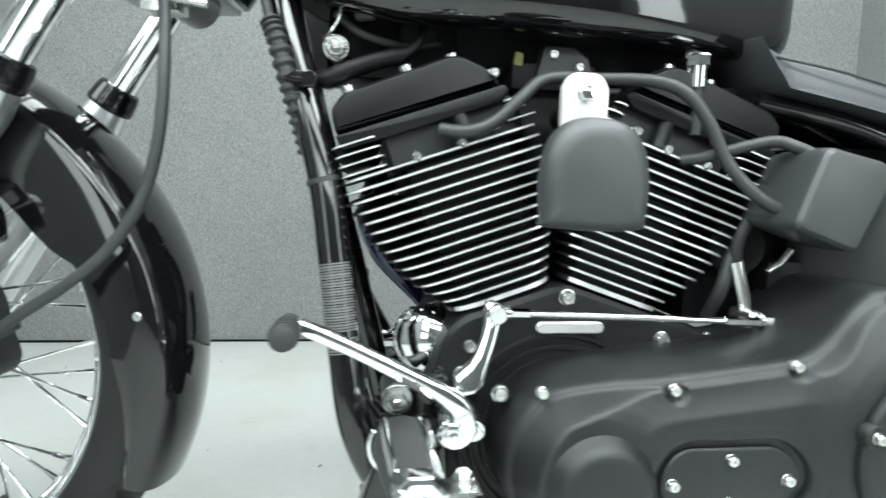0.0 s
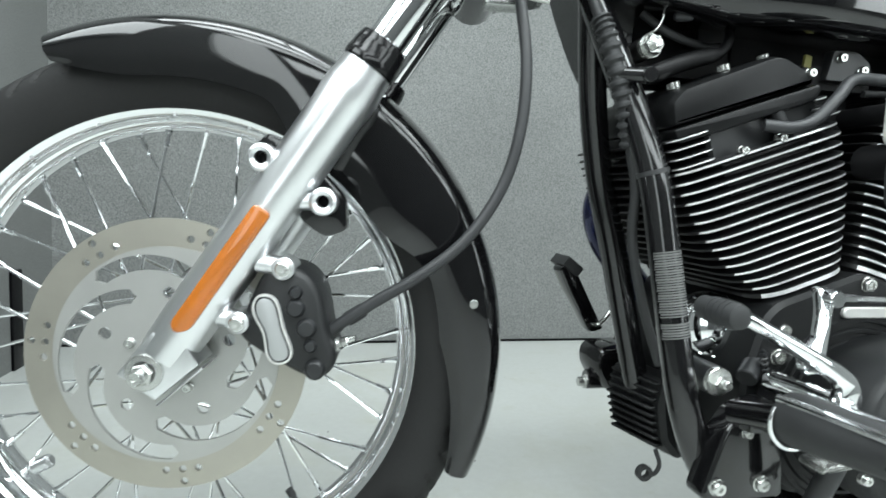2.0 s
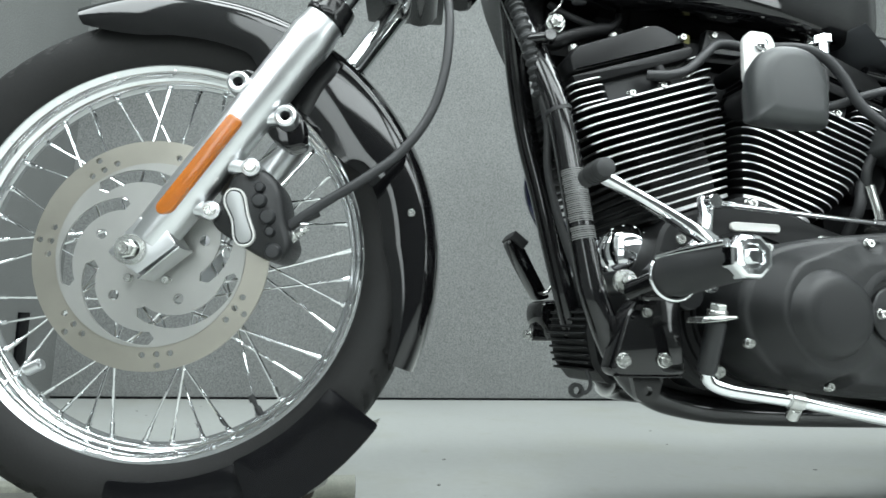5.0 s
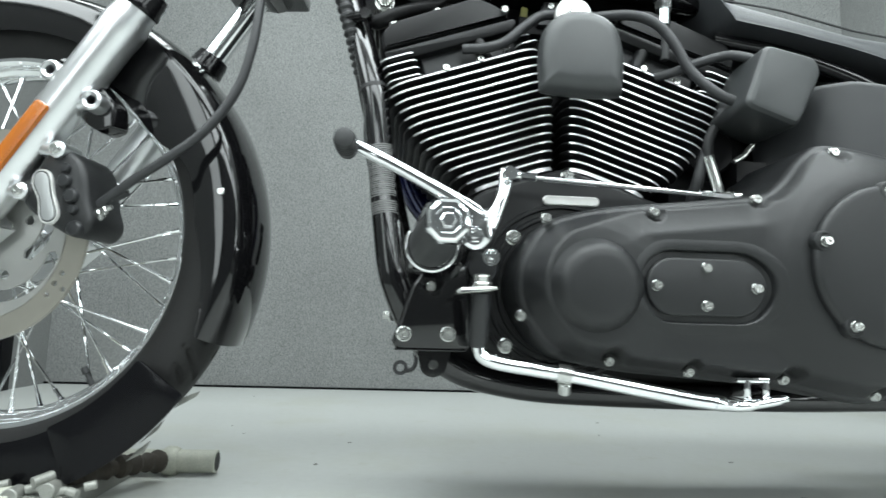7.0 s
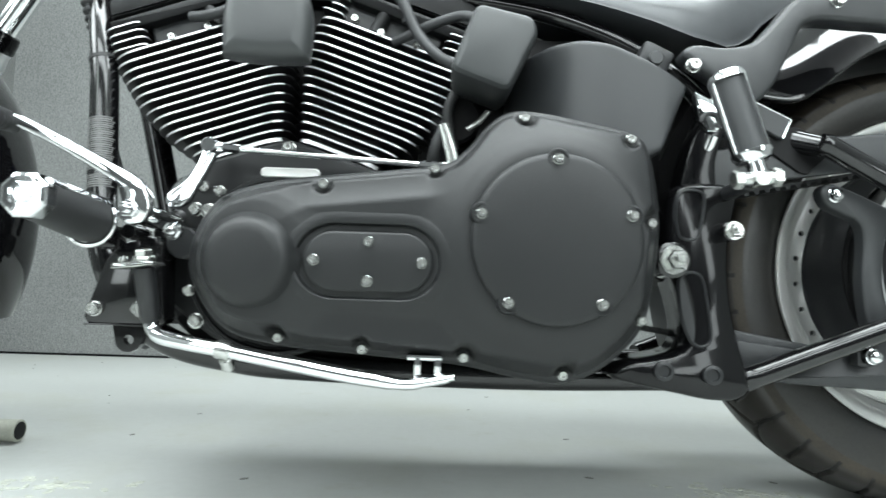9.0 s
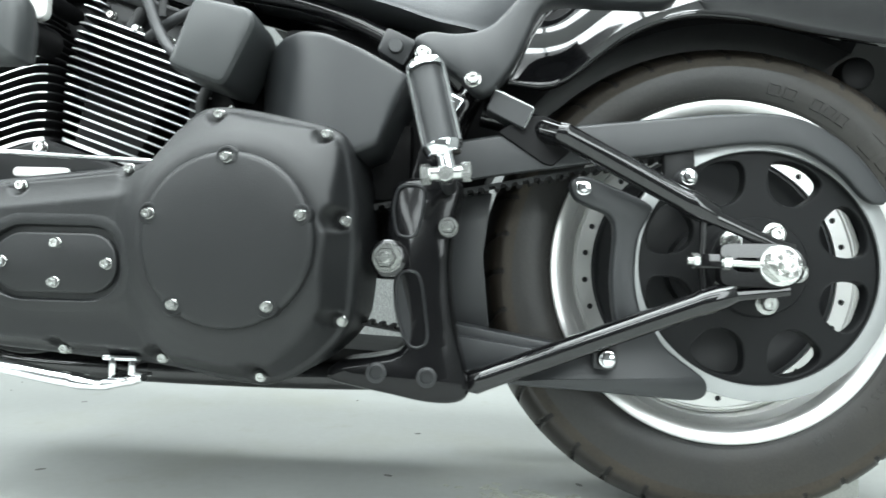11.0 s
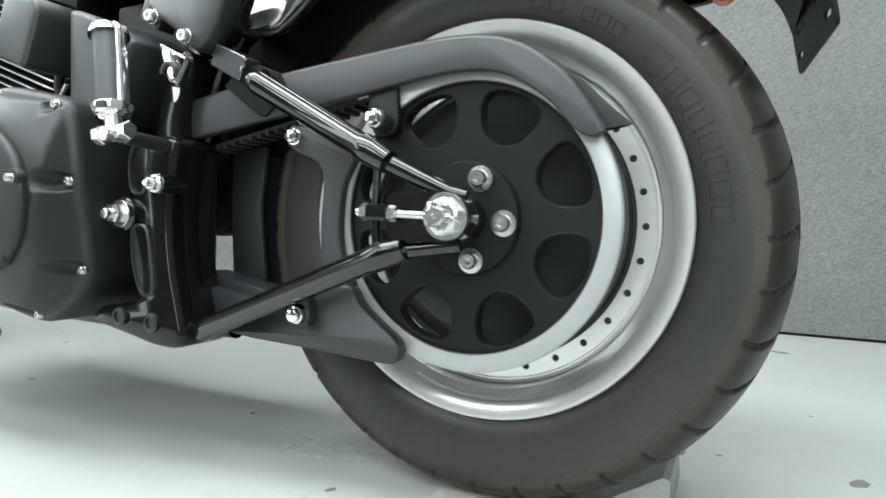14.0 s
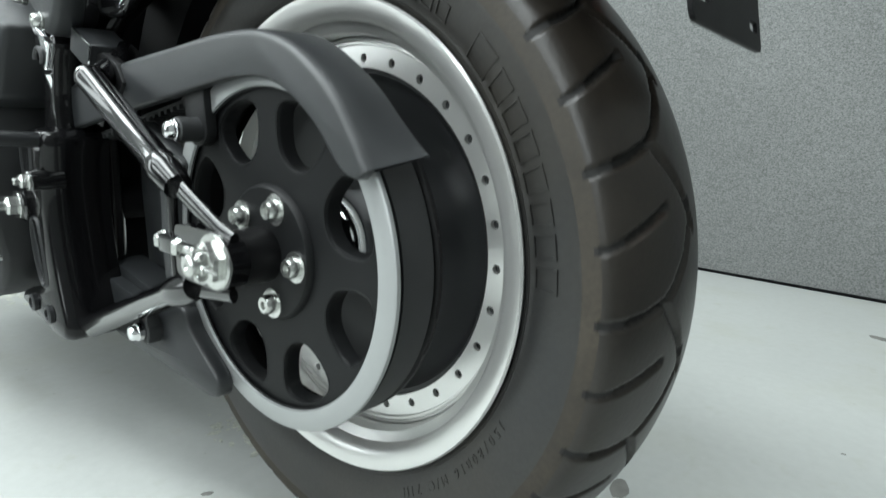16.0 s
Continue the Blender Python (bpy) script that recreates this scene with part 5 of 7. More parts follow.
# rider's foot peg
bm = bmesh.new()
sweep(bm, [(-1.0895, -0.258, 0.346), (-1.0892, -0.262, 0.3462), (-1.0885, -0.276, 0.347), (-1.087, -0.31, 0.3495), (-1.0835, -0.352, 0.352), (-1.082, -0.374, 0.3535)], [0.020, 0.0245, 0.0258, 0.0240, 0.0215, 0.0205], 28)
footpeg = part("foot_peg", bm, RUBBER, bike, "black rubber foot peg with a chrome end")
bm = bmesh.new()
shell(bm, ring_line((-1.0814, 0.3540), 0.0222, 8, math.pi / 8), [(0.0014, -0.371), (0, -0.3725), (0, -0.386), (0.0012, -0.3885), (0.0040, -0.3900), (0.0085, -0.3895), (0.0092, -0.3872), (0.012, -0.3870)])
shell(bm, ring_line((-1.0814, 0.3540), 0.0075, 6), [(0, -0.385), (0, -0.3905), (0.001, -0.3915)])
part("peg_end", bm, CHROME, footpeg, "chromed eight-sided peg end cap", None, 24)
bm = bmesh.new()
sweep(bm, [(-1.0888 + 0.0278 * math.cos(radians(g)), -0.268, 0.3455 + 0.0278 * math.sin(radians(g))) for g in range(150, 395, 7)], 0.0026, 10)
part("peg_hoop", bm, CHROME, footpeg, "thin chromed hoop round the peg's base")
bm = bmesh.new()
rod(bm, (-1.104, -0.200, 0.330), (-1.092, -0.262, 0.343), 0.0135)
block(bm, (-1.108, -0.232, 0.318), (-1.078, -0.204, 0.344), 0.005)
rod(bm, (-1.06, -0.240, 0.337), (-1.06, -0.205, 0.337), 0.009)
part("peg_clevis", bm, FRAME, footpeg, "black peg hinge")
for e in (-1, 1):
    bm = bmesh.new()
    sweep(bm, [(-1.0885 + 0.016 * e, -0.262, 0.3655), (-1.0868 + 0.0158 * e, -0.31, 0.3675), (-1.083 + 0.0148 * e, -0.374, 0.3685)], 0.0042, 12)
    part("peg_rail", bm, CHROME, footpeg, "chromed rail on the peg")
bm = bmesh.new()
line = [Vector((-1.045 + 0.012 * k / 40, -0.165 + 0.003 * math.cos(k * 1.3), 0.385 - 0.05 * k / 40)) + Vector((0.004 * math.sin(k * 1.3), 0, 0)) for k in range(41)]
sweep(bm, line, 0.0014, 6)
part("return_spring", bm, SATIN, bike, "small black coil spring")

# side stand, folded up
bm = bmesh.new()
sweep(bm, [(-1.031, -0.2585, 0.297), (-1.031, -0.257, 0.293), (-1.0305, -0.236, 0.241), (-1.0305, -0.2345, 0.237)], [0.0095, 0.0112, 0.0112, 0.0095], 22)
pivot = part("stand_pivot", bm, SATIN, bike, "black side stand pivot tube")
bm = bmesh.new()
slab(bm, round_line([(-1.060, 0.293), (-1.030, 0.296), (-1.014, 0.299), (-1.016, 0.3025), (-1.035, 0.3025), (-1.058, 0.300)], 0.002), -0.274, -0.243, 0.002)
rod(bm, (-1.031, -0.258, 0.299), (-1.031, -0.262, 0.316), 0.0092, seg=6)
rod(bm, (-1.031, -0.258, 0.300), (-1.031, -0.260, 0.309), 0.0115)
part("stand_bracket", bm, ZINC, pivot, "zinc stand bracket and nut")
bm = bmesh.new()
sweep(bm, smooth_path([(-1.0305, -0.235, 0.240), (-1.026, -0.236, 0.2265), (-1.010, -0.243, 0.2185), (-0.967, -0.254, 0.2125), (-0.926, -0.26, 0.207), (-0.86, -0.262, 0.1955), (-0.80, -0.263, 0.1855), (-0.755, -0.264, 0.180)], 6), 0.0085, 16)
sweep(bm, smooth_path([(-0.768, -0.264, 0.1815), (-0.74, -0.264, 0.1785), (-0.71, -0.266, 0.1825), (-0.686, -0.27, 0.1885)], 5), [0.0085] * 3 + [0.007] * 5 + [0.0055] * 6 + [0.004] * 2, 14, 1.3)
stand = part("side_stand", bm, CHROME, bike, "chromed side stand folded up")
bm = bmesh.new()
sweep(bm, [(-0.945, -0.2595, 0.2100), (-0.930, -0.2605, 0.2075)], 0.0108, 18)
rod(bm, (-0.936, -0.26, 0.200), (-0.934, -0.25, 0.188), 0.007)
part("stand_clamp", bm, ZINC, stand)
bm = bmesh.new()
block(bm, (-0.728, -0.268, 0.183), (-0.701, -0.225, 0.187), 0.001)
block(bm, (-0.730, -0.262, 0.186), (-0.723, -0.235, 0.208), 0.0015)
block(bm, (-0.708, -0.262, 0.186), (-0.701, -0.235, 0.206), 0.0015)
block(bm, (-0.738, -0.262, 0.204), (-0.700, -0.235, 0.2095), 0.0015)
part("stand_foot", bm, CHROME, stand, "chromed side stand catch")

# far-side brake pedal and voltage regulator
PEDAL = Matrix.Translation((0.026, 0.055, 0.012))
bm = bmesh.new()
slab(bm, round_line([(-1.184, 0.424), (-1.166, 0.436), (-1.150, 0.415), (-1.112, 0.345), (-1.100, 0.325), (-1.125, 0.318), (-1.165, 0.386)], 0.008), 0.105, 0.135, 0.004)
pedal = part("brake_pedal", bm, GLOSS, bike, "black brake pedal on the far side", PEDAL)
bm = bmesh.new()
block(bm, (-1.178, 0.10, 0.418), (-1.145, 0.16, 0.436), 0.004)
bmesh.ops.rotate(bm, verts=bm.verts, cent=(-1.16, 0.13, 0.427), matrix=Matrix.Rotation(radians(38), 3, "Y"))
part("pedal_pad", bm, RUBBER, pedal, "ribbed black pedal pad", PEDAL)
bm = bmesh.new()
sweep(bm, smooth_path([(-1.128, 0.11, 0.335), (-1.112, 0.105, 0.333), (-1.10, 0.10, 0.347), (-1.085, 0.10, 0.37)], 4), 0.004, 8)
part("pedal_spring", bm, ZINC, pedal, "", PEDAL)
bm = bmesh.new()
shell(bm, round_line([(-1.132, 0.300), (-1.128, 0.328), (-1.070, 0.332), (-1.066, 0.262), (-1.110, 0.262)], 0.014), [(0.006, 0.135), (0, 0.128), (0, 0.072), (0.006, 0.064)])
rod(bm, (-1.134, 0.0935, 0.276), (-1.07, 0.0935, 0.276), 0.015)
part("master_cylinder", bm, GLOSS, bike, "black brake master cylinder")
bm = bmesh.new()
rod(bm, (-1.146, 0.0935, 0.272), (-1.128, 0.0935, 0.272), 0.007)
rod(bm, (-1.137, 0.0935, 0.272), (-1.132, 0.0935, 0.272), 0.011, seg=6)
part("cylinder_bolt", bm, ZINC, bike)
bm = bmesh.new()
shell(bm, round_line([(-1.114, 0.314), (-1.080, 0.316), (-1.062, 0.29), (-1.064, 0.205), (-1.085, 0.204), (-1.112, 0.232), (-1.122, 0.28)], 0.008), [(0.004, 0.052), (0, 0.048), (0, -0.046), (0.006, -0.053)])
REG = Matrix.Translation((-1.086, 0.004, 0)) @ Matrix.Rotation(radians(14), 4, "Z") @ Matrix.Translation((1.10, 0, 0))
reg = part("voltage_regulator", bm, CASE, bike, "black finned voltage regulator between the frame tubes", REG)
for i in range(9):
    bm = bmesh.new()
    z = 0.222 + 0.0105 * i
    x0 = -1.141 + 0.010 * abs(i - 5) / 4
    block(bm, (x0 + 0.011, -0.042, z), (-1.092, 0.046, z + 0.0042), 0.0015, 1)
    part("cooling_fin", bm, CASE, reg, "", REG)
bm = bmesh.new()
sweep(bm, smooth_path([(-1.098, -0.05, 0.225), (-1.094, -0.055, 0.208), (-1.098, -0.055, 0.196), (-1.108, -0.055, 0.192)], 4), 0.003, 8)
lathe(bm, [(0.0055, -0.06), (0.0105, -0.06), (0.0105, -0.052), (0.0055, -0.052)], (-1.116, 0.197), 20, closed=True)
part("wire_loop", bm, RUBBER, reg)
bm = bmesh.new()
shell(bm, round_line([(-1.06, 0.235), (-1.03, 0.205), (-0.95, 0.19), (-0.80, 0.186), (-0.45, 0.18), (-0.44, 0.204), (-0.66, 0.212), (-0.78, 0.27), (-1.0, 0.26)], 0.01), [(0, 0.10), (0, -0.10)])
part("engine_underside", bm, DARK, bike, "black underside of engine and gearbox")

# ---- rear frame and swingarm ----
bm = bmesh.new()
line = smooth_path([(-0.425, 0.414), (-0.385, 0.420), (-0.352, 0.414), (-0.355, 0.385), (-0.362, 0.345), (-0.362, 0.300), (-0.355, 0.250), (-0.342, 0.200), (-0.338, 0.176), (-0.352, 0.164), (-0.385, 0.163), (-0.425, 0.170), (-0.470, 0.178), (-0.500, 0.186), (-0.492, 0.203), (-0.455, 0.210), (-0.418, 0.220), (-0.410, 0.246), (-0.418, 0.285), (-0.428, 0.315), (-0.436, 0.350), (-0.434, 0.385)], 3, True)
shell(bm, line, [(0.002, -0.150), (0, -0.152), (0, -0.212), (0.003, -0.220), (0.007, -0.223)])
plate_ob = part("pivot_plate", bm, CAST, bike, "gloss black cast swingarm pivot plate", None, 50)
for q in ([(-0.426, 0.400), (-0.418, 0.409), (-0.400, 0.409), (-0.393, 0.400), (-0.396, 0.372), (-0.402, 0.353), (-0.412, 0.349), (-0.424, 0.354), (-0.429, 0.378)], [(-0.424, 0.300), (-0.416, 0.311), (-0.402, 0.311), (-0.394, 0.300), (-0.388, 0.265), (-0.385, 0.236), (-0.392, 0.226), (-0.404, 0.226), (-0.414, 0.240), (-0.422, 0.268)]):
    bm = bmesh.new()
    o = smooth_path(q, 4, True)
    shell(bm, o, [(-0.002, -0.2215), (0, -0.2248), (0.0008, -0.2254), (0.0018, -0.2250), (0.0028, -0.2222), (0.004, -0.2220)])
    part("cast_web", bm, SATIN, plate_ob)
for x, z in ((-0.385, 0.193), (-0.442, 0.196)):
    bm = bmesh.new()
    lathe(bm, [(0, -0.22), (0.0115, -0.222), (0.0115, -0.2275), (0.009, -0.229), (0.007, -0.229), (0.0065, -0.2265), (0, -0.2265)], (x, z), 22)
    part("plate_bolt", bm, SATIN, plate_ob)
bm = bmesh.new()
slab(bm, smooth_path([(-0.412, 0.405), (-0.408, 0.440), (-0.398, 0.475), (-0.384, 0.500), (-0.362, 0.524), (-0.346, 0.512), (-0.358, 0.486), (-0.368, 0.450), (-0.371, 0.405)], 4, True), -0.200, -0.165, 0.004)
part("upper_arm", bm, CAST, plate_ob, "gloss black arm above the pivot plate")
bm = bmesh.new()
lathe(bm, [(0, -0.20), (0.021, -0.20), (0.021, -0.228), (0.017, -0.231), (0, -0.231)], (-0.433, 0.325), 30)
part("pivot_boss", bm, FRAME, plate_ob)
piece("pivot_nut", hex_mesh(0.0125, 0.015, ZINC, 1.35), plate_ob, pose(-0.433, -0.231, 0.325))
piece("bolt", hex_mesh(0.0085, 0.010, ZINC, 1.3), plate_ob, pose(-0.365, -0.236, 0.361))
bm = bmesh.new()
rod(bm, (-0.365, -0.236, 0.361), (-0.365, -0.20, 0.361), 0.012)
part("spacer", bm, FRAME, plate_ob)
for s in (-1, 1):
    bm = bmesh.new()
    sweep(bm, smooth_path([(-0.388, 0.150 * s, 0.178), (-0.388, 0.145 * s, 0.25), (-0.388, 0.143 * s, 0.34), (-0.384, 0.143 * s, 0.42), (-0.366, 0.145 * s, 0.49), (-0.345, 0.140 * s, 0.54), (-0.335, 0.105 * s, 0.585), (-0.35, 0.06 * s, 0.635)], 5), 0.017, 18)
    part("rear_upright", bm, FRAME, bike, "gloss black rear frame upright")
bm = bmesh.new()
sweep(bm, smooth_path([(-0.68, -0.125, 0.682), (-0.58, -0.135, 0.662), (-0.50, -0.145, 0.632), (-0.44, -0.155, 0.598), (-0.40, -0.165, 0.565), (-0.36, -0.170, 0.520)], 5), 0.0105, 16)
part("seat_rail", bm, FRAME, bike, "gloss black seat rail")
bm = bmesh.new()
slab(bm, round_line([(-0.462, 0.580), (-0.450, 0.610), (-0.412, 0.592), (-0.428, 0.560)], 0.006), -0.184, -0.160, 0.003)
tab = part("rail_tab", bm, SATIN, bike, "black frame tab")
bm = bmesh.new()
lathe(bm, [(0, -0.182), (0.0095, -0.182), (0.0095, -0.1865), (0.008, -0.188), (0, -0.188)], (-0.438, 0.585), 20)
part("tab_plug", bm, PLASTIC, tab)
bm = bmesh.new()
slab(bm, round_line([(-0.398, 0.536), (-0.352, 0.514), (-0.370, 0.485), (-0.381, 0.487), (-0.392, 0.502)], 0.003), -0.206, -0.196, 0.0015)
web_ob = part("casting_web", bm, CHROME, bike, "bright reflective casting behind the passenger peg")
bm = bmesh.new()
sweep(bm, [(-0.379 + 0.0115 * math.cos(radians(a)), -0.208, 0.497 + 0.0115 * math.sin(radians(a))) for a in range(-30, 181, 15)], 0.0028, 10)
part("wire_clip", bm, RUBBER, web_ob, "black half-round clip")
bm = bmesh.new()
sweep(bm, smooth_path([(-0.374, -0.202, 0.482), (-0.380, -0.195, 0.462), (-0.384, -0.19, 0.44), (-0.382, -0.19, 0.415)], 4), 0.0075, 10, 0.6)
part("chrome_stay", bm, CHROME, bike, "thin chromed stay")
# side cover
bm = bmesh.new()
line = smooth_path([(-0.412, 0.578), (-0.398, 0.594), (-0.362, 0.592), (-0.326, 0.600), (-0.298, 0.628), (-0.268, 0.660), (-0.200, 0.690), (-0.120, 0.690), (-0.110, 0.634), (-0.180, 0.630), (-0.240, 0.632), (-0.264, 0.622), (-0.280, 0.588), (-0.300, 0.548), (-0.322, 0.524), (-0.340, 0.522), (-0.362, 0.543)], 4, True)
shell(bm, line, [(0.003, -0.180), (0, -0.184), (0, -0.205), (0.002, -0.210), (0.006, -0.212)])
cover = part("fender_strut_cover", bm, PLASTIC, bike, "satin black fender strut cover", None, 50)
bolts(cover, bolt_mesh(0.0078, 0.009, ZINC), [(-0.402, -0.211, 0.566), (-0.343, -0.213, 0.535), (-0.222, -0.212, 0.655)])
bm = bmesh.new()
slab(bm, round_line([(-0.338, 0.530), (-0.318, 0.529), (-0.294, 0.552), (-0.272, 0.602), (-0.256, 0.628), (-0.236, 0.648), (-0.232, 0.672), (-0.268, 0.652), (-0.30, 0.618), (-0.33, 0.592), (-0.356, 0.580)], 0.006), -0.183, -0.168, 0.003)
part("fender_strut", bm, FRAME, bike, "black fender strut")

# passenger peg, folded up
bm = bmesh.new()
pa, pb = Vector((-0.3915, -0.2765, 0.523)), Vector((-0.3705, -0.2870, 0.440))
pd = (pb - pa).normalized()
sweep(bm, [pa, pa + pd * 0.002, pb - pd * 0.002, pb], [0.0155, 0.0175, 0.0175, 0.0155], 28)
peg2 = part("passenger_peg", bm, PLASTIC, bike, "folded passenger peg with black rubber and chrome frame")
for e in (-1, 1):
    bm = bmesh.new()
    off = Vector((0.0185 * e * 0.95, 0.0, 0.0055 * e))
    sweep(bm, [pa + off, pb + off], 0.0032, 12, 2.0)
    part("peg_rail", bm, CHROME, peg2, "chromed side rail")
bm = bmesh.new()
sweep(bm, [pa - pd * 0.011, pa - pd * 0.008, pa - pd * 0.001, pa + pd * 0.001], [0.010, 0.019, 0.0215, 0.0215], 28)
part("peg_cap", bm, CHROME, peg2, "chromed top cap")
bm = bmesh.new()
sweep(bm, [pb - pd * 0.001, pb + pd * 0.002, pb + pd * 0.009, pb + pd * 0.011], [0.0215, 0.0215, 0.018, 0.013], 28)
rod(bm, pb + pd * 0.008, pb + pd * 0.030, 0.0095)
part("peg_base", bm, CHROME, peg2, "chromed peg base")
bm = bmesh.new()
rod(bm, (-0.388, -0.289, 0.4105), (-0.345, -0.289, 0.4140), 0.0075)
rod(bm, (-0.392, -0.289, 0.4100), (-0.382, -0.289, 0.4108), 0.011, seg=6)
rod(bm, (-0.350, -0.289, 0.4136), (-0.340, -0.289, 0.4145), 0.0105, seg=6)
rod(bm, (-0.366, -0.303, 0.410), (-0.366, -0.270, 0.410), 0.008)
part("peg_hinge", bm, ZINC, peg2, "zinc hinge bolt")
bm = bmesh.new()
rod(bm, (-0.366, -0.276, 0.410), (-0.366, -0.19, 0.405), 0.0085)
part("peg_stem", bm, SATIN, peg2)

# swingarm
for s in (-1, 1):
    y = 0.208 * s
    bm = bmesh.new()
    sweep(bm, [(-0.330, 0.150 * s, 0.512), (-0.285, 0.152 * s, 0.500), (-0.258, 0.172 * s, 0.486), (-0.236, 0.20 * s, 0.4735)], [0.0165, 0.0165, 0.0165, 0.013], 18)
    arm = part("swingarm", bm, FRAME, bike, "gloss black tubular swingarm")
    bm = bmesh.new()
    sweep(bm, [(-0.244, y, 0.4765), (-0.236, y, 0.4735), (-0.233, y, 0.472), (-0.100, y, 0.4005), (-0.097, y, 0.399), (-0.085, y, 0.3925), (-0.066, y, 0.382)], [0.012, 0.0145, 0.0135, 0.0135, 0.0150, 0.0150, 0.0125], 22)
    part("upper_tube", bm, FRAME, arm, "gloss black upper swingarm tube")
    bm = bmesh.new()
    sweep(bm, [(-0.338, 0.190 * s, 0.184), (-0.330, 0.195 * s, 0.186), (-0.320, 0.198 * s, 0.190), (-0.085, y, 0.283), (-0.080, y, 0.285), (-0.060, y, 0.292), (-0.045, y, 0.297)], [0.012, 0.0150, 0.0135, 0.0135, 0.0150, 0.0150, 0.012], 22)
    part("lower_tube", bm, FRAME, arm, "gloss black lower swingarm tube")
    bm = bmesh.new()
    sweep(bm, [(-0.080, y, 0.388), (0.0, y, 0.352), (0.020, y, 0.347)], [0.009, 0.0075, 0.0075], 12, 0.6)
    sweep(bm, [(-0.060, y, 0.292), (0.0, y, 0.300), (0.015, y, 0.302)], [0.007, 0.0065, 0.0065], 12, 0.6)
    part("stay_bar", bm, FRAME, arm)
    bm = bmesh.new()
    o = [(-0.062, 0.350), (-0.050, 0.352), (0.005, 0.353), (0.022, 0.346), (0.031, 0.329), (0.022, 0.311), (0.005, 0.304), (-0.050, 0.305), (-0.062, 0.308)]
    plate(bm, round_line(o, 0.006), [oval_line((-0.022, 0.329), 0.028, 0.008)], y - 0.008, y + 0.008)
    sweep(bm, [(-0.078, y, 0.388), (-0.080, y, 0.33), (-0.078, y, 0.292)], 0.0045, 10)
    part("dropout", bm, FRAME, arm, "black axle plate")
bm = bmesh.new()
shell(bm, round_line([(-0.326, 0.506), (-0.317, 0.531), (-0.270, 0.509), (-0.281, 0.483)], 0.002), [(0, -0.150), (0, -0.1915), (0.0012, -0.193)])
mount = part("shock_mount", bm, PLASTIC, bike, "gloss black angular mounting block")
bm = bmesh.new()
sweep(bm, [(-0.2703, -0.1925, 0.508), (-0.2808, -0.1925, 0.4845)], 0.0016, 8)
part("worn_edge", bm, CHROME, mount, "bright worn edge")
bm = bmesh.new()
sweep(bm, [(-0.3165, -0.1925, 0.5303), (-0.2710, -0.1925, 0.5090)], 0.0011, 8)
part("worn_edge", bm, CHROME, mount, "bright worn edge")
bm = bmesh.new()
shell(bm, round_line([(-0.312, 0.481), (-0.284, 0.500), (-0.258, 0.502), (-0.228, 0.490), (-0.214, 0.470), (-0.246, 0.441), (-0.256, 0.443)], 0.003), [(0, -0.175), (0, -0.184), (0.001, -0.1855)])
part("stay_bracket", bm, DARK, bike, "black bracket where the stay meets the swingarm")
bm = bmesh.new()
rod(bm, (-0.093, -0.213, 0.332), (-0.085, -0.213, 0.332), 0.009, seg=6)
rod(bm, (-0.098, -0.213, 0.332), (-0.02, -0.213, 0.3295), 0.0048)
rod(bm, (-0.060, -0.213, 0.331), (-0.051, -0.213, 0.3305), 0.010, seg=6)
part("chain_adjuster", bm, ZINC, bike, "zinc axle adjuster screw")
bm = bmesh.new()
block(bm, (-0.086, -0.220, 0.324), (-0.062, -0.204, 0.340), 0.002)
part("adjuster_block", bm, FRAME, bike)
bm = bmesh.new()
lathe(bm, [(0, -0.20), (0.0235, -0.20), (0.0235, -0.216), (0.0225, -0.2178), (0, -0.2178)], (0.002, 0.329), 30)
axle = part("rear_axle", bm, ZINC, bike, "zinc rear axle washer")
bm = bmesh.new()
shell(bm, ring_line((0.002, 0.329), 0.0185, 6, 0.3), [(0, -0.216), (0, -0.226), (0.0022, -0.2275), (0.006, -0.2278)])
part("axle_nut", bm, ZINC, axle, "castle nut on the axle")
bm = bmesh.new()
for k in range(6):
    a = 0.3 + math.pi / 6 + k * math.pi / 3
    block(bm, (0.002 + 0.0105 * math.cos(a) - 0.0032, -0.234, 0.329 + 0.0105 * math.sin(a) - 0.0032), (0.002 + 0.0105 * math.cos(a) + 0.0032, -0.227, 0.329 + 0.0105 * math.sin(a) + 0.0032), 0.0008, 1)
part("nut_crown", bm, ZINC, axle)
bm = bmesh.new()
lathe(bm, [(0.0088, -0.222), (0.0088, -0.238), (0.0075, -0.2395), (0.003, -0.2395), (0.002, -0.2375), (0, -0.2375)], (0.002, 0.329), 20)
part("axle_stud", bm, ZINC, axle)
bm = bmesh.new()
sweep(bm, [(-0.018, -0.2315, 0.331), (0.0, -0.2325, 0.330), (0.018, -0.2315, 0.3275), (0.023, -0.226, 0.324)], 0.0015, 8)
part("cotter_pin", bm, ZINC, axle)

# ---- rear wheel ----
bm = bmesh.new()
prof = [(0.214, -0.078), (0.2205, -0.0845), (0.2245, -0.0905), (0.2256, -0.0940), (0.2240, -0.0960), (0.2190, -0.0955), (0.2115, -0.0928), (0.2060, -0.0898), (0.2045, -0.0875), (0.2030, -0.0790), (0.1985, -0.0762), (0.1940, -0.0740), (0.1918, -0.0560), (0.1908, -0.0590), (0.1893, -0.0594), (0.1886, -0.0562), (0.1876, -0.0558), (0.1869, -0.0578), (0.1855, -0.0578), (0.1848, -0.0548), (0.182, -0.050)]
lathe(bm, [(0.214, 0.078)] + prof, WC, 128)
rear_rim = part("rear_rim", bm, RIMALLOY, bike, "machined silver rear rim")
bm = bmesh.new()
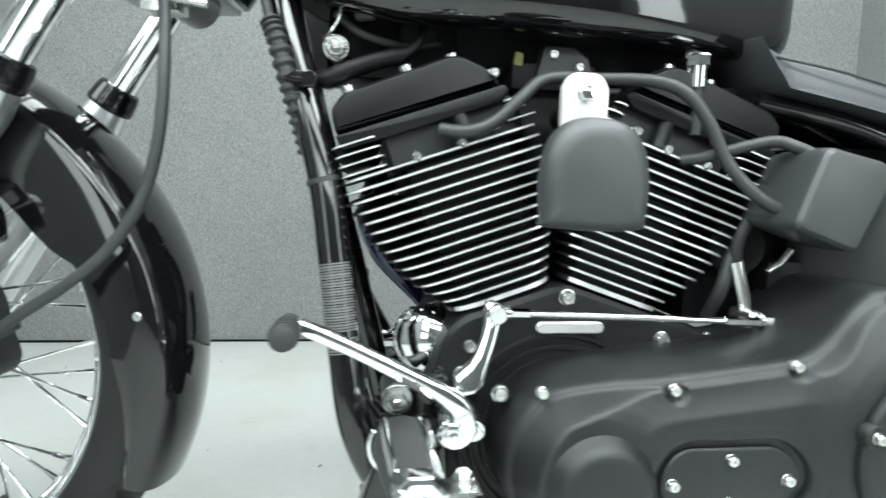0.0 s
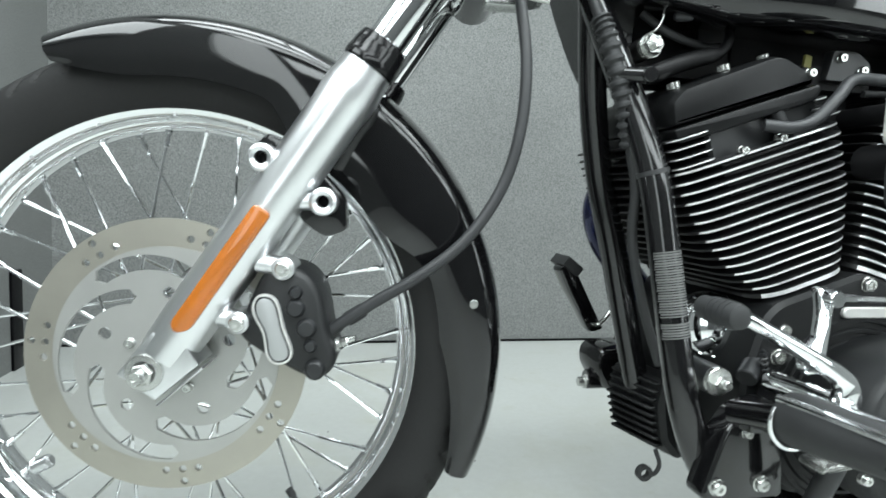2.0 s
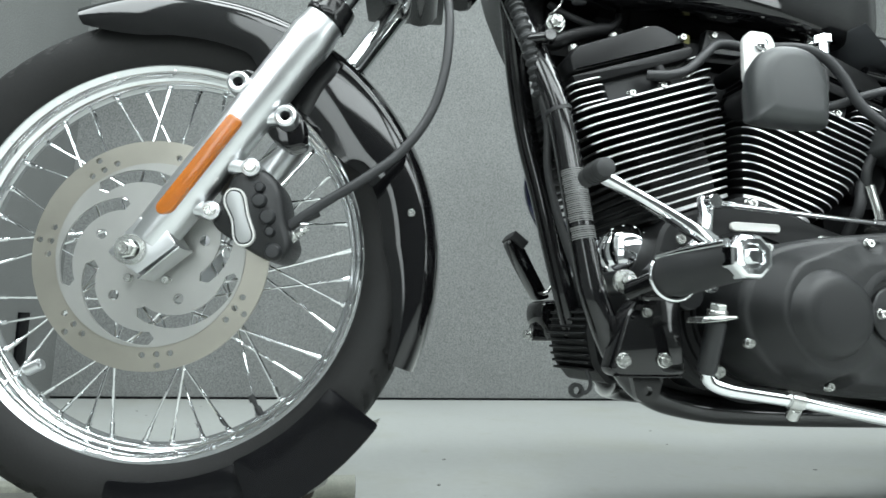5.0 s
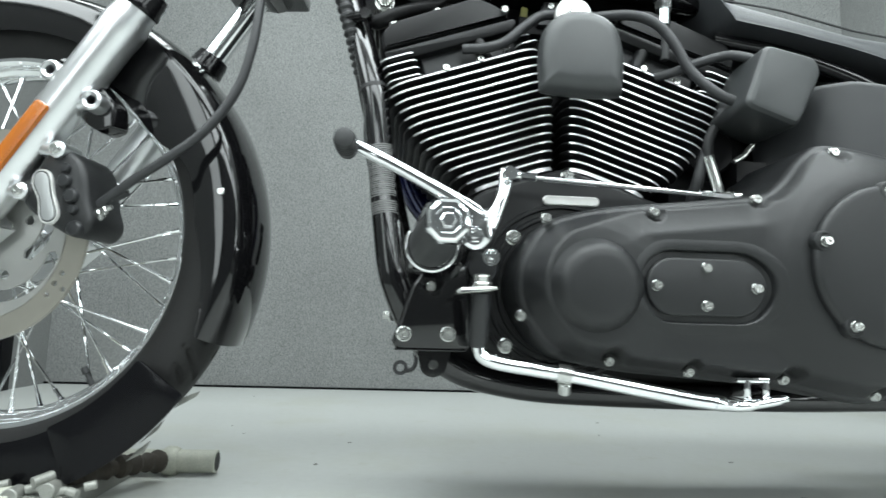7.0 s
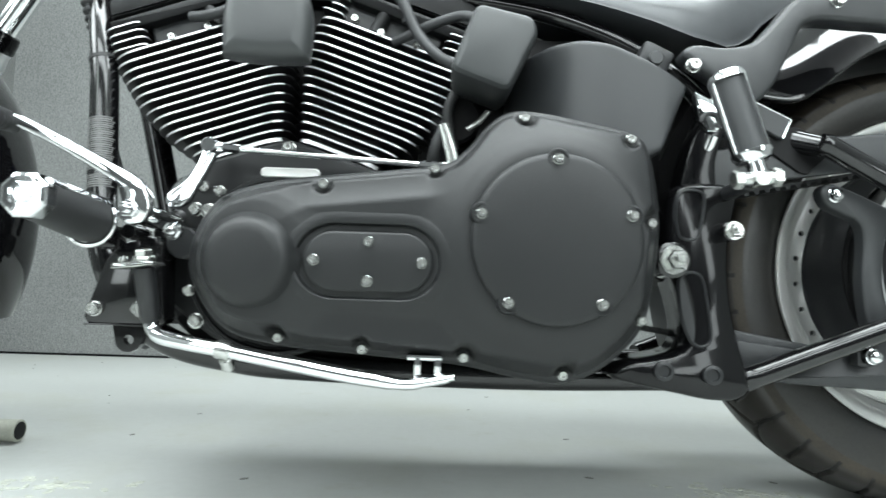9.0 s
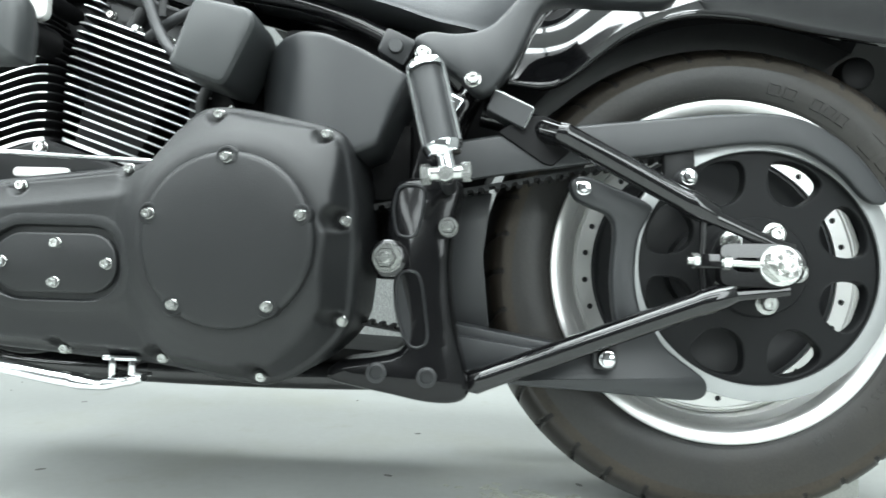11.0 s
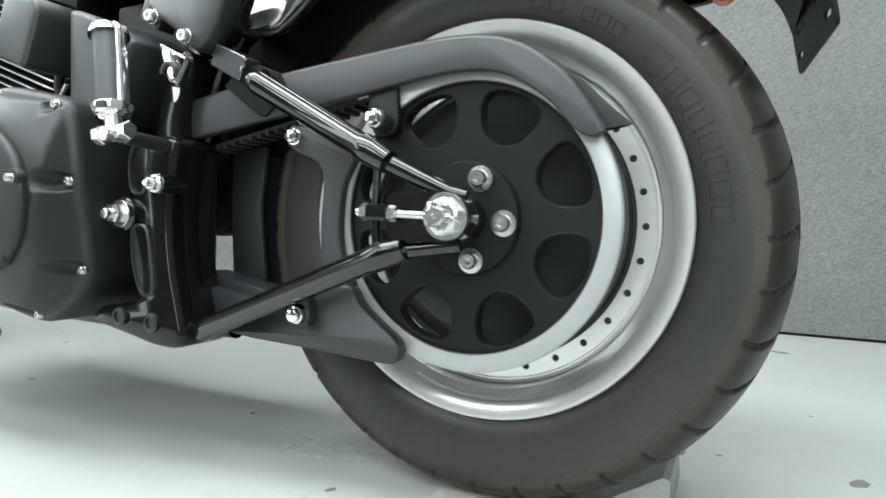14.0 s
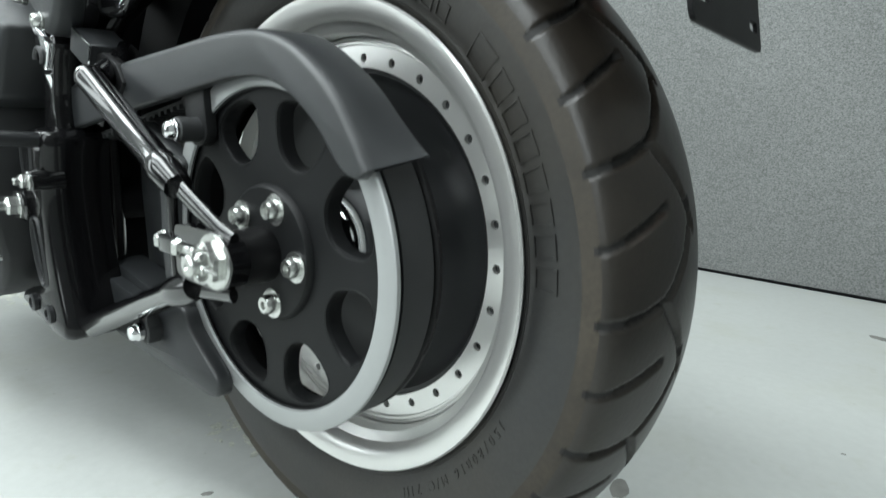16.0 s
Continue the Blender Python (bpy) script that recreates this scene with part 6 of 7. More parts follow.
holes = [ring_line(WC, 0.1648, 90)] + [ring_line((WC[0] + 0.1735 * math.cos(radians(-0.4 - 12.414 * i)), WC[1] + 0.1735 * math.sin(radians(-0.4 - 12.414 * i))), 0.0041, 14) for i in range(29)]
plate(bm, ring_line(WC, 0.185, 120), holes, -0.0545, -0.050)
part("drilled_ring", bm, RIMALLOY, rear_rim, "drilled silver rim flange")
bm = bmesh.new()
lathe(bm, [(0.184, -0.0495), (0.160, -0.0495), (0.157, -0.044), (0.148, -0.036), (0.11, -0.028), (0.06, -0.032), (0.058, -0.05), (0, -0.05)], WC, 80)
part("wheel_centre", bm, SATIN, rear_rim, "black solid wheel centre")
bm = bmesh.new()
lathe(bm, [(0.051, -0.05), (0.051, -0.084), (0.049, -0.094), (0.044, -0.101), (0.036, -0.105), (0.02, -0.107), (0, -0.107)], WC, 60)
part("hub_barrel", bm, CHROME, rear_rim, "polished domed hub barrel")
bm = bmesh.new()
lathe(bm, [(0.214, 0.078), (0.20, 0.08), (0.19, 0.05), (0.05, 0.04), (0.0, 0.04)], WC, 80)
part("wheel_back", bm, DARK, rear_rim)
# pulley
bm = bmesh.new()
prof = [(0.1392, -0.1655), (0.1400, -0.1675), (0.1558, -0.1675), (0.1578, -0.166), (0.1583, -0.163), (0.157, -0.1625), (0.1555, -0.160), (0.1535, -0.122), (0.157, -0.120), (0.157, -0.116), (0.150, -0.114)]
lathe(bm, prof, RC, 128, index=[1, 1, 1, 1, 1, 0, 0, 0, 0, 0])
pulley = part("rear_pulley", bm, [DARK, SILVER], bike, "black belt pulley with a silver rim")
holes = []
for i in range(8):
    a = radians(22.5 + 45 * i)
    o = []
    for r, w in ((0.084, -0.13), (0.081, 0.0), (0.084, 0.13), (0.092, 0.225), (0.106, 0.268), (0.120, 0.272), (0.129, 0.225), (0.1335, 0.11), (0.1345, 0.0), (0.1335, -0.11), (0.129, -0.225), (0.120, -0.272), (0.106, -0.268), (0.092, -0.225)):
        o.append((RC[0] + r * math.cos(a + w), RC[1] + r * math.sin(a + w)))
    holes.append([tuple(q) for q in smooth_path(o, 2, True)])
bm = bmesh.new()
plate(bm, ring_line(RC, 0.1400, 96), holes, -0.1615, -0.146)
lathe(bm, [(0.1400, -0.1615), (0.1378, -0.1645), (0.1400, -0.166)], RC, 96)
web = part("pulley_web", bm, PULLEY, pulley, "matte black web with eight openings")
for h in holes:
    bm = bmesh.new()
    shell(bm, [tuple(q) for q in h], [(-0.0025, -0.1610), (-0.0015, -0.1618), (-0.0004, -0.1612), (0.0006, -0.1595), (0.0010, -0.157), (0.0012, -0.146)], None, (False, False))
    part("opening_lip", bm, PULLEY, web)
bm = bmesh.new()
lathe(bm, [(0.060, -0.161), (0.0585, -0.166), (0.057, -0.1675), (0.03, -0.168), (0, -0.168)], RC, 60)
part("pulley_hub", bm, PULLEY, pulley)
PB = bolt_mesh(0.0085, 0.010, ZINC, True, 1.55, 24)
for i in range(5):
    a = radians(66.3 - 72 * i)
    piece("pulley_bolt", PB, pulley, pose(RC[0] + 0.0436 * math.cos(a), -0.168, RC[1] + 0.0436 * math.sin(a)))
bm = bmesh.new()
lathe(bm, [(0, -0.20), (0.024, -0.20), (0.024, -0.165), (0, -0.165)], RC, 30)
part("axle_spacer", bm, DARK, pulley)
# belt with teeth
for s, za in ((1, 0.052), (-1, -0.075)):
    a, b = Vector((0.0, 0, RC[1] + s * 0.1535)), Vector((-0.52, 0, RC[1] + za))
    d = (b - a).normalized()
    nrm = Vector((-d.z, 0, d.x))
    if nrm.z * s < 0:
        nrm = -nrm
    o = [b + nrm * 0.003, a + nrm * 0.003]
    for i in range(int((b - a).length / 0.014)):
        q = a + d * (0.014 * i + 0.004)
        o += [q, q + d * 0.001 - nrm * 0.0045, q + d * 0.006 - nrm * 0.0045, q + d * 0.007]
    bm = bmesh.new()
    shell(bm, [(v.x, v.z) for v in o + [b]], [(0, -0.126), (0, -0.158)])
    part("drive_belt", bm, RUBBER, bike, "black toothed drive belt", None, 20)
bm = bmesh.new()
lathe(bm, [(0.1535, -0.126), (0.1565, -0.126), (0.1565, -0.158), (0.1535, -0.158)], RC, 64, -math.pi / 2, math.pi / 2, True)
part("belt_bend", bm, RUBBER, bike, "black drive belt round the pulley")

# belt guards
top = smooth_path([(-0.372, 0.467), (-0.300, 0.479), (-0.208, 0.491), (-0.116, 0.500), (-0.047, 0.5065), (0.013, 0.507), (0.058, 0.495), (0.100, 0.466), (0.126, 0.434), (0.141, 0.410)], 5)
low = smooth_path([(0.134, 0.4040), (0.122, 0.4062), (0.110, 0.415), (0.084, 0.443), (0.043, 0.468), (0.0, 0.474), (-0.046, 0.470), (-0.108, 0.460), (-0.200, 0.446), (-0.300, 0.431), (-0.385, 0.417)], 5)
bm = bmesh.new()
shell(bm, [tuple(q) for q in top + low], [(0, -0.172), (0, -0.180), (0.001, -0.1815), (0.003, -0.182)])
rows = [[] for k in range(8)]
for i, q in enumerate(top):
    d = top[min(i + 1, len(top) - 1)] - top[max(i - 1, 0)]
    out = np.array((-d[1], d[0])) / np.linalg.norm(d)
    flare = 0.017 * max(0.0, (i / (len(top) - 1) - 0.66) / 0.34) ** 2
    for k, (y, o, f) in enumerate(((-0.1822, -0.004, 0), (-0.1815, -0.001, 0), (-0.179, 0.0014, 0.02), (-0.174, 0.0026, 0.08), (-0.158, 0.0034, 0.45), (-0.137, 0.004, 1.0), (-0.137, 0.001, 0.95), (-0.172, -0.002, 0.0))):
        p = q + out * (o + flare * f)
        rows[k].append(bm.verts.new((p[0], y, p[1])))
for r0, r1 in zip(rows, rows[1:]):
    for i in range(len(top) - 1):
        bm.faces.new((r0[i], r0[i + 1], r1[i + 1], r1[i]))
upper_guard = part("upper_belt_guard", bm, PLASTIC, bike, "matte black upper belt guard", None, 50)
bm = bmesh.new()
slab(bm, round_line([(-0.114, 0.470), (-0.078, 0.470), (-0.075, 0.425), (-0.084, 0.414), (-0.104, 0.414), (-0.112, 0.43)], 0.008), -0.1745, -0.164, 0.002)
part("guard_ear", bm, CASE, upper_guard)
bm = bmesh.new()
rod(bm, (-0.091, -0.17, 0.429), (-0.091, -0.195, 0.429), 0.011)
part("bush", bm, RUBBER, upper_guard)
piece("bolt", CAP_M, upper_guard, pose(-0.091, -0.196, 0.429))
bm = bmesh.new()
line = smooth_path([(-0.295, 0.192), (-0.284, 0.181), (-0.190, 0.1765), (-0.100, 0.1715), (-0.075, 0.172), (-0.064, 0.180), (-0.066, 0.196), (-0.092, 0.216), (-0.112, 0.232), (-0.128, 0.252), (-0.160, 0.250), (-0.20, 0.236)], 4, True)
shell(bm, line, [(0.0005, -0.168), (0, -0.170), (0, -0.179), (0.001, -0.182), (0.0028, -0.184)])
lower_guard = part("lower_belt_guard", bm, PLASTIC, bike, "matte black lower belt guard", None, 50)
bm = bmesh.new()
rod(bm, (-0.182, -0.20, 0.218), (-0.182, -0.18, 0.218), 0.0135)
block(bm, (-0.197, -0.2, 0.206), (-0.170, -0.185, 0.236), 0.004)
part("bush", bm, RUBBER, lower_guard)
piece("bolt", CAP_M, lower_guard, pose(-0.182, -0.205, 0.218))
bm = bmesh.new()
slab(bm, [(-0.392, 0.240), (-0.256, 0.222), (-0.20, 0.212), (-0.20, 0.190), (-0.330, 0.192), (-0.385, 0.198)], -0.165, -0.12, 0.003)
slab(bm, [(-0.380, 0.252), (-0.256, 0.232), (-0.20, 0.222), (-0.20, 0.205), (-0.330, 0.212), (-0.380, 0.230)], -0.150, -0.11, 0.003)
part("lower_crossbar", bm, PLASTIC, bike, "matte black bar behind the swingarm")
bm = bmesh.new()
line = smooth_path([(-0.223, 0.424), (-0.206, 0.432), (-0.157, 0.413), (-0.128, 0.398), (-0.129, 0.386), (-0.1415, 0.360), (-0.1455, 0.312), (-0.1385, 0.272), (-0.127, 0.250), (-0.160, 0.245), (-0.169, 0.266), (-0.173, 0.311), (-0.170, 0.360), (-0.176, 0.384), (-0.199, 0.395), (-0.217, 0.405)], 4, True)
shell(bm, line, [(0, -0.160), (0, -0.174), (0.002, -0.177), (0.004, -0.178)])
inner_guard = part("inner_guard", bm, PLASTIC, bike, "matte black curved inner guard")
piece("bolt", CAP_M, inner_guard, pose(-0.208, -0.180, 0.417))
# dark solid added in place of the shade inside the rear fender
bm = bmesh.new()
lathe(bm, [(0.337, -0.095), (0.337, 0.095), (0.42, 0.095), (0.42, -0.095)], TC, 36, radians(62), radians(172), True)
part("fender_liner", bm, DARK, bike, "solid dark filler for the shaded hollow under the rear fender")
bm = bmesh.new()
lathe(bm, [(0.331, -0.10), (0.331, 0.10), (0.336, 0.10), (0.336, -0.10)], TC, 20, radians(164), radians(200), True)
guard = part("mud_guard", bm, PLASTIC, bike, "satin black splash guard in front of the rear tyre")
bm = bmesh.new()
slab(bm, round_line([(-0.377, 0.344), (-0.373, 0.412), (-0.315, 0.419), (-0.325, 0.335), (-0.315, 0.240), (-0.372, 0.245)], 0.004), -0.106, -0.100, 0.0015)
part("guard_side", bm, PLASTIC, guard, "satin black side panel")
bm = bmesh.new()
block(bm, (-0.47, -0.10, 0.300), (-0.385, 0.10, 0.47), 0.01)
rod(bm, (-0.41, -0.17, 0.325), (-0.41, 0.17, 0.325), 0.028)
part("swingarm_pivot", bm, DARK, bike, "black swingarm pivot housing")
# right-hand brake disc behind the wheel
bm = bmesh.new()
plate(bm, ring_line(RC, 0.146, 72), [ring_line(RC, 0.09, 48)], 0.105, 0.111)
part("rear_brake_disc", bm, DISC, bike, "steel rear brake disc")

# ---- tank, seat, rear fender ----
def loft(sections, cap=True):
    bm = bmesh.new()
    rings = [[bm.verts.new((x, y, z)) for y, z in sec] for x, sec in sections]
    n = len(rings[0])
    for a, b in zip(rings, rings[1:]):
        for j in range(n):
            bm.faces.new((a[j], a[(j + 1) % n], b[(j + 1) % n], b[j]))
    if cap:
        bm.faces.new(rings[0])
        bm.faces.new(rings[-1])
    return bm


secs = []
for i in range(31):
    g = i / 30
    x = -1.215 + 0.598 * g
    end = min(math.sqrt(max(0.0, 1 - ((g - 0.95) / 0.0502) ** 2)) if g > 0.95 else 1.0, math.sqrt(max(0.02, 1 - ((0.12 - g) / 0.13) ** 2)) if g < 0.12 else 1.0)
    w = (0.115 + 0.04 * math.sin(math.pi * min(1, g * 1.1))) * (0.55 + 0.45 * end)
    zb = float(np.interp(x, [-1.2, -1.09, -0.9, -0.78, -0.68, -0.64], [0.775, 0.750, 0.743, 0.738, 0.733, 0.74]))
    h = 0.20 * (0.25 + 0.75 * end)
    zb += 0.02 * (1 - end)
    half = [(-0.035, zb + 0.012), (-w * 0.8, zb), (-w * 0.98, zb + 0.014), (-w * 1.02, zb + min(0.05, h * 0.4)), (-w, zb + min(0.09, h * 0.6)), (-w * 0.8, zb + h * 0.85), (-w * 0.4, zb + h)]
    secs.append((x, [tuple(q) for q in smooth_path(half + [(-y, z) for y, z in reversed(half)], 3, True)]))
tank = part("fuel_tank", loft(secs), GLOSS, bike, "gloss black fuel tank", None, 70)
secs = []
for x in [-0.697, -0.690, -0.683, -0.675, -0.668, -0.655] + list(np.arange(-0.635, -0.08, 0.025)):
    zt = float(np.interp(x, [-0.697, -0.62, -0.5, -0.44, -0.36, -0.28, -0.2, -0.09], [0.752, 0.728, 0.698, 0.692, 0.70, 0.74, 0.80, 0.85]))
    zb = float(np.interp(x, [-0.697, -0.683, -0.668, -0.585, -0.50, -0.44, -0.396, -0.335, -0.297, -0.243, -0.15, -0.09], [0.746, 0.716, 0.692, 0.674, 0.655, 0.637, 0.620, 0.614, 0.632, 0.688, 0.72, 0.73]))
    w = float(np.interp(x, [-0.697, -0.68, -0.6, -0.4, -0.34, -0.26, -0.2, -0.08], [0.150, 0.160, 0.168, 0.175, 0.160, 0.105, 0.09, 0.08]))
    t = zt - zb
    half = [(-0.06, zb + 0.004), (-w * 0.97, zb), (-w, zb + 0.003), (-w * 0.985, zb + 0.3 * t), (-w * 0.92, zb + 0.65 * t), (-w * 0.80, zb + 0.9 * t), (-w * 0.5, zt), (-w * 0.2, zt - 0.002)]
    secs.append((x, [tuple(q) for q in smooth_path(half + [(-y, z) for y, z in reversed(half)], 3, True)]))
seat = part("seat", loft(secs), LEATHER, bike, "low black leather seat", None, 60)
bm = bmesh.new()
sweep(bm, [(x, -float(np.interp(x, [-0.69, -0.6, -0.4, -0.2], [0.155, 0.168, 0.175, 0.165])) * 0.985, float(np.interp(x, [-0.69, -0.62, -0.5, -0.44, -0.36, -0.28], [0.7285, 0.715, 0.686, 0.677, 0.68, 0.715]))) for x in np.arange(-0.68, -0.36, 0.02)], 0.0016, 6)
part("seam", bm, RUBBER, seat, "stitched seam")
# rear fender
secs = []
edge = smooth_path([(-0.345, 0.552), (-0.305, 0.545), (-0.262, 0.540), (-0.237, 0.545), (-0.214, 0.560), (-0.188, 0.581), (-0.155, 0.605), (-0.118, 0.622), (-0.070, 0.632), (0.0, 0.630), (0.059, 0.622), (0.121, 0.615), (0.169, 0.611), (0.205, 0.612), (0.239, 0.619), (0.268, 0.636)], 4)
bm = bmesh.new()
rings = []
for i, (x, z) in enumerate(edge):
    half = [(-0.116, z + 0.003), (-0.120, z - 0.001), (-0.1255, z), (-0.1268, z + 0.004), (-0.1245, z + 0.0085), (-0.1217, z + 0.015), (-0.1188, z + 0.023), (-0.1158, z + 0.032), (-0.1128, z + 0.042), (-0.1094, z + 0.052), (-0.1052, z + 0.063), (-0.0985, z + 0.078), (-0.0885, z + 0.096), (-0.072, z + 0.116), (-0.040, z + 0.135), (0, z + 0.141)]
    wide = 1.0 + float(np.interp(x, [-0.08, 0.22], [0.34, 0.0]))
    rings.append([bm.verts.new((x, y * wide, zz)) for y, zz in half + [(-y, zz) for y, zz in reversed(half[:-1])]])
for a, b in zip(rings, rings[1:]):
    for j in range(len(a) - 1):
        bm.faces.new((a[j], a[j + 1], b[j + 1], b[j]))
bmesh.ops.recalc_face_normals(bm, faces=bm.faces[:])
bmesh.ops.solidify(bm, geom=bm.faces[:], thickness=0.002)
rfender = part("rear_fender", bm, GLOSS, bike, "gloss black rear fender with a rolled edge", None, 60)
bm = bmesh.new()
curve = smooth_path([(0.165, 0.645), (0.205, 0.632), (0.238, 0.618), (0.272, 0.598), (0.288, 0.578), (0.300, 0.548)], 4)
shell(bm, [tuple(q) for q in curve] + [(q[0] + 0.004, q[1] + 0.003) for q in reversed(curve)], [(0, 0.078), (0, -0.112)])
part("tail_flap", bm, POWDER, rfender, "black curved flap between fender and plate holder")
bm = bmesh.new()
slab(bm, round_line([(0.20, 0.635), (0.25, 0.620), (0.290, 0.60), (0.300, 0.66), (0.22, 0.70)], 0.01), -0.03, 0.03, 0.006)
part("tail_bracket", bm, DARK, rfender, "black bracket under the fender tail")
bm = bmesh.new()
lathe(bm, [(0, -0.074), (0.014, -0.0735), (0.021, -0.071), (0.023, -0.067), (0.023, -0.05), (0, -0.05)], (0.172, 0.596), 30)
part("signal_body", bm, DARK, rfender, "black round signal housing")
bm = bmesh.new()
block(bm, (0.325, -0.06, 0.650), (0.40, 0.06, 0.71), 0.012)
part("tail_lamp", bm, RED, rfender, "red tail lamp lens")
bm = bmesh.new()
lathe(bm, [(0, 0.092), (0.009, 0.0925), (0.0135, 0.095), (0.0150, 0.099), (0.0150, 0.112), (0, 0.112)], (0.2255, 0.618), 28)
part("signal_lens", bm, RED, rfender, "orange-red far-side signal lens")
# number plate holder, bare
bm = bmesh.new()
outl = round_line([(-0.095, 0.505), (0.095, 0.505), (0.095, 0.66), (-0.095, 0.66)], 0.008)
hs = [oval_line((sx * 0.070, 0.522), 0.014, 0.004) for sx in (-1, 1)]
for k in range(5):
    for yy in (-0.066, -0.036, 0.030, 0.060):
        hs.append(ring_line((yy + 0.006 * k, 0.545 + 0.022 * k), 0.0028, 8))
plate(bm, outl, hs, -0.0015, 0.0015)
part("plate_holder", bm, POWDER, rfender, "bare black perforated plate holder", Matrix.Translation((0.316, -0.020, 0.502)) @ Matrix.Rotation(radians(3.7), 4, "Z") @ Matrix.Rotation(radians(-11), 4, "Y") @ Matrix.Translation((0, 0, -0.505)) @ Matrix.Rotation(radians(90), 4, "Z"))

# ---- wheel chock, tray and marks on the floor ----
chock = thing("wheel_chock", "worn pale steel wheel chock gripping the front tyre", "wheel chock", (-1.6, 0, 0))


def chock_part(name, bm, mats, label=""):
    return part(name, bm, mats, chock, label, Matrix.Translation((1.6, 0, 0)))


bm = bmesh.new()
sweep(bm, [(-1.412, 0.142, 0.0215), (-1.4125, 0.142, 0.0215), (-1.60, 0.142, 0.0215), (-2.02, 0.142, 0.0215)], [0.0165, 0.0185, 0.0185, 0.0185], 24)
chock_part("side_pipe", bm, CREAM, "pale painted steel pipe")
# dark disc on the closed pipe end paints the shade of a bore
bm = bmesh.new()
sweep(bm, [(-1.4115, 0.142, 0.0215), (-1.43, 0.142, 0.0215)], 0.0150, 20)
chock_part("pipe_bore", bm, DARK)
bm = bmesh.new()
sweep(bm, [(-1.60, -0.085, 0.0195), (-2.02, -0.085, 0.0195)], 0.0185, 20)
chock_part("side_pipe", bm, CREAM)
bm = bmesh.new()
block(bm, (-2.0, -0.09, 0.0), (-1.54, 0.142, 0.027), 0.003)
chock_part("base_plate", bm, GALV, "worn steel base plate")


def sheet_outline(a0, a1, r0, r1, n=14):
    return [(FC[0] + r0 * math.cos(radians(a0 + (a1 - a0) * i / n)), FC[1] + r0 * math.sin(radians(a0 + (a1 - a0) * i / n))) for i in range(n + 1)] + \
           [(FC[0] + r1 * math.cos(radians(a1 + (a0 - a1) * i / n)), FC[1] + r1 * math.sin(radians(a1 + (a0 - a1) * i / n))) for i in range(n + 1)]


for s, sheets in ((-1, ((-98, -66, 0.0), (-66.5, -36, 0.004))), (1, ((-98, -66, 0.0),))):
    for a0, a1, lift in sheets:
        bm = bmesh.new()
        slab(bm, round_line(sheet_outline(a0, a1, 0.285 - lift, 0.3555 + (0.004 if a1 > -40 else -0.004), 6), 0.006, 3), s * (0.060 + lift), s * (0.056 + lift), 0.001)
        part("side_sheet", bm, SHEET_AND_GAP, chock, "black plastic sheet beside the tyre", Matrix.Translation((1.6, 0, 0)) @ STEER)
for q in ([(-1.413, 0.149), (-1.391, 0.158), (-1.396, 0.150), (-1.424, 0.134)], [(-1.452, 0.102), (-1.436, 0.119), (-1.444, 0.104), (-1.468, 0.085)], [(-1.468, 0.078), (-1.452, 0.090), (-1.460, 0.074), (-1.482, 0.062)]):
    bm = bmesh.new()
    slab(bm, q, -0.050, -0.0475, 0.0004)
    chock_part("torn_flap", bm, GALV, "thin torn pale flap")
bm = bmesh.new()
wrap = smooth_path([(-1.590, -0.055, 0.022), (-1.565, -0.025, 0.030), (-1.535, 0.015, 0.036), (-1.510, 0.055, 0.036), (-1.490, 0.100, 0.030)], 7)
sweep(bm, wrap, [0.014 + 0.003 * math.sin(1.9 * k) + 0.002 * math.sin(0.7 * k + 1) for k in range(len(wrap))], 16)
chock_part("cross_tube", bm, DUSTY, "dirty cloth-wrapped cross tube")
bm = bmesh.new()
sweep(bm, [(-1.498, 0.142, 0.0215), (-1.492, 0.142, 0.0215), (-1.480, 0.142, 0.0215), (-1.474, 0.142, 0.0215)], [0.0205, 0.024, 0.0235, 0.0205], 20)
chock_part("pipe_collar", bm, CREAM, "pale worn collar on the pipe")
bm = bmesh.new()
for k in range(9):
    q = Vector((-1.66 + 0.018 * k, -0.085 - 0.004 * (k % 2), 0.030 + 0.004 * (k % 3)))
    d = Vector((0.014, 0.004 * (-1) ** k, 0.003 * (-1) ** k))
    rod(bm, q, q + d, 0.0058, seg=10)
for p0, p1, r in (((-1.60, -0.10, 0.028), (-1.60, -0.075, 0.028), 0.011), ((-1.555, -0.10, 0.036), (-1.555, -0.07, 0.036), 0.010), ((-1.575, -0.095, 0.045), (-1.56, -0.075, 0.05), 0.007)):
    rod(bm, p0, p1, r, seg=12)
chock_part("tie_chain", bm, GALV, "zinc tie-down chain and clamp bolts")
bm = bmesh.new()
sweep(bm, smooth_path([(-1.566, -0.066, 0.110), (-1.569, -0.067, 0.085), (-1.563, -0.067, 0.06), (-1.566, -0.07, 0.04)], 4), 0.0028, 8)
chock_part("strap_edge", bm, GALV)
# far-side bracket seen through the spokes
bm = bmesh.new()
slab(bm, round_line([(-2.06, 0.0), (-1.98, 0.0), (-1.99, 0.045), (-2.03, 0.05)], 0.008), -0.11, -0.10, 0.002)
rod(bm, (-2.03, -0.112, 0.03), (-2.03, -0.10, 0.03), 0.010)
chock_part("end_bracket", bm, GALV)

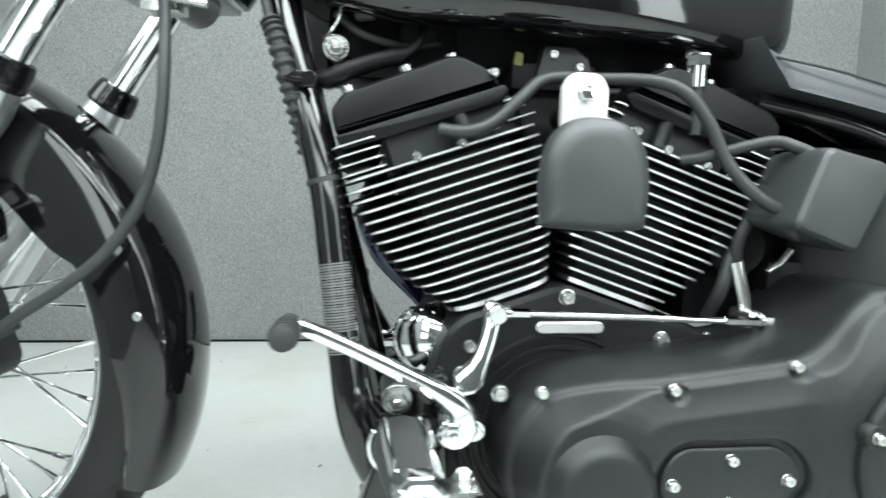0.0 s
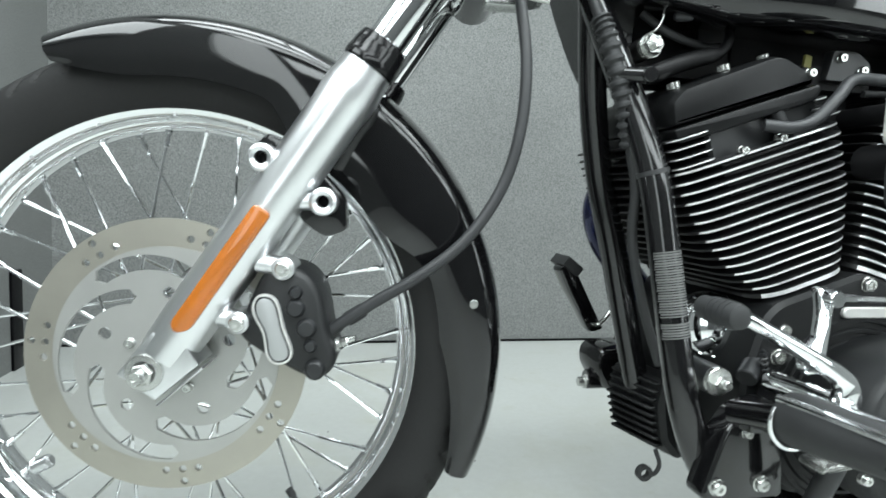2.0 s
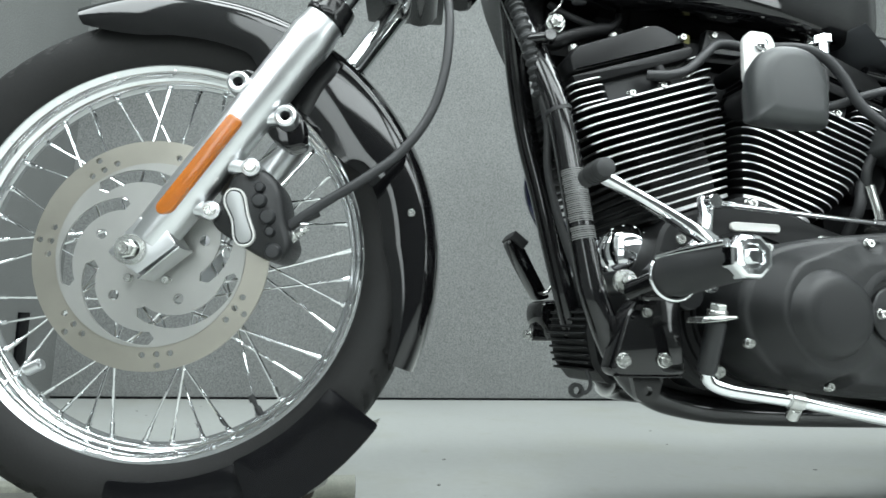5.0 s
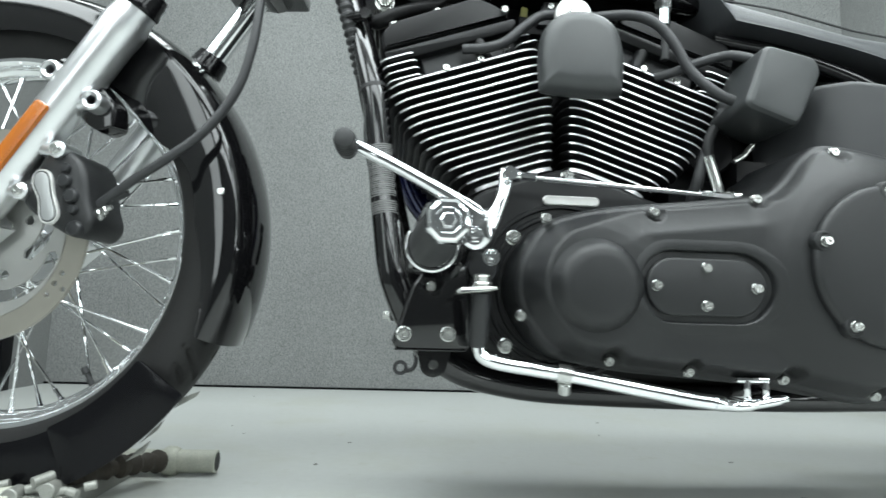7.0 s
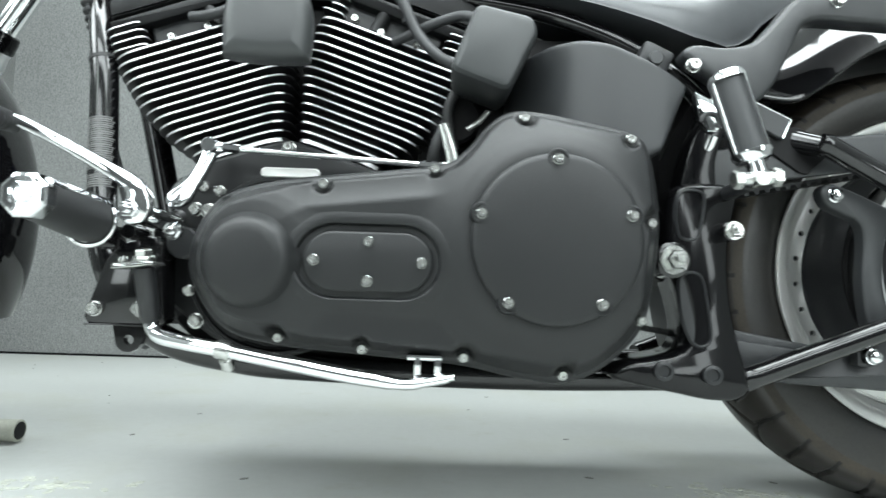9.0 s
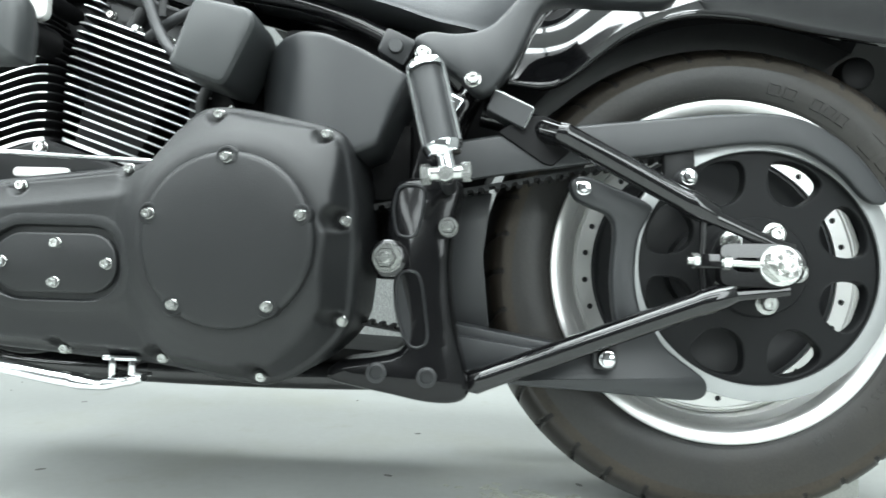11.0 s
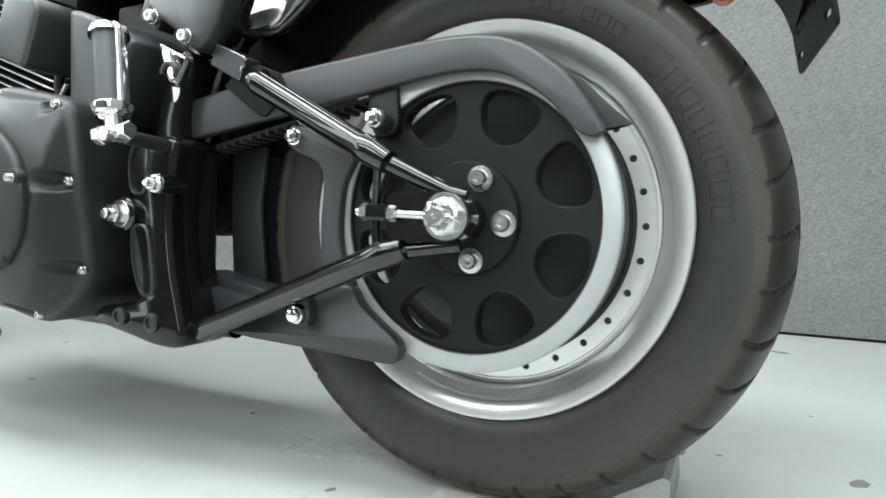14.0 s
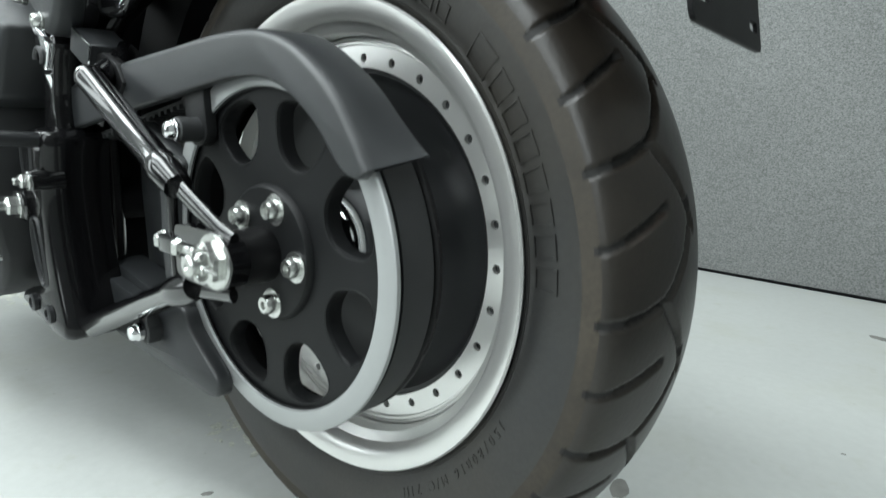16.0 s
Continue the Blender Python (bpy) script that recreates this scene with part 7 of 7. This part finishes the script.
tray = thing("wheel_tray", "low worn steel tray under the rear tyre", "wheel tray", (0.05, 0, 0))
TM = Matrix.Translation((-0.05, 0, 0))
bm = bmesh.new()
block(bm, (-0.06, -0.13, 0.0), (0.196, 0.13, 0.0045), 0.002)
part("tray_base", bm, CREAM, tray, "worn pale tray base", TM)
bm = bmesh.new()
shell(bm, [(0.120, 0.0045), (0.196, 0.0045), (0.196, 0.045), (0.188, 0.047)], [(0, 0.10), (0, -0.03)])
part("tray_ramp", bm, TRAYSTEEL, tray, "sloped grey steel end stop", TM)
bm = bmesh.new()
block(bm, (-0.075, -0.165, 0.0), (0.02, -0.140, 0.008), 0.002)
part("tray_lip", bm, TRAYSTEEL, tray, "", TM)

# black strip on the side wall
bm = bmesh.new()
block(bm, (-2.399, 1.165, 0.0), (-2.391, 1.225, 0.29), 0.002)
ob = new("wall_strip", to_mesh("wall_strip", bm, SHEET_AND_GAP))
tagged(ob, "narrow black strip standing against the felt wall", "strip")
# no real baseboard: black strip paints the dark gap where back wall meets floor
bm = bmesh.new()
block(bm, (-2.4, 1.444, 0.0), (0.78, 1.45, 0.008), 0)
tagged(new("baseboard", to_mesh("baseboard", bm, SHEET_AND_GAP)), "thin black strip painting the dark gap at the wall's foot", "baseboard", kind="structure")


def mark(x, y, r, long=1.0, turn=0.0, seed=0):
    """A thin irregular scuff or crumb on the floor."""
    rnd = random.Random(seed)
    bm = bmesh.new()
    n = 14
    o = []
    for i in range(n):
        t = 2 * math.pi * i / n
        k = r * (0.85 + 0.25 * rnd.random())
        px, py = k * math.cos(t) * long, k * math.sin(t)
        o.append((x + px * math.cos(turn) - py * math.sin(turn), y + px * math.sin(turn) + py * math.cos(turn)))
    top = [bm.verts.new((q[0], q[1], 0.0004 + 0.00001 * (seed % 70))) for q in o]
    bot = [bm.verts.new((q[0], q[1], -0.001)) for q in o]
    bm.faces.new(top)
    for i in range(n):
        bm.faces.new((top[i - 1], top[i], bot[i], bot[i - 1]))
    return bm


bm = bmesh.new()
rnd = random.Random(4)
tmp = []
for k in range(70):
    tmp.append((-0.27 + rnd.gauss(0, 0.04), -0.03 + rnd.gauss(0, 0.018), rnd.uniform(0.0015, 0.0055), CHIP))
for k in range(50):
    tmp.append((-1.24 + rnd.gauss(0, 0.05), -0.07 + rnd.gauss(0, 0.016), rnd.uniform(0.0015, 0.0055), CHIP))
for mats, nm, lab in ((CHIP, "floor_scuff", "pale scuffed patches in the floor paint"), (GRIME, "floor_speck", "small dark specks and crumbs on the floor")):
    big = bmesh.new()
    rows = [q for q in tmp if q[3] is mats] if mats is CHIP else \
        [(0.184, 0.205, 0.012, 0), (0.407, 0.196, 0.010, 0), (0.179, 0.135, 0.010, 0), (-0.172, 0.03, 0.004, 0), (-0.461, 0.03, 0.004, 0), (-0.978, -0.02, 0.004, 0), (-0.176, -0.144, 0.004, 0), (0.371, 1.112, 0.014, 0)] + \
        [(rnd.uniform(-2.2, 0.7), rnd.uniform(-0.3, 1.3), rnd.uniform(0.0015, 0.0035), 0) for k in range(26)]
    for i, (x, y, r, _) in enumerate(rows):
        b2 = mark(x, y, r, 1.8, rnd.uniform(0, 3), i)
        me = bpy.data.meshes.new("tmp")
        b2.to_mesh(me)
        b2.free()
        big.from_mesh(me)
        bpy.data.meshes.remove(me)
    tagged(new(nm, to_mesh(nm, big, mats)), lab, "floor marks", kind="stuff")
